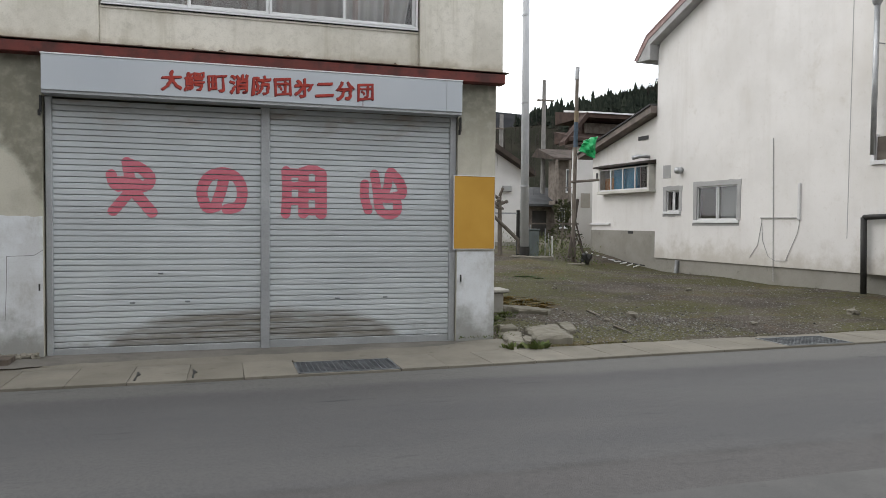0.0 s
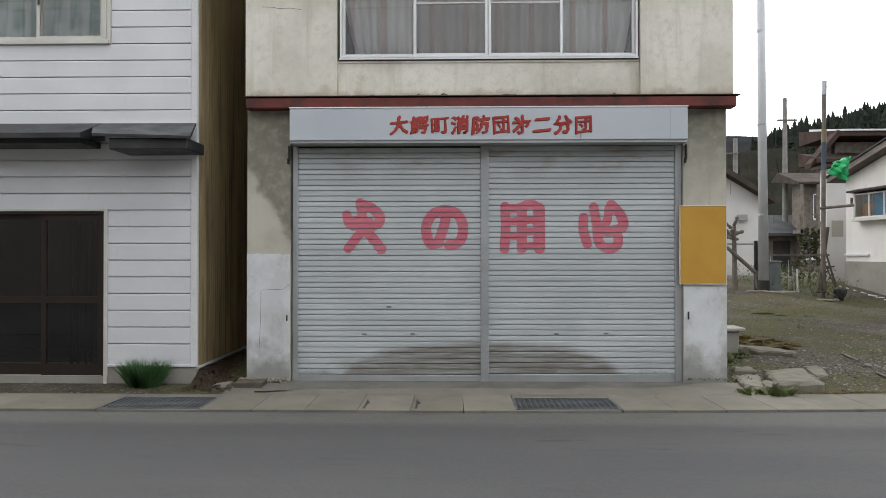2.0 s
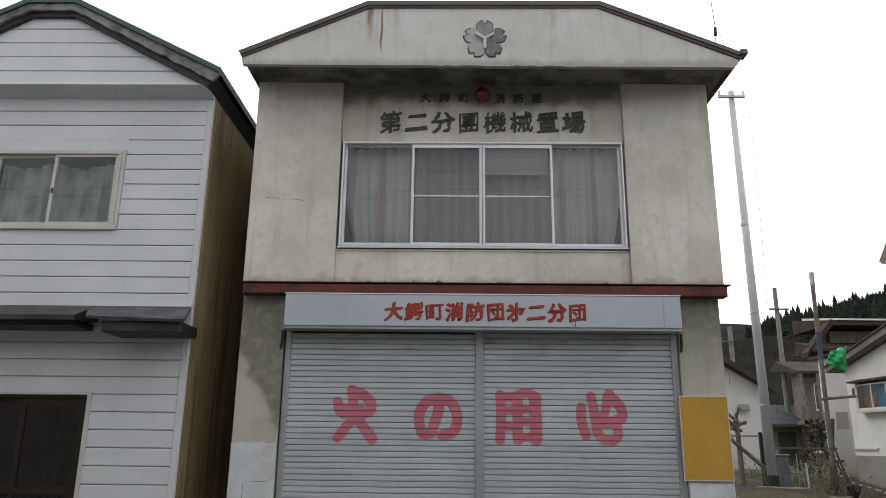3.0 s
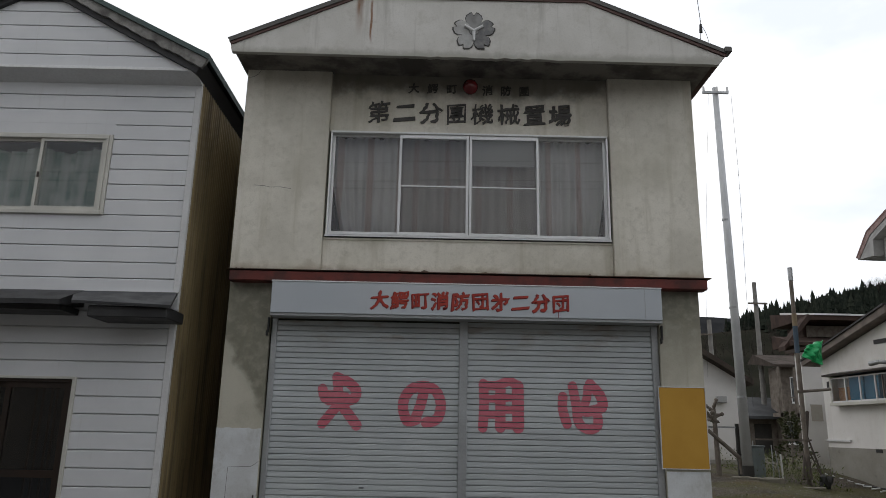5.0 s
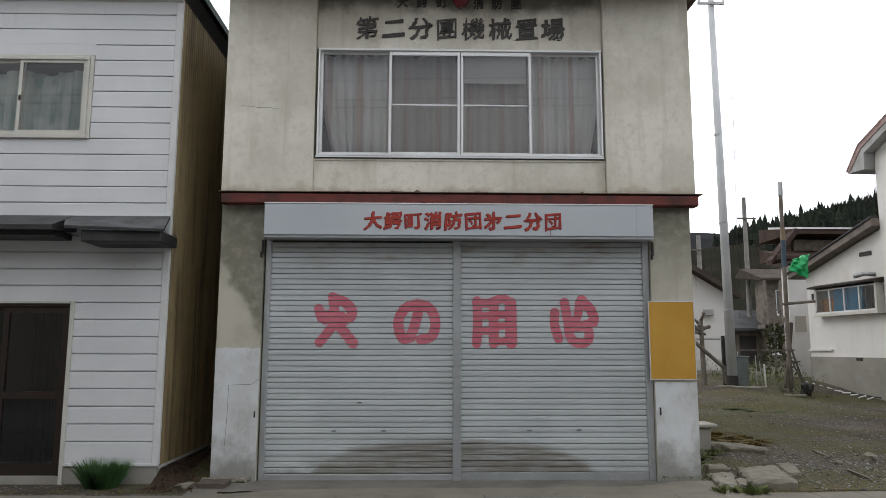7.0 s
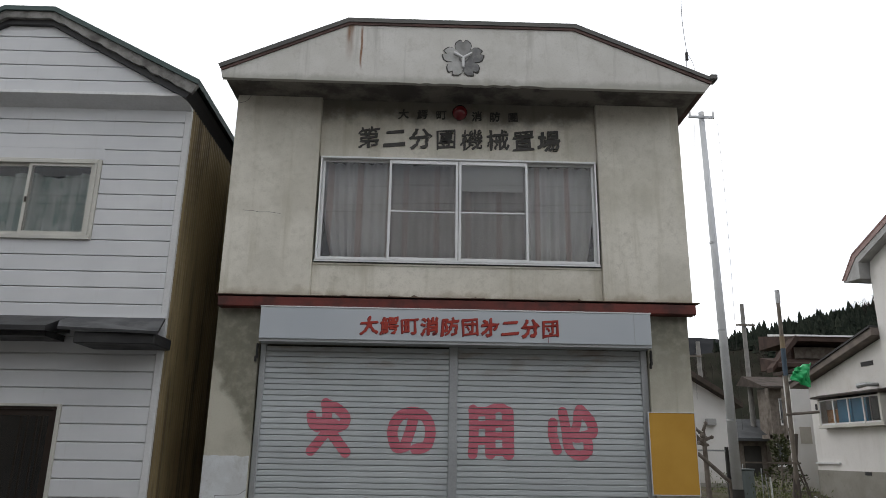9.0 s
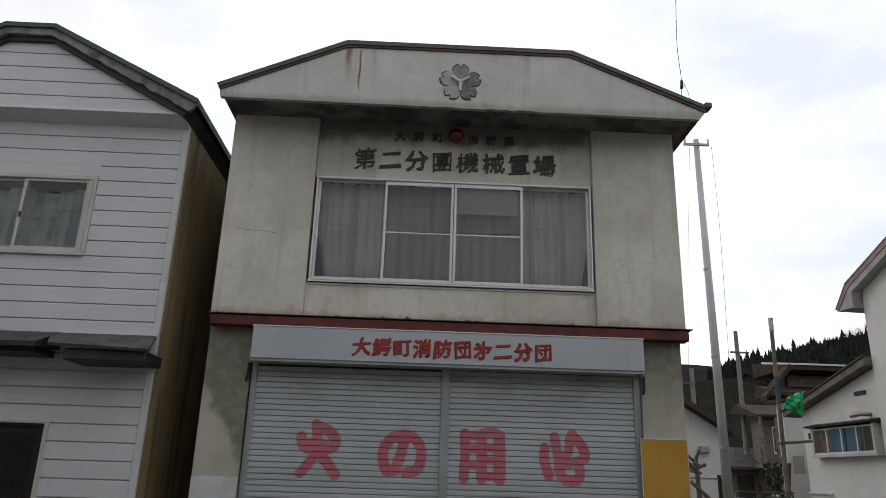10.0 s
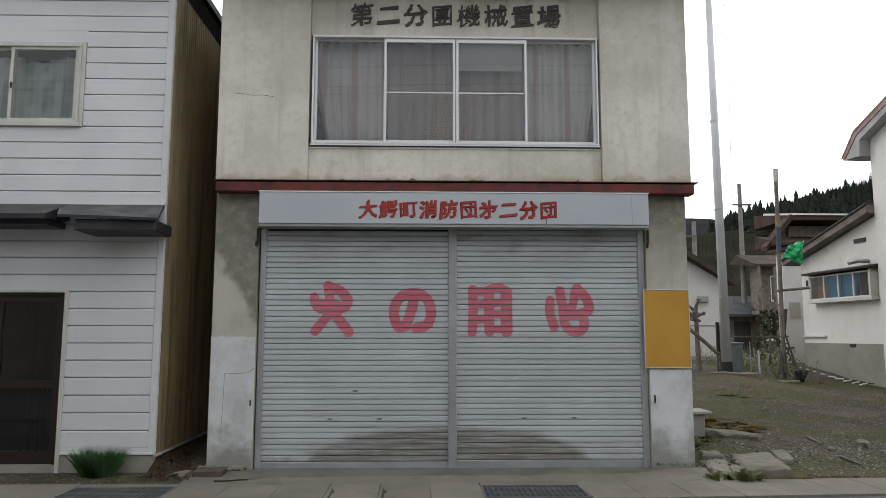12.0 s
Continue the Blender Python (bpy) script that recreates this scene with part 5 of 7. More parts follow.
    window(0.46, 0.98, 1.80, 2.36, (M_DARK, M_DARK), "small white two-light window", M_ALU)
    hp("vent_plate", box(bmesh.new(), 0.31, 0.63, -0.012, 0, 2.70, 3.05, 0.003), M_GREY_TIN2)
    bm = rod(bmesh.new(), (1.05, 0, 2.88), (1.05, -0.16, 2.86), 0.085, 0.085, 14)
    lump(bm, (1.05, -0.16, 2.87), (0.09, 0.05, 0.09), random.Random(1), 0.0, 2)
    hp("vent_hood", bm, M_STEEL, hs, "round steel vent hood", True)
    bm = bmesh.new()
    rod(bm, (4.12, -0.018, 3.4), (4.22, -0.018, 0.2), 0.009)
    hp("conduit", bm, M_GREY_TIN2, hs)
    bm = bmesh.new()
    box(bm, 3.80, 4.80, -0.025, 0, 1.605, 1.628)
    hp("conduit_rail", bm, M_GREY_TIN2, hs)
    hp("post_box", box(bmesh.new(), 4.85, 4.91, -0.05, 0, 1.57, 2.36, 0.01), M_TRIM)
    for pts in (((3.84, 1.6), (3.88, 1.1), (4.05, 0.75), (4.25, 0.66), (4.6, 0.68)), ((4.9, 1.6), (4.85, 1.3), (4.65, 0.9), (4.55, 0.7)), ((3.84, 1.5), (3.74, 1.0), (3.5, 0.7))):
        bm = bmesh.new()
        for a, b in zip(pts, pts[1:]):
            rod(bm, (a[0], -0.012, a[1]), (b[0], -0.012, b[1]), 0.0065, 0.0065, 6)
        hp("loose_cable", bm, M_GREY_TIN2, hs)
    hp("wall_joint", box(bmesh.new(), 6.035, 6.05, -0.004, 0.0, 1.2, 6.2), M_GREY_TIN2)
    hp("side_bay", box(bmesh.new(), 6.42, L - 0.3, -0.10, -0.002, 0.53, 2.62), M_WHITE)
    bm = rod(bmesh.new(), (6.56, -0.20, 1.62), (6.60, -0.20, 0.1), 0.055, 0.055, 10)
    rod(bm, (6.56, -0.20, 1.62), (8.4, -0.20, 1.68), 0.05, 0.05, 10)
    hp("drain_pipe", bm, M_BLACK, hs, "black drain pipe", True)
    bm = rod(bmesh.new(), (6.72, -0.22, 5.6), (6.72, -0.22, 2.8), 0.05, 0.05, 12)
    lump(bm, (6.72, -0.22, 5.72), (0.10, 0.10, 0.16), random.Random(2), 0.02, 2)
    rod(bm, (6.72, -0.22, 4.9), (6.72, 0.0, 4.9), 0.012)
    hp("flue_pipe", bm, M_STEEL, hs, "galvanised stove flue", True)
    win = hp("bay_window", box(bmesh.new(), 6.60, 8.4, -0.14, 0.0, 2.62, 2.70), M_TRIM, hs, "white-silled bay window with brown boards behind")
    hp("boarding", box(bmesh.new(), 6.66, 8.3, -0.04, -0.004, 2.70, 3.15), M_WOOD, win)
    hp("jamb", box(bmesh.new(), 6.60, 6.67, -0.12, 0.0, 2.70, 3.2), M_ALU, win)
    hp("fuel_pipe", rod(bmesh.new(), (0.95, 0.0, 0.5), (0.95, -0.04, 0.12), 0.05, 0.05, 10), M_STEEL)
    build_annex(hs, hp)


def build_annex(hs, hp):
    an = hs
    s0, s1 = -3.33, -0.02
    d = 0.10
    za, zb = 3.62, 4.50
    def top(s):
        return za + (zb - za) * (s - s0) / (s1 - s0)
    w0, w1, u0, u1 = -2.62, -0.22, 2.46, 3.10
    for q in ((s0, w0, 1.26, 3.1), (w1, s1, 1.26, 3.1), (w0, w1, 1.26, u0)):
        hp("annex_wall", box(bmesh.new(), q[0], q[1], d, d + 0.12, q[2], q[3]), M_WHITE, an, "white rendered lean-to wall")
    hp("annex_wall", prism(bmesh.new(), [(s0, 3.1), (s1, 3.1), (s1, zb), (s0, za)], d, d + 0.12, "y"), M_WHITE, an, "white rendered lean-to wall")
    hp("annex_end_wall", box(bmesh.new(), s0, s0 + 0.12, d + 0.12, 5, 1.26, za), M_WHITE, an)
    hp("annex_foundation", box(bmesh.new(), s0 - 0.02, s1, d - 0.015, 5, -0.2, 1.26), M_FOUND, an)
    roof = hp("annex_roof", prism(bmesh.new(), [(s0 - 0.45, top(s0 - 0.45) + 0.03), (s1, zb + 0.03), (s1, zb + 0.22), (s0 - 0.45, top(s0 - 0.45) + 0.17)], d - 0.30, 5, "y"), M_EAVE, an, "dark brown lean-to roof")
    hp("roof_sheet", prism(bmesh.new(), [(s0 - 0.50, top(s0 - 0.5) + 0.172), (s1, zb + 0.222), (s1, zb + 0.27), (s0 - 0.50, top(s0 - 0.5) + 0.215)], d - 0.34, 5, "y"), M_TAR, roof)
    win = hp("annex_window", box(bmesh.new(), w0 - 0.10, w1 + 0.10, -0.14, d, u0 - 0.10, u0 - 0.02, 0.004), M_CREAM, an, "projecting white sliding window with blue curtain")
    hp("window_hood", prism(bmesh.new(), [(d, 3.27), (-0.22, 3.20), (-0.22, 3.16), (d, 3.14)], w0 - 0.22, w1 + 0.16, "x"), M_BROWN, win)
    n = 4
    for i, m in enumerate((M_ORANGE, M_BLUE, M_BLUE, M_DARK)):
        p, q = w0 + (w1 - w0) * i / n, w0 + (w1 - w0) * (i + 1) / n
        bm = bmesh.new()
        for c in ((p, p + 0.022, u0, u1), (q - 0.022, q, u0, u1), (p + 0.022, q - 0.022, u0 - 0.02, u0 + 0.025), (p + 0.022, q - 0.022, u1 - 0.025, u1)):
            box(bm, c[0], c[1], -0.11, -0.08, c[2], c[3])
        hp("sash", bm, M_TRIM, win)
        g = hp("pane", box(bmesh.new(), p + 0.03, q - 0.03, -0.098, -0.094, u0 + 0.03, u1 - 0.03), M_GLASS, win)
        clear_back(g, HN)
        hp("curtain", box(bmesh.new(), p + 0.02, q - 0.02, 0.0 if i in (1, 2) else 0.08, 0.09, u0, u1 - (0.0 if i else 0.25)), m, win)
    hp("window_cheek", box(bmesh.new(), w0 - 0.06, w0, -0.12, d, u0 - 0.02, 3.14), M_CREAM, win)
    hp("window_cheek", box(bmesh.new(), w1, w1 + 0.06, -0.12, d, u0 - 0.02, 3.14), M_CREAM, win)
    hp("vent_slot", box(bmesh.new(), -0.95, -0.50, d - 0.02, d, 3.86, 3.97), M_TAR, an)
    hp("vent_slot", box(bmesh.new(), -3.10, -2.86, d - 0.02, d, 2.88, 3.05), M_TAR, an)
    hp("vent_slot", box(bmesh.new(), -1.35, -1.12, d - 0.03, d, 1.17, 1.25), M_TAR, an)
    bm = rod(bmesh.new(), (-0.45, d, 3.36), (-0.45, -0.2, 3.36), 0.05, 0.05, 12)
    rod(bm, (-0.45, -0.2, 3.36), (-0.75, -0.22, 3.34), 0.05, 0.065, 12)
    hp("flue_elbow", bm, M_STEEL, an, "galvanised flue elbow", True)
    hp("shelf_strip", box(bmesh.new(), s0, -2.3, d - 0.06, d, 1.42, 1.47), M_TRIM, an)


M_PINK_BOARD = worn("faded_pink_board", (0.34, 0.245, 0.235), (0.25, 0.17, 0.16), 0.8, 5, 40)
M_OLD_POLE = worn("old_pole_concrete", (0.23, 0.222, 0.21), (0.17, 0.165, 0.158), 0.9, 3, 40)
M_FADE_BLUE = worn("faded_blue", (0.07, 0.10, 0.14), (0.05, 0.075, 0.10), 0.8)
M_FADE_OCHRE = worn("faded_ochre", (0.26, 0.20, 0.13), (0.19, 0.15, 0.10), 0.8)
M_EAVE = worn("dull_brown_eave", (0.21, 0.175, 0.155), (0.15, 0.13, 0.12), 0.8, 3, 40)
M_GREY_TIN2 = worn("pale_grey_fitting", (0.38, 0.38, 0.378), (0.31, 0.31, 0.305), 0.6, 3, 40)
# near-black backing carries the gloom of the room behind one pane
M_DRAB = worn("drab_room", (0.055, 0.048, 0.042), (0.04, 0.037, 0.033), 0.9)
M_PALE_BLIND = worn("grey_screen", (0.34, 0.355, 0.36), (0.29, 0.305, 0.31), 0.8)


# ---- poles, wires and things on the lot ----
def build_poles():
    x, y = 7.11, 9.3
    z = lot_height(x, y)
    pole = thing("utility_pole", (x, y, z), "tall tapered grey concrete utility pole on a dark sleeve", "utility pole")
    part("shaft", rod(bmesh.new(), (x, y, z - 0.3), (x - 0.07, y, 10.65), 0.122, 0.074, 20), M_POLE, pole, "", True)
    part("sleeve", rod(bmesh.new(), (x, y, z - 0.05), (x, y, z + 0.28), 0.138, 0.134, 20), M_BLACK, pole, "black base sleeve")
    arm = part("cross_arm", box(bmesh.new(), x - 0.47, x + 0.23, y - 0.15, y - 0.09, 10.42, 10.48), M_STEEL, pole)
    for dx in (-0.43, -0.07, 0.21):
        part("insulator", rod(bmesh.new(), (x + dx, y - 0.12, 10.48), (x + dx, y - 0.12, 10.62), 0.035, 0.025, 10), M_TRIM, arm)
    for zz in (2.4, 4.6, 6.9):
        part("band", rod(bmesh.new(), (x - 0.009 * zz, y, zz), (x - 0.009 * zz, y, zz + 0.05), 0.125 - 0.0045 * zz, 0.125 - 0.0045 * zz, 20), M_STEEL, pole)
    cable("drop_wire", [(x + 0.30, y - 0.12, 10.4), (x + 0.32, y - 0.12, 8.0), (x + 0.26, y - 0.12, 5.0), (x + 0.2, y - 0.1, 2.2)], 0.0045)
    cable("guy_wire", [(x - 0.3, y - 0.1, 10.4), (x - 0.42, y + 0.6, 6.0), (x - 0.36, y + 1.2, 3.0)], 0.0035)
    x, y = 8.9, 10.0
    z = lot_height(x, y)
    mast = thing("striped_pole", (x, y, z), "thin weathered pole with faded colour bands", "pole")
    part("shaft", rod(bmesh.new(), (x - 0.02, y, z - 0.2), (x + 0.03, y, 5.5), 0.055, 0.05, 12), M_WOOD, mast)
    part("cap", rod(bmesh.new(), (x + 0.03, y, 5.5), (x + 0.035, y, 5.85), 0.062, 0.062, 12), M_STEEL, mast, "pale cap")
    part("blue_band", rod(bmesh.new(), (x + 0.012, y, 3.6), (x + 0.02, y, 4.3), 0.06, 0.06, 12), M_FADE_BLUE, mast, "faded blue band")
    part("ochre_band", rod(bmesh.new(), (x + 0.02, y, 4.3), (x + 0.024, y, 4.62), 0.061, 0.061, 12), M_FADE_OCHRE, mast, "faded ochre band")
    part("cross_rail", rod(bmesh.new(), (x - 0.1, y - 0.02, 2.62), (x + 0.75, y - 0.02, 2.70), 0.035, 0.035, 8), M_WOOD, mast)
    bm = bmesh.new()
    tl, tr, bl, br = Vector((9.10, 0, 3.78)), Vector((9.52, 0, 3.93)), Vector((8.97, 0, 3.50)), Vector((9.44, 0, 3.30))
    m = 16
    rows = []
    for j in range(m + 1):
        v = j / m
        line = []
        for i in range(m + 1):
            u = i / m
            q = tl.lerp(tr, u).lerp(bl.lerp(br, u), v)
            bulge = 0.10 * math.sin(math.pi * u) * math.sin(math.pi * v)
            fold = 0.035 * math.sin(9 * u + 5 * v) + 0.03 * abs(math.sin(5 * u - 9 * v)) + 0.02 * noise.noise((u * 8, v * 8, 3))
            q += Vector((0.03 * noise.noise((u * 4, v * 4, 1)), y - 0.12 - bulge - fold, 0.04 * noise.noise((u * 4, v * 4, 6))))
            line.append(bm.verts.new(q))
        rows.append(line)
    for a, b in zip(rows, rows[1:]):
        for i in range(m):
            bm.faces.new((a[i], a[i + 1], b[i + 1], b[i]))
    made = bmesh.ops.extrude_face_region(bm, geom=bm.faces[:])["geom"]
    for v in made:
        if isinstance(v, bmesh.types.BMVert):
            v.co.y += 0.05
    whole("plastic_sheet", bm, M_BAG, "crumpled bright green plastic sheet caught between roof and pole", "plastic sheet", smooth=False)
    x, y = 17.8, 32.0
    far = thing("utility_pole", (x, y, lot_height(x, y)), "distant grey utility pole with a cross-arm", "utility pole")
    part("shaft", rod(bmesh.new(), (x, y, 0), (x, y, 10.15), 0.17, 0.11, 14), M_OLD_POLE, far)
    part("cross_arm", box(bmesh.new(), x - 0.5, x + 0.6, y - 0.18, y - 0.12, 8.85, 8.95), M_WOOD, far)
    x, y = 14.3, 30.0
    far = thing("utility_pole", (x, y, lot_height(x, y)), "distant pole carrying wires and fittings", "utility pole")
    part("shaft", rod(bmesh.new(), (x, y, 0), (x, y, 7.6), 0.16, 0.11, 14), M_OLD_POLE, far)
    part("cross_arm", box(bmesh.new(), x - 1.1, x + 0.1, y - 0.18, y - 0.12, 6.75, 6.83), M_WOOD, far)
    part("cross_arm", box(bmesh.new(), x - 1.1, x + 0.1, y - 0.18, y - 0.12, 4.55, 4.65), M_STEEL, far)
    cable("roof_wire", [(2.99, -0.3, 9.0), (2.952, -0.3, 7.82), (2.922, -0.3, 7.1), (2.944, -0.3, 6.6), (2.935, -0.3, 6.45), (2.925, -0.3, 6.22), (2.95, -0.3, 6.08)], 0.004)
    cable("roof_wire", [(2.95, -0.3, 6.56), (3.01, -0.3, 6.43), (3.045, -0.3, 6.22), (3.05, -0.3, 6.06)], 0.003)
    bm = rod(bmesh.new(), (2.94, -0.3, 6.46), (2.943, -0.3, 6.57), 0.022, 0.018, 10)
    whole("wire_clamp", bm, M_BLACK, "small dark clamp on the drop wire at the eave", "wire clamp")


def street_wires():
    for k, (y, z, s) in enumerate(((-6.0, 7.35, 0.25), (-6.2, 7.05, 0.30), (-5.9, 6.7, 0.22))):
        pts = [(x, y + 0.02 * x, z - s * (1 - (x / 16) ** 2) + 0.012 * x) for x in (-16, -10, -5, 0, 5, 10, 16)]
        cable("street_wire", pts, 0.012)


def cable(name, pts, r):
    bm = bmesh.new()
    path = [Vector(p) for p in pts]
    fine = []
    for i in range(len(path) - 1):
        p0, p1, p2, p3 = path[max(i - 1, 0)], path[i], path[i + 1], path[min(i + 2, len(path) - 1)]
        for k in range(6):
            t = k / 6
            fine.append(0.5 * ((2 * p1) + (p2 - p0) * t + (2 * p0 - 5 * p1 + 4 * p2 - p3) * t * t + (3 * p1 - p0 - 3 * p2 + p3) * t ** 3))
    fine.append(path[-1])
    for a, b in zip(fine, fine[1:]):
        rod(bm, a, b, r, r, 5)
    return whole(name, bm, M_BLACK, "thin dark overhead wire", "wire", "overhead wires")


build_right_house()
build_poles()
street_wires()


# ---- houses behind the lot ----
def far_window(parent, x0, x1, y, z0, z1):
    win = part("window", box(bmesh.new(), x0, x1, y - 0.05, y - 0.01, z0, z0 + 0.06), M_ALU, parent)
    part("window_frame", box(bmesh.new(), x0 - 0.04, x1 + 0.04, y - 0.03, y - 0.005, z0 - 0.04, z1 + 0.04), M_ALU, win)
    part("pane", box(bmesh.new(), x0, x1, y - 0.038, y - 0.031, z0 + 0.06, z1), M_PANE, win)
    part("mullion", box(bmesh.new(), (x0 + x1) / 2 - 0.03, (x0 + x1) / 2 + 0.03, y - 0.045, y - 0.039, z0 + 0.06, z1), M_ALU, win)


def back_houses():
    h = thing("rear_white_house", (7.5, 18.5, 0.5), "white rendered house with a brown roof behind the lot", "house", "rear houses")
    part("wall", prism(bmesh.new(), [(3.0, 0.3), (9.85, 0.3), (9.85, 3.35), (5.5, 5.9), (3.0, 5.0)], 16, 22, "y"), M_WHITE, h)
    part("roof", prism(bmesh.new(), [(10.15, 3.15), (10.15, 3.32), (5.5, 6.25), (2.6, 5.2), (2.6, 5.0), (5.5, 5.98)], 15.55, 22.4, "y"), M_TILE, h, "brown sheet roof with a dark verge")
    part("air_vent", box(bmesh.new(), 9.0, 9.32, 15.8, 16.0, 2.58, 2.80, 0.02), M_GREY_TIN2, h)
    part("base_course", box(bmesh.new(), 3.0, 9.88, 15.96, 16.0, 0.2, 0.75), M_FOUND, h)
    h = thing("rear_beige_house", (18.4, 33, 0.3), "beige two-storey house with a worn hipped roof", "house", "rear houses")
    part("wall", box(bmesh.new(), 17.9, 19.6, 30, 31.4, 0, 5.2), M_WOOD, h)
    part("roof", prism(bmesh.new(), [(29.2, 5.10), (29.2, 5.22), (31.6, 5.95), (32.4, 5.5)], 17.2, 20.6, "x"), M_TILE, h, "pale brown sloping roof")
    part("balcony", box(bmesh.new(), 17.3, 19.0, 29.2, 30, 2.55, 2.75), M_WOOD, h)
    for k in range(6):
        part("baluster", box(bmesh.new(), 17.32 + 0.28 * k, 17.36 + 0.28 * k, 29.25, 29.3, 2.75, 3.5), M_WOOD, h)
    part("handrail", box(bmesh.new(), 17.3, 19.0, 29.24, 29.31, 3.5, 3.56), M_WOOD, h)
    for x in (17.35, 18.2):
        part("porch_post", box(bmesh.new(), x, x + 0.12, 29.2, 29.32, 0.2, 5.15), M_WOOD, h)
    far_window(h, 18.4, 19.0, 30, 3.3, 4.6)
    far_window(h, 18.0, 18.6, 30, 1.2, 2.3)
    h = thing("rear_brown_house", (25, 38, 0.3), "dark timber house with brown layered roofs", "house", "rear houses")
    part("wall", box(bmesh.new(), 22.4, 29, 36, 38, 0, 8.3), M_DARK_ROOF, h)
    part("roof", prism(bmesh.new(), [(34.2, 8.42), (34.2, 8.70), (38.5, 9.35), (38.5, 8.42)], 21.6, 29.5, "x"), M_DARK_ROOF, h, "dark brown roof with deep eaves")
    part("roof_sheet", prism(bmesh.new(), [(34.1, 8.70), (34.1, 8.80), (38.4, 9.50), (38.4, 9.36)], 22.2, 26.6, "x"), M_TRIM, h, "pale roof sheet along the eave")
    part("lower_roof", prism(bmesh.new(), [(33.2, 6.75), (33.2, 6.95), (36, 7.6), (36, 6.75)], 20.4, 25.5, "x"), M_DARK_ROOF, h)
    part("verge", prism(bmesh.new(), [(20.1, 6.5), (20.1, 6.75), (21.7, 8.7), (21.9, 8.5)], 33.8, 34.6, "y"), M_DARK_ROOF, h)
    part("gable_panel", box(bmesh.new(), 22.6, 28, 35.8, 36, 7.6, 8.3), M_WOOD, h)
    far_window(h, 23.2, 24.4, 36, 5.8, 6.9)
    h = thing("rear_shed", (16.5, 30, 0.3), "low grey-roofed shed with open dark bays", "shed", "rear houses")
    part("wall", box(bmesh.new(), 14.8, 18.4, 31, 33, 0, 2.6), M_WOOD, h)
    part("roof", prism(bmesh.new(), [(30.2, 2.45), (30.2, 2.6), (33, 3.7), (35.4, 2.6), (35.4, 2.45)], 14.4, 18.8, "x"), M_GREY_ROOF, h, "grey sheet roof")
    # dark panels on the solid wall stand in for shaded open bays
    for x in (15.3, 16.7):
        part("dark_bay_panel", box(bmesh.new(), x, x + 0.9, 30.96, 31.0, 0.6, 2.2), M_DARK, h)
    h = thing("rear_pale_outbuilding", (11.6, 14.5, 0.4), "pale block outbuilding with a patched wall", "outbuilding", "rear houses")
    part("wall", box(bmesh.new(), 11.0, 12.4, 14.0, 14.4, 0.2, 4.1), M_WHITE, h)
    part("patch", box(bmesh.new(), 11.15, 11.5, 13.985, 14.0, 2.0, 2.5), M_BEIGE, h)
    part("roof", prism(bmesh.new(), [(10.85, 4.1), (10.85, 4.2), (12.6, 4.5), (12.6, 4.35)], 13.7, 14.7, "y"), M_TILE, h)


# ---- hills and woods ----
def hill_height(x, y):
    k = smooth(170, 390, y)
    ridge = 62 + 26 * smooth(150, 265, x) + 20 * smooth(260, 420, x) - 16 * smooth(160, 60, x)
    return 2.0 + ridge * k * (0.88 + 0.08 * noise.noise((x * 0.012, y * 0.012, 3)))


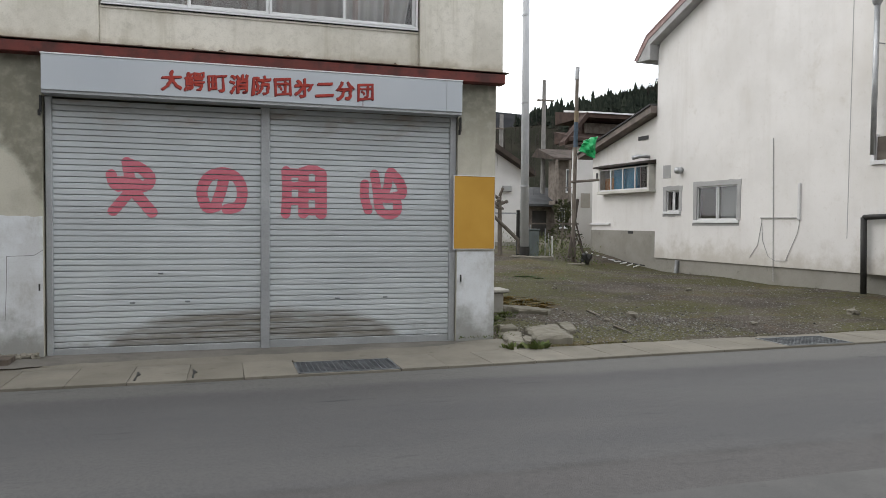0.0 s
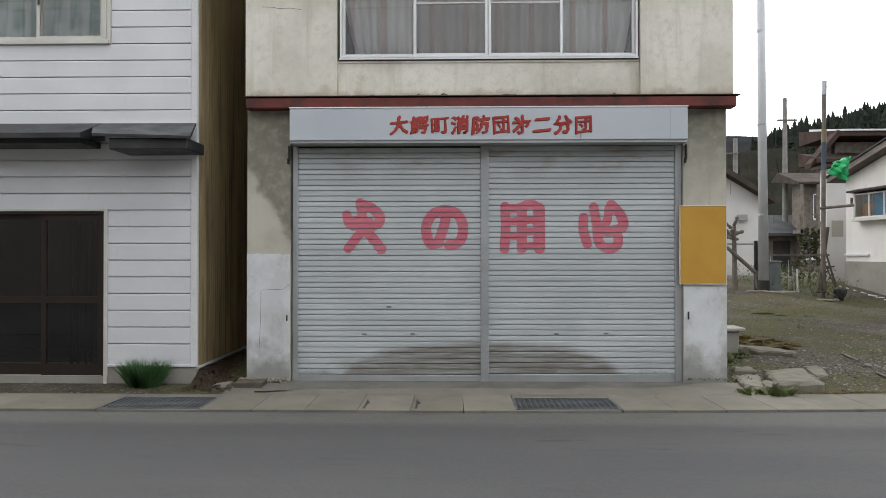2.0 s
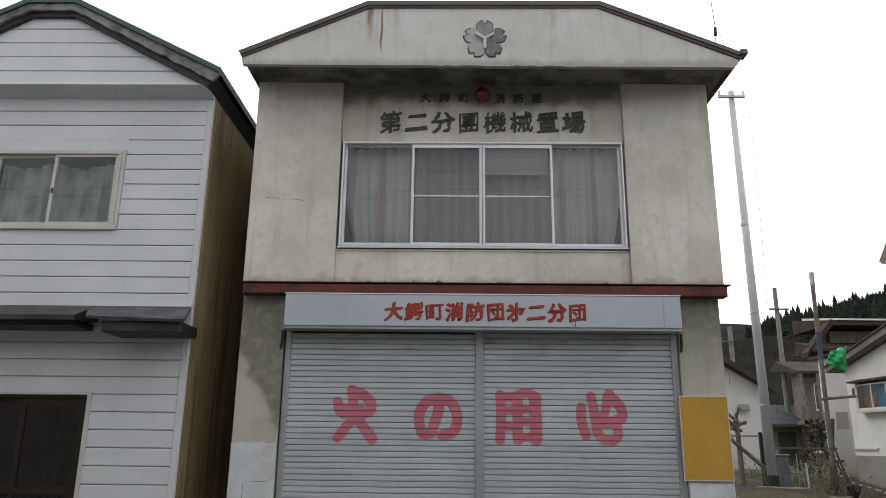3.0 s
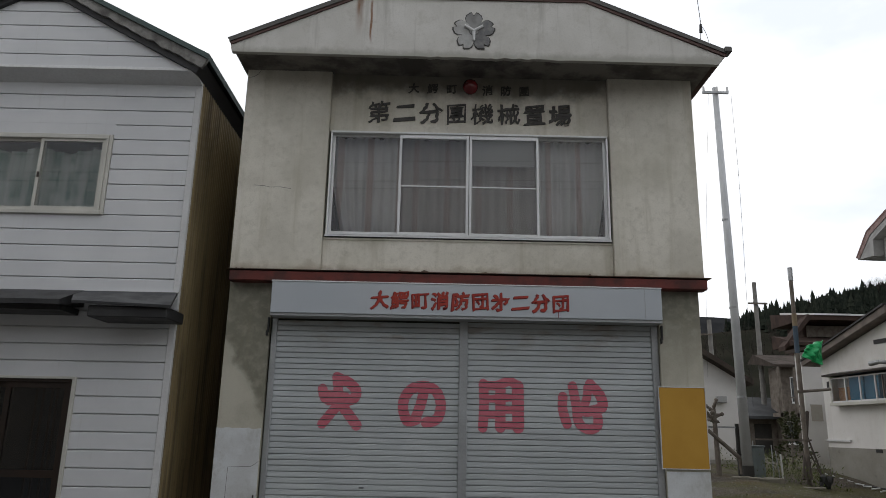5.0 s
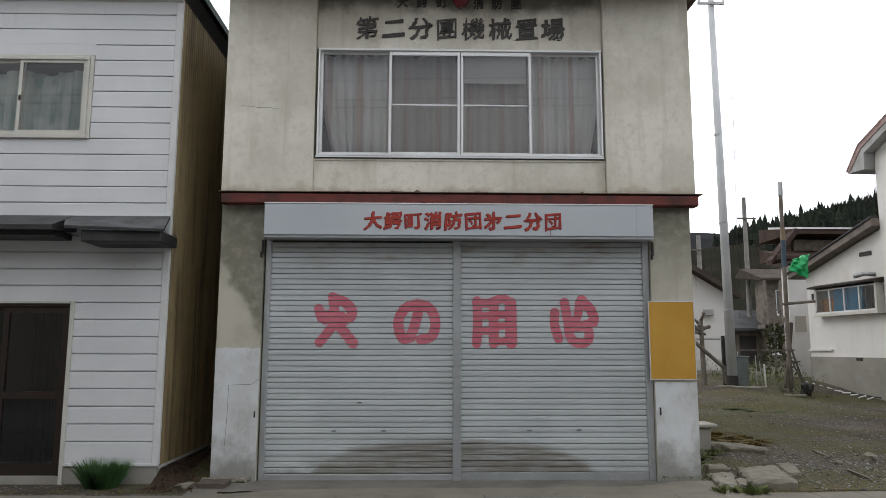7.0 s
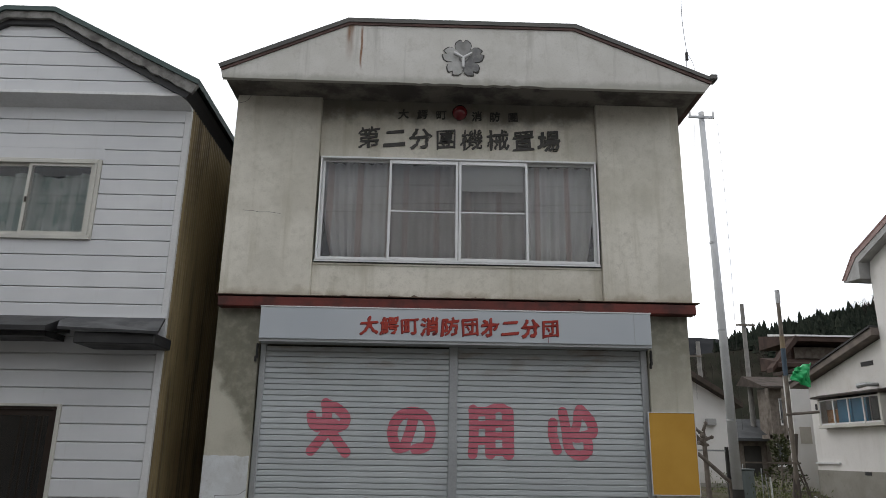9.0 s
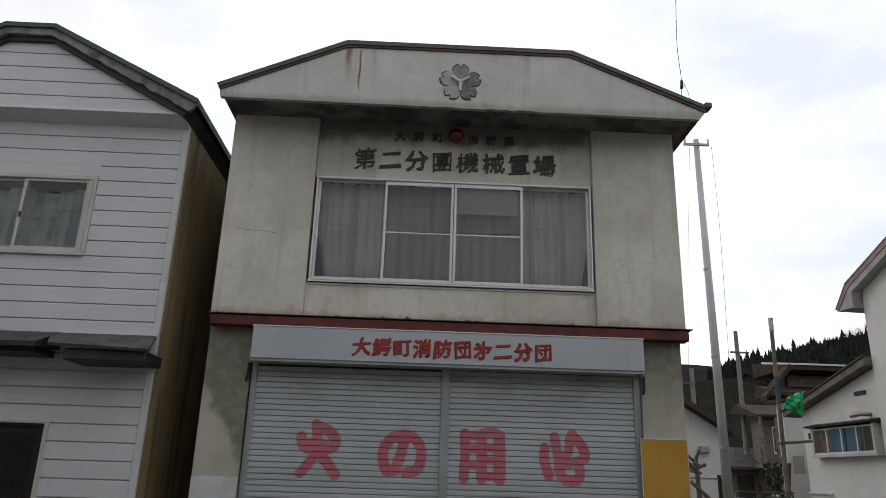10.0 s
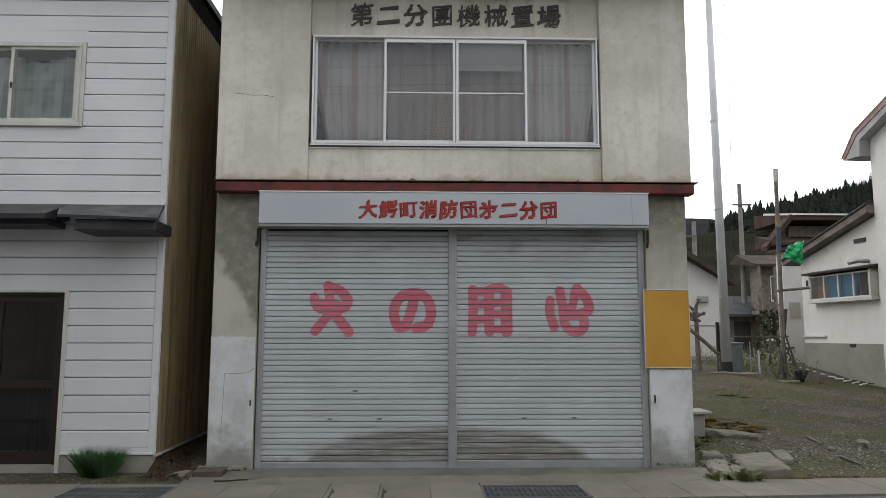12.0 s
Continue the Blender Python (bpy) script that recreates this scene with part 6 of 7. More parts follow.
def hills():
    bm = bmesh.new()
    xs, ys = [60 + 15 * i for i in range(33)], [150 + 12 * j for j in range(22)]
    grid = [[bm.verts.new((x, y, hill_height(x, y) - (6 if y < 165 else 0))) for x in xs] for y in ys]
    for a, b in zip(grid, grid[1:]):
        for i in range(len(xs) - 1):
            bm.faces.new((a[i], a[i + 1], b[i + 1], b[i]))
    whole("wooded_hill", bm, M_HILL, "dark forested hillside behind the houses", "hill", kind="structure", smooth=True)
    bm = bmesh.new()
    xs, ys = [60 + 25 * i for i in range(50)], [520 + 30 * j for j in range(12)]
    def far(x, y):
        return 4 + (132 - 0.16 * max(0, x - 200) + 14 * noise.noise((x * 0.008, y * 0.01, 9))) * smooth(500, 760, y)
    grid = [[bm.verts.new((x, y, far(x, y))) for x in xs] for y in ys]
    for a, b in zip(grid, grid[1:]):
        for i in range(len(xs) - 1):
            bm.faces.new((a[i], a[i + 1], b[i + 1], b[i]))
    whole("far_hill", bm, M_BARE, "distant bare grey-brown mountain", "hill", kind="structure", smooth=True)
    rng = random.Random(21)
    verts, faces = [], []
    for _ in range(4800):
        x, y = rng.uniform(135, 470), rng.uniform(190, 392) if rng.random() < 0.75 else rng.uniform(372, 394)
        if x < 158 + 12 * rng.random():
            continue
        z = hill_height(x, y) - 1
        h = rng.uniform(6.5, 11.5) * (1.35 if rng.random() < 0.10 else 1)
        r = h * rng.uniform(0.19, 0.29)
        tiers = 5
        for t in range(tiers):
            z0 = z + h * (0.08 + 0.80 * t / tiers)
            z1 = min(z + h, z0 + h * 0.36)
            rr = r * (1 - 0.82 * t / tiers)
            s = len(verts)
            n = 7
            a0 = rng.random() * 6
            for i in range(n):
                a = a0 + math.tau * i / n
                k = rr * rng.uniform(0.65, 1.2)
                verts.append((x + k * math.cos(a), y + k * math.sin(a), z0 + rng.uniform(-0.3, 0.3)))
            verts.append((x + rng.uniform(-0.1, 0.1), y, z1))
            faces += [(s + i, s + (i + 1) % n, s + n) for i in range(n)]
    me = bpy.data.meshes.new("conifer_wood")
    me.from_pydata(verts, [], faces)
    me.materials.append(M_NEEDLES)
    tagged(new("conifer_wood", me), "dense dark green conifer wood on the hillside", "trees", kind="stuff")
    # leafless trees on the lower slopes and the far ridge
    verts, faces = [], []

    def twig(a, b, r):
        d = (b - a).normalized()
        u = d.cross(Vector((0.3, 0.9, 0.1))).normalized() * r
        w = d.cross(u.normalized()) * r
        s = len(verts)
        verts.extend((tuple(a + u), tuple(a - u * 0.5 + w), tuple(a - u * 0.5 - w), tuple(b)))
        faces.extend(((s, s + 1, s + 3), (s + 1, s + 2, s + 3), (s + 2, s, s + 3)))

    for k in range(330):
        if k < 200:
            x, y = rng.uniform(110, 176), rng.uniform(180, 330)
            base = Vector((x, y, hill_height(x, y) - 0.5))
            h = rng.uniform(7, 12)
        elif k < 270:
            x, y = rng.uniform(230, 330), rng.uniform(360, 392)
            base = Vector((x, y, hill_height(x, y) - 0.5))
            h = rng.uniform(11, 15)
        else:
            x, y = rng.uniform(60, 120), rng.uniform(110, 150)
            base = Vector((x, y, lot_height(x, y) - 0.3))
            h = rng.uniform(6, 10)
        top = base + Vector((rng.uniform(-0.6, 0.6), 0, h))
        twig(base, top, 0.16)
        for _ in range(26):
            t = rng.uniform(0.25, 0.95)
            p = base.lerp(top, t)
            a = rng.random() * math.tau
            l = h * (1.05 - t) * rng.uniform(0.35, 0.6)
            q = p + Vector((math.cos(a) * l * 0.7, math.sin(a) * l * 0.7, l * rng.uniform(0.5, 0.9)))
            twig(p, q, 0.06)
            for _ in range(3):
                pp = p.lerp(q, rng.uniform(0.4, 0.95))
                twig(pp, pp + Vector((rng.uniform(-1, 1), rng.uniform(-1, 1), rng.uniform(0.3, 1.2))) * l * 0.35, 0.04)
    me = bpy.data.meshes.new("bare_wood")
    me.from_pydata(verts, [], faces)
    me.materials.append(M_TWIG)
    tagged(new("bare_wood", me), "leafless grey-brown trees on the lower slopes", "trees", kind="stuff")


# ---- things on the lot ----
def blade_clump(name, at, n, height, spread, mat, label, category, seed, wide=0.012, kind="", lean=0.35):
    rng = random.Random(seed)
    verts, faces = [], []
    for _ in range(n):
        a, r = rng.random() * math.tau, spread * math.sqrt(rng.random())
        p = Vector((r * math.cos(a), 0.7 * r * math.sin(a), -0.02))
        h = height * rng.uniform(0.5, 1.05)
        d = Vector((math.cos(a) * lean * r / spread + rng.uniform(-0.2, 0.2), math.sin(a) * lean * r / spread + rng.uniform(-0.2, 0.2), 1)).normalized()
        side = Vector((math.sin(a + 1.3), math.cos(a + 1.3), 0)) * wide
        mid, tip = p + d * h * 0.55, p + d * h + Vector((d.x, d.y, 0)) * h * 0.25
        s = len(verts)
        verts += [tuple(p - side * 0.6), tuple(p + side * 0.6), tuple(mid + side), tuple(mid - side), tuple(tip)]
        faces += [(s, s + 1, s + 2, s + 3), (s + 3, s + 2, s + 4)]
    me = bpy.data.meshes.new(name)
    me.from_pydata(verts, [], faces)
    me.materials.append(mat)
    ob = new(name, me)
    ob.location = at
    return tagged(ob, label, category, kind=kind)


def slab(name, outline, z0, z1, seed, label, category="slab", group="broken slabs"):
    """A broken concrete slab: a rough tilted top cut to a convex outline, with chipped edges."""
    bm = bmesh.new()
    xs, ys = [p[0] for p in outline], [p[1] for p in outline]
    cx, cy = sum(xs) / len(xs), sum(ys) / len(ys)
    span = max(max(xs) - min(xs), max(ys) - min(ys)) * 0.6
    bmesh.ops.create_grid(bm, x_segments=22, y_segments=22, size=span, matrix=Matrix.Translation((cx, cy, 0)))
    for (xa, ya), (xb, yb) in zip(outline, outline[1:] + outline[:1]):
        n = Vector((yb - ya, xa - xb, 0))
        if n.dot(Vector((xa - cx, ya - cy, 0))) < 0:
            n = -n
        bmesh.ops.bisect_plane(bm, geom=bm.verts[:] + bm.edges[:] + bm.faces[:], plane_co=(xa, ya, 0), plane_no=n, clear_outer=True)
    rim = {v for e in bm.edges if e.is_boundary for v in e.verts}
    tilt = Vector((noise.noise((seed, 1, 1)), noise.noise((seed, 5, 2)), 0)) * 0.10
    for v in bm.verts:
        p = v.co + Vector((seed * 7, 0, 0))
        v.co.z = z1 + tilt.dot(v.co - Vector((cx, cy, 0))) + 0.04 * noise.noise(p * 2.3) + 0.022 * noise.noise(p * 9) - (0.022 + 0.03 * max(0, noise.noise(p * 6)) if v in rim else 0)
        if v in rim:
            v.co.xy += Vector((noise.noise(p * 7), noise.noise(p * 7 + Vector((0, 0, 5))))) * 0.05
    made = bmesh.ops.extrude_edge_only(bm, edges=[e for e in bm.edges if e.is_boundary])["geom"]
    for v in made:
        if isinstance(v, bmesh.types.BMVert):
            v.co.z = z0
    return whole(name, bm, M_STONE, label, category, group)


def lot_things():
    # block with a cap beside the station's corner
    g = lot_height(3.6, 2.0)
    b = thing("concrete_block", (3.55, 2.05, g), "rough concrete block with a pale overhanging cap slab", "concrete block")
    part("block", box(bmesh.new(), 3.2, 3.66, 1.9, 2.25, g - 0.05, 0.36, 0.015), M_FOUND, b)
    part("cap", box(bmesh.new(), 3.08, 3.74, 1.85, 2.30, 0.36, 0.41, 0.012), M_PALE, b, "pale cap slab")
    slab("broken_kerb", [(3.55, 1.98), (3.95, 1.70), (4.26, 1.50), (4.34, 1.66), (4.0, 1.98), (3.66, 2.35)], -0.02, 0.13, 3, "long broken pale kerb piece lying in dirt", "kerb piece")
    slab("broken_slab", [(2.82, -0.44), (3.00, -0.50), (3.20, 0.05), (3.25, 0.24), (2.95, 0.22)], -0.12, 0.015, 4, "cracked weathered concrete slab at the lot's edge")
    slab("broken_slab", [(3.12, -0.56), (3.60, -0.58), (3.74, -0.20), (3.82, 0.42), (3.36, 0.42)], -0.12, 0.075, 5, "thick chipped concrete slab at the lot's edge")
    slab("broken_slab", [(3.83, 0.06), (3.98, 0.05), (4.14, 0.52), (3.90, 0.54)], -0.1, 0.07, 6, "small broken concrete slab")
    slab("broken_slab", [(2.99, 0.30), (3.24, 0.30), (3.36, 0.70), (3.10, 0.72)], -0.1, 0.055, 7, "small broken concrete slab")
    slab("broken_slab", [(3.02, -0.54), (3.10, -0.50), (3.24, -0.24), (3.14, -0.16), (3.04, -0.34)], -0.1, 0.03, 13, "small tilted concrete fragment between slabs")
    slab("pole_footing", [(6.55, 8.95), (7.75, 8.85), (7.8, 9.05), (6.6, 9.15)], 0.45, lot_height(7.1, 9.0) + 0.05, 8, "thin white concrete edging at the pole", "edging", "")
    slab("edging_piece", [(8.25, 9.0), (8.75, 8.95), (8.8, 9.15), (8.3, 9.2)], 0.35, lot_height(8.5, 9.0) + 0.05, 9, "pale flat stone edging piece", "edging", "")
    rng = random.Random(12)
    for x, y, s in ((5.45, 1.1, 0.085), (9.3, 0.8, 0.09), (5.6, 4.2, 0.06), (3.95, 3.4, 0.07), (8.2, 3.6, 0.06), (6.9, 0.2, 0.05), (4.9, 0.9, 0.05)):
        bm = lump(bmesh.new(), (x, y, lot_height(x, y) + s * 0.35), (s, s * 0.9, s * 0.75), rng, 0.35, 2)
        whole("stone", bm, M_STONE, "pale rough stone lying on the dirt lot", "stone", "loose stones")
    # gravel
    bm_v, bm_f = [], []
    base = bmesh.new()
    bmesh.ops.create_icosphere(base, subdivisions=1, radius=1)
    bv = [v.co.copy() for v in base.verts]
    bf = [[v.index for v in f.verts] for f in base.faces]
    base.free()
    for k in range(5200):
        if k < 2600:
            x, y = rng.gauss(5.0, 1.2), rng.gauss(0.45, 0.75)
        else:
            x, y = rng.uniform(3.0, 11.0), rng.uniform(-0.6, 8.5)
        if x < 2.95 or y < -0.68 or x > 11.2 - 0.08 * y:
            continue
        s = rng.uniform(0.005, 0.017) * (1.9 if rng.random() < 0.05 else 1)
        z = lot_height(x, y)
        turn = rng.random() * 6.28
        ca, sa = math.cos(turn), math.sin(turn)
        n = len(bm_v)
        fx, fy, fz = rng.uniform(0.7, 1.4), rng.uniform(0.6, 1.1), rng.uniform(0.4, 0.8)
        for c in bv:
            px, py = c.x * s * fx, c.y * s * fy
            bm_v.append((x + px * ca - py * sa, y + px * sa + py * ca, z + c.z * s * fz + s * 0.2))
        bm_f += [[n + i for i in f] for f in bf]
    me = bpy.data.meshes.new("gravel")
    me.from_pydata(bm_v, [], bm_f)
    me.materials.append(M_GRAVEL)
    tagged(new("gravel", me), "scattered grey gravel and grit on the lot", "gravel", kind="stuff")
    # weeds
    blade_clump("grass_tuft", (-3.93, -0.27, -0.06), 1700, 0.35, 0.16, M_GRASS, "lush green grass tuft against the house footing", "grass tuft", 1, 0.0042, "", 0.50)
    for k, x in enumerate((-4.25, -3.75, -3.5, -3.3, -4.7)):
        blade_clump("dry_grass", (x, -0.52, -0.065), 420, 0.05, 0.28, M_STRAW, "pale dry grass along the gutter by the footing", "dry grass", 110 + k, 0.006, "", 2.4)
    for k, (x, y) in enumerate(((4.0, 2.75), (4.25, 2.55), (4.5, 2.35), (3.85, 3.0), (4.1, 3.15), (4.4, 2.9), (4.7, 2.6), (4.3, 3.3), (4.65, 3.05))):
        blade_clump("dry_grass", (x, y, lot_height(x, y)), 700, 0.05, 0.34, M_STRAW, "low rusty dry grass patch behind the broken kerb", "dry grass", 40 + k, 0.010, "", 2.2)
    for k, (x, y) in enumerate(((5.3, 5.9), (5.7, 6.0), (6.1, 6.05), (6.5, 5.9), (5.9, 6.3))):
        blade_clump("moss_patch", (x, y, lot_height(x, y)), 500, 0.035, 0.36, M_GRASS, "low green mossy grass patch on the dirt", "grass patch", 70 + k, 0.012, "", 2.0)
    for k, (x, y) in enumerate(((3.08, 0.9), (3.25, 1.25), (3.05, 0.05), (3.5, 1.5), (3.65, 1.75))):
        blade_clump("weed", (x, y, lot_height(x, y)), 110, 0.07, 0.16, M_WEED, "low green weed among rubble by the wall", "weed", 90 + k, 0.012, "", 1.2)
    for k, (a, b, w) in enumerate((((4.78, 0.49), (4.72, -0.05), 0.018), ((5.0, 1.70), (4.98, 1.25), 0.022), ((3.9, 4.3), (4.3, 4.25), 0.02))):
        ends = [Vector((*q, lot_height(*q) + 0.02)) for q in (a, b)]
        whole("wood_scrap", rod(bmesh.new(), ends[0], ends[1], w, w * 0.7, 5), M_SCRAP, "pale weathered scrap of wood lying on dirt", "wood scrap", "wood scraps")
    blade_clump("weed", (3.10, -0.66, -0.03), 60, 0.11, 0.13, M_WEED, "low leafy green weed between slabs", "weed", 2, 0.028, "", 0.9)
    blade_clump("weed", (2.80, -0.60, -0.04), 50, 0.09, 0.12, M_WEED, "low green weed at the slab edge", "weed", 3, 0.02, "", 0.9)
    blade_clump("weed", (3.05, 1.2, 0.0), 70, 0.16, 0.2, M_WEED, "low dry weed beside the station wall", "weed", 4, 0.02, "", 0.8)
    rng = random.Random(31)
    bm_v, bm_f = [], []
    def leaf(p, d, w):
        side = d.cross(Vector((rng.uniform(-1, 1), rng.uniform(-1, 1), 0.4))).normalized() * w
        n = len(bm_v)
        bm_v.extend((tuple(p), tuple(p + d * 0.5 + side), tuple(p + d), tuple(p + d * 0.5 - side)))
        bm_f.append((n, n + 1, n + 2, n + 3))
    for _ in range(2600):
        spot = rng.random()
        if spot < 0.5:
            x, y = rng.uniform(7.5, 9.6), rng.uniform(9.3, 12.5)
            h = 0.55
        elif spot < 0.62:
            x, y, h = rng.gauss(2.95, 0.06), rng.uniform(-0.1, 3), 0.08
        elif spot < 0.8:
            x, y, h = rng.gauss(6.2, 1.0), rng.gauss(6.4, 0.35), 0.05
        elif spot < 0.97:
            x, y, h = rng.uniform(-4.4, -2.9), rng.uniform(-0.70, -0.1), 0.0
        else:
            x, y, h = rng.uniform(2.3, 2.86), rng.uniform(-0.05, -0.01), 0.02
        z = (lot_height(x, y) if x > 2.9 else -0.06 if x < 0 else -0.01)
        p = Vector((x, y, z + rng.random() ** 2 * h))
        leaf(p, Vector((rng.uniform(-0.6, 0.6), rng.uniform(-0.6, 0.6), rng.uniform(0.3, 1))) * (0.03 + 0.11 * h), 0.004 + 0.014 * h)
    me = bpy.data.meshes.new("ground_weeds")
    me.from_pydata(bm_v, [], bm_f)
    me.materials.append(M_WEED)
    tagged(new("ground_weeds", me), "sparse dry weeds along walls and the rear of the lot", "weeds", kind="stuff")
    # dark shrub behind the striped pole
    shrub = thing("shrub", (10.25, 13.6, lot_height(10.25, 13.6)), "dark evergreen shrub behind the pole", "shrub")
    bm = bmesh.new()
    rod(bm, (10.25, 13.6, 0.4), (10.3, 13.6, 1.6), 0.05, 0.02)
    part("trunk", bm, M_WOOD, shrub)
    bm_v, bm_f = [], []
    for _ in range(800):
        t = rng.random()
        r = 0.55 * (1.05 - t) ** 0.7 * math.sqrt(rng.random()) * (0.8 + 0.4 * math.sin(9 * t))
        a = rng.random() * math.tau
        p = Vector((10.28 + r * math.cos(a) * 1.2, 13.6 + r * math.sin(a), 0.7 + 1.5 * t))
        leaf(p, Vector((math.cos(a) * 0.8, math.sin(a) * 0.8, rng.uniform(-0.2, 0.8))) * 0.13, 0.03)
    me = bpy.data.meshes.new("crown")
    me.from_pydata(bm_v, [], bm_f)
    me.materials.append(M_SHRUB)
    part("crown", me, None, shrub)
    # dead pollard, rail fence and leaning timber at the back
    tree = thing("dead_tree", (6.52, 9.6, lot_height(6.52, 9.6)), "pollarded dead grey tree stub with knobbly top", "tree")
    bm = rod(bmesh.new(), (6.53, 9.6, 0.4), (6.50, 9.6, 2.15), 0.07, 0.05, 9)
    part("trunk", bm, M_WOOD, tree)
    for k in range(14):
        a = rng.uniform(0, math.tau)
        p = Vector((6.50, 9.6, rng.uniform(1.75, 2.25)))
        q = p + Vector((math.cos(a) * 0.22, math.sin(a) * 0.1, rng.uniform(-0.05, 0.28)))
        bm = rod(bmesh.new(), p, q, 0.045, 0.03, 7)
        lump(bm, q, (0.05, 0.05, 0.05), rng, 0.3, 1)
        part("knob", bm, M_WOOD, tree)
    log = rod(bmesh.new(), (6.30, 9.55, 1.64), (7.02, 9.5, 0.98), 0.045, 0.05, 8)
    rod(log, (7.02, 9.5, 0.98), (7.05, 9.5, 0.62), 0.05, 0.06, 8)
    whole("leaning_branch", log, M_WOOD, "grey bent branch leaning on the fence", "branch")
    f = thing("rail_fence", (6.6, 9.75, 0.6), "dark post fence with thin rails and bars", "fence")
    for x in (5.7, 7.10):
        part("post", box(bmesh.new(), x - 0.035, x + 0.035, 9.72, 9.79, 0.4, 1.80), M_BLACK, f)
    part("rail", box(bmesh.new(), 5.4, 7.27, 9.74, 9.77, 1.69, 1.73), M_STEEL, f)
    part("rail", box(bmesh.new(), 7.10, 7.40, 9.74, 9.77, 1.05, 1.08), M_BLACK, f)
    for k in range(5):
        part("bar", box(bmesh.new(), 7.15 + 0.045 * k, 7.163 + 0.045 * k, 9.75, 9.765, 0.7, 1.72), M_STEEL, f)
    part("rail", box(bmesh.new(), 7.3, 9.0, 9.9, 9.93, 1.42, 1.46), M_WOOD, f)
    for a, b, w, lab in (((8.72, 9.9, 0.5), (9.16, 10.3, 2.15), 0.055, "dark plank leaning upright"), ((8.85, 9.85, 0.5), (9.02, 10.3, 2.3), 0.05, "dark plank leaning upright"), ((9.72, 10.9, 0.45), (9.5, 11.2, 1.7), 0.03, "grey stick leaning on the lean-to"), ((9.62, 10.7, 0.45), (9.30, 10.9, 1.4), 0.02, "grey stick leaning on the lean-to")):
        whole("leaning_plank", rod(bmesh.new(), a, b, w, w * 0.9, 4), M_PLANK, "weathered " + lab, "plank", "leaning timber")
    bm = lump(bmesh.new(), (9.15, 9.7, lot_height(9.15, 9.7) + 0.16), (0.16, 0.12, 0.2), rng, 0.4, 2)
    whole("sack", bm, M_BLACK, "dark slumped sack at the planks' foot", "sack")
    whole("marker_stake", rod(bmesh.new(), (8.02, 9.5, 0.4), (8.0, 9.5, 1.1), 0.022, 0.022, 8), M_TRIM, "thin white marker stake", "stake")
    for x, h in ((7.75, 1.4), (8.3, 1.3), (8.45, 1.15)):
        whole("plant_stake", rod(bmesh.new(), (x, 10.6, 0.45), (x + rng.uniform(-0.1, 0.1), 10.6, h), 0.016, 0.014, 6), M_STEEL, "thin pale garden stake among weeds", "stake", "garden stakes")
    box_ob = thing("utility_box", (7.62, 9.9, 0.6), "grey-blue utility cabinet behind the pole", "cabinet")
    part("body", box(bmesh.new(), 7.40, 7.82, 9.95, 10.25, 0.5, 1.25, 0.015), M_CABINET, box_ob)
    part("lid", box(bmesh.new(), 7.38, 7.84, 9.93, 10.27, 1.25, 1.29, 0.01), M_CABINET, box_ob)
    # fallen lattice along the lean-to
    lat = thing("fallen_lattice", (10.7, 11.0, 0.3), "flattened white lattice lying along the footing", "lattice")
    a, b = HOUSE @ Vector((-2.95, -0.12, 0.42)), HOUSE @ Vector((-0.1, -0.25, 0.30))
    part("top_rail", rod(bmesh.new(), a, b, 0.018, 0.018, 6), M_BLACK, lat)
    for k in range(9):
        p = a.lerp(b, (k + 0.3) / 9)
        q = HOUSE @ Vector((-3.06 + 0.31 * (k + 0.3), -0.34, 0.0))
        q.z = lot_height(q.x, q.y) + 0.02
        part("slat", rod(bmesh.new(), p, q, 0.018, 0.018, 6), M_TRIM, lat)
    # rusty cover and litter at the mouth of the alley
    whole("steel_cover", box(bmesh.new(), -2.86, -2.55, -0.40, -0.14, -0.06, 0.012, 0.006), M_RUST, "rusty brown steel cover plate at the pier", "cover plate")
    slab("broken_slab", [(-3.12, -0.40), (-2.92, -0.42), (-2.88, -0.22), (-3.06, -0.2)], -0.1, -0.02, 11, "small flat concrete piece at the alley mouth")
    def bank(x, y):
        return -0.06 + 0.13 * smooth(-3.02, -3.42, x) * smooth(-0.32, 0.15, y) + 0.03 * noise.noise((x * 6, y * 6, 2)) * smooth(-0.5, -0.2, y)
    bm = bmesh.new()
    grid = [[bm.verts.new((-3.425 + 0.50 * i / 14, -0.55 + 2.8 * j / 40, bank(-3.425 + 0.50 * i / 14, -0.55 + 2.8 * j / 40))) for i in range(15)] for j in range(41)]
    for p, q in zip(grid, grid[1:]):
        for i in range(14):
            bm.faces.new((p[i], p[i + 1], q[i + 1], q[i]))
    whole("earth_bank", bm, M_EARTH, "dark earth bank in the narrow alley", "earth bank", kind="stuff", smooth=True)
    verts, faces = [], []
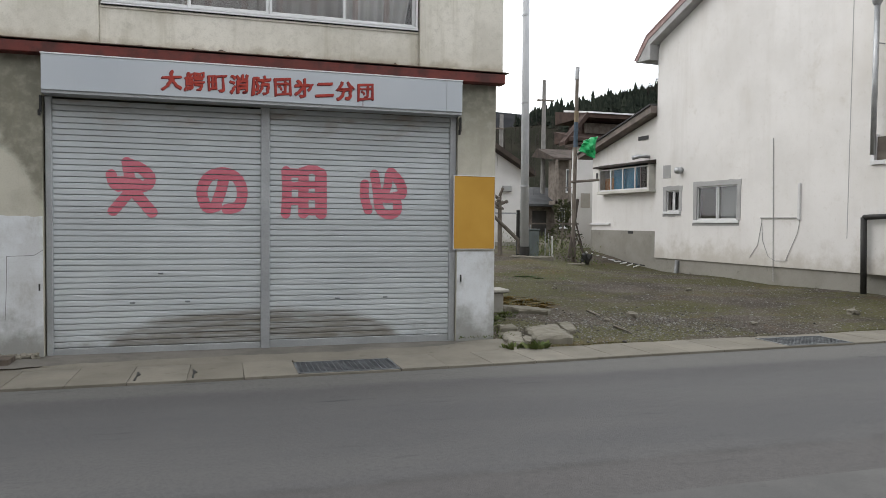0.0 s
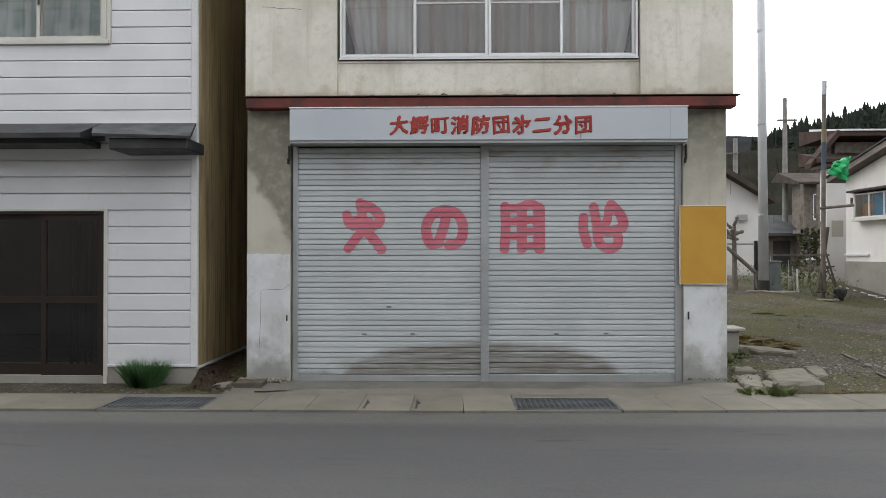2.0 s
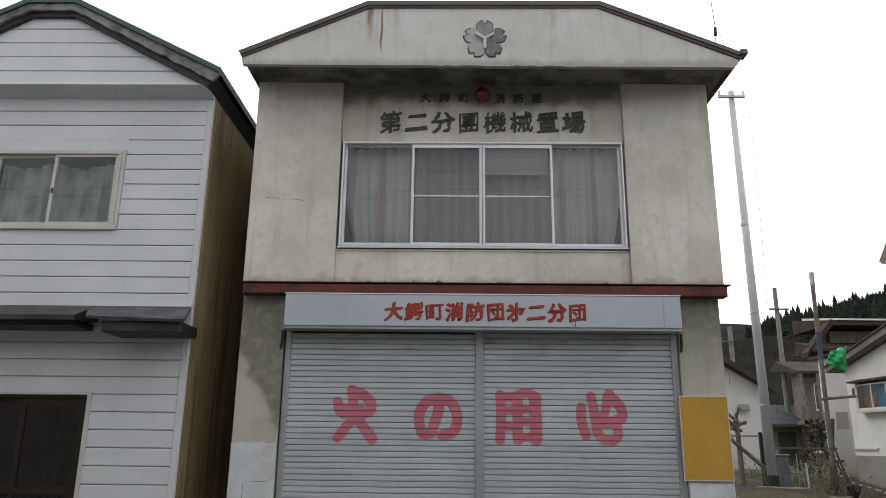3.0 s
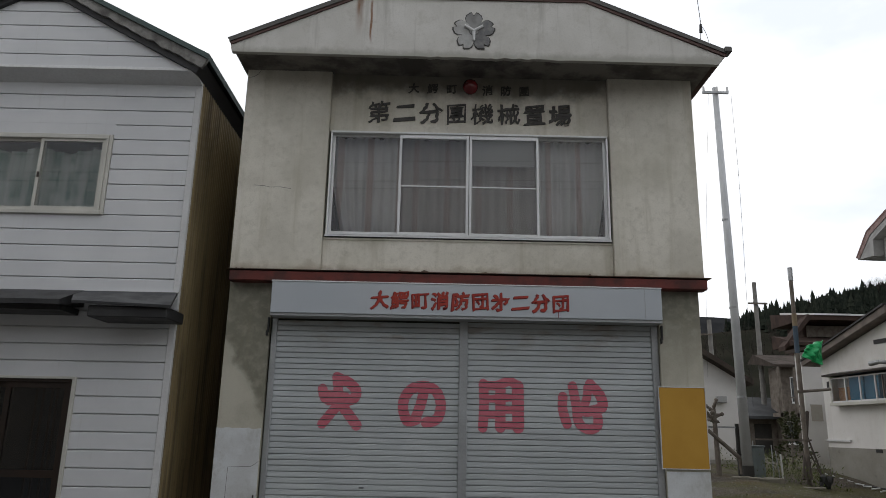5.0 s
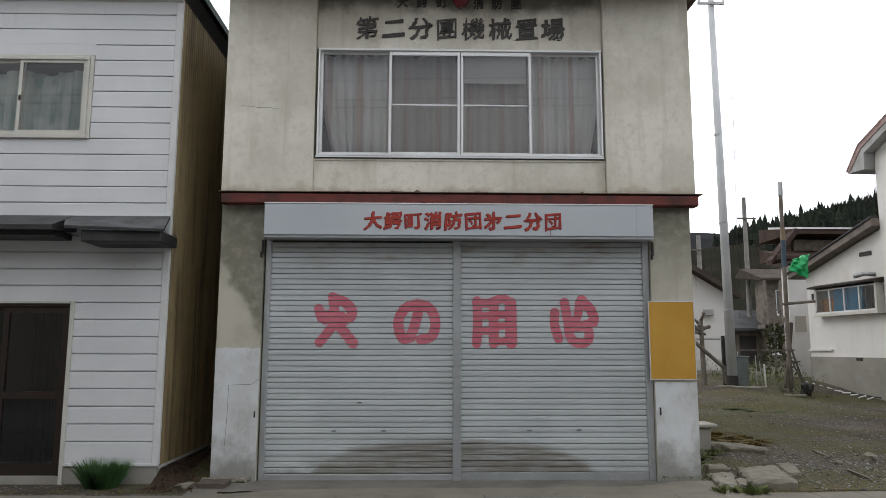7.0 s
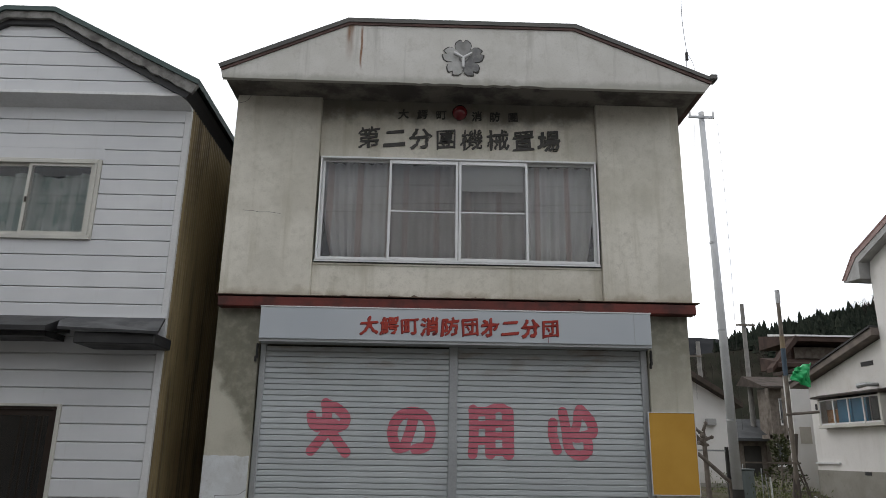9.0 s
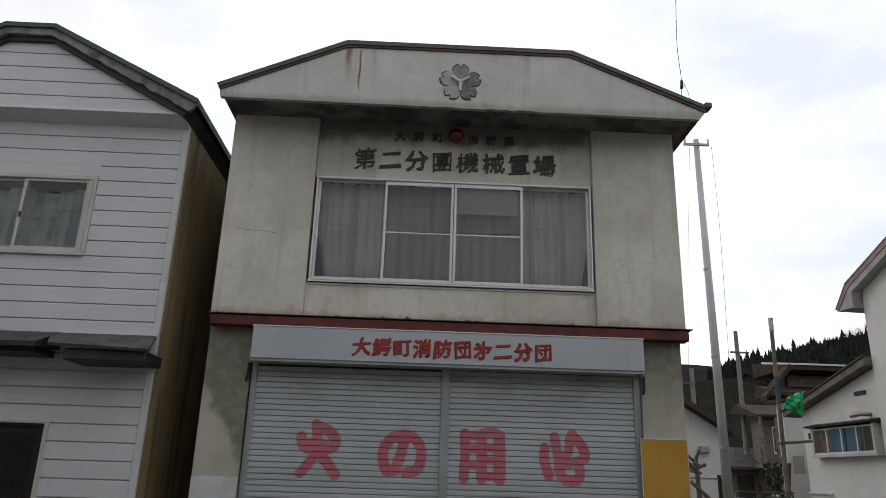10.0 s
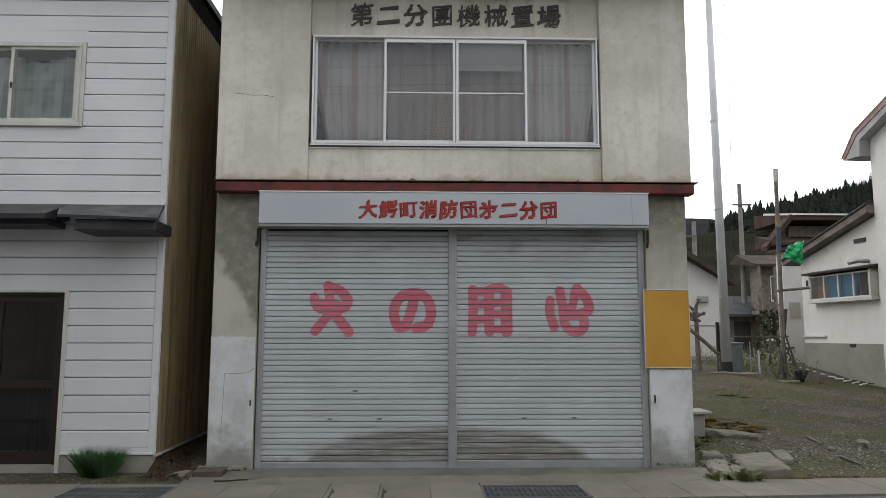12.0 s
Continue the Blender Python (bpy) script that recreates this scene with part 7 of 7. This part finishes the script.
    for _ in range(2600):
        x, y = rng.uniform(-3.40, -2.86), rng.uniform(-0.55, 2.8)
        z = bank(x, y) + 0.008 + 0.02 * rng.random()
        a = rng.random() * math.tau
        s = rng.uniform(0.008, 0.02)
        n = len(verts)
        for k in range(4):
            verts.append((x + s * math.cos(a + k * 1.57) * (1 if k % 2 else 0.5), y + s * math.sin(a + k * 1.57) * (1 if k % 2 else 0.5), z + rng.uniform(-0.01, 0.015)))
        faces.append((n, n + 1, n + 2, n + 3))
    me = bpy.data.meshes.new("dead_leaves")
    me.from_pydata(verts, [], faces)
    me.materials.append(M_LITTER)
    tagged(new("dead_leaves", me), "brown dead leaves drifted into the narrow alley", "leaves", kind="stuff")
    # added behind the camera: blocks low sky light from the facades
    whole("unseen_wall_opposite", box(bmesh.new(), -45, 45, -14.4, -14.0, -0.2, 7.2), M_DULL, "plain unseen wall added across the road to dim the facades", "wall", kind="structure")


M_DULL = worn("dull_added_wall", (0.24, 0.22, 0.19), (0.18, 0.165, 0.145), 0.9, 1.2, 30)
M_PANE = worn("far_window_pane", (0.05, 0.055, 0.06), (0.09, 0.095, 0.10), 0.15, 3, 40, 0, 0, 0, 0.6)
M_PALE = concrete("pale_cap_concrete", (0.40, 0.385, 0.35), (0.32, 0.305, 0.275), (0.18, 0.17, 0.14))
M_GRAVEL = leaf_mat("gravel_stones", (0.055, 0.049, 0.042), (0.25, 0.24, 0.22))
M_SHRUB = leaf_mat("evergreen_leaves", (0.04, 0.05, 0.025), (0.085, 0.09, 0.04))
M_EARTH = worn("damp_dark_earth", (0.032, 0.022, 0.015), (0.055, 0.038, 0.022), 0.95, 5, 50, 0, 0.6)
M_LITTER = leaf_mat("dead_leaf", (0.04, 0.022, 0.014), (0.09, 0.05, 0.03))
M_SCRAP = worn("pale_scrap_wood", (0.20, 0.175, 0.145), (0.14, 0.12, 0.10), 0.9, 6, 60)
M_PLANK = worn("dark_plank", (0.075, 0.062, 0.055), (0.11, 0.09, 0.075), 0.9, 4, 50)
M_RUST = worn("rusty_steel", (0.13, 0.105, 0.085), (0.09, 0.075, 0.062), 0.8, 8, 60, 0.3)
M_CABINET = worn("cabinet_grey", (0.17, 0.20, 0.20), (0.13, 0.15, 0.15), 0.6, 3, 40)

back_houses()
hills()
lot_things()
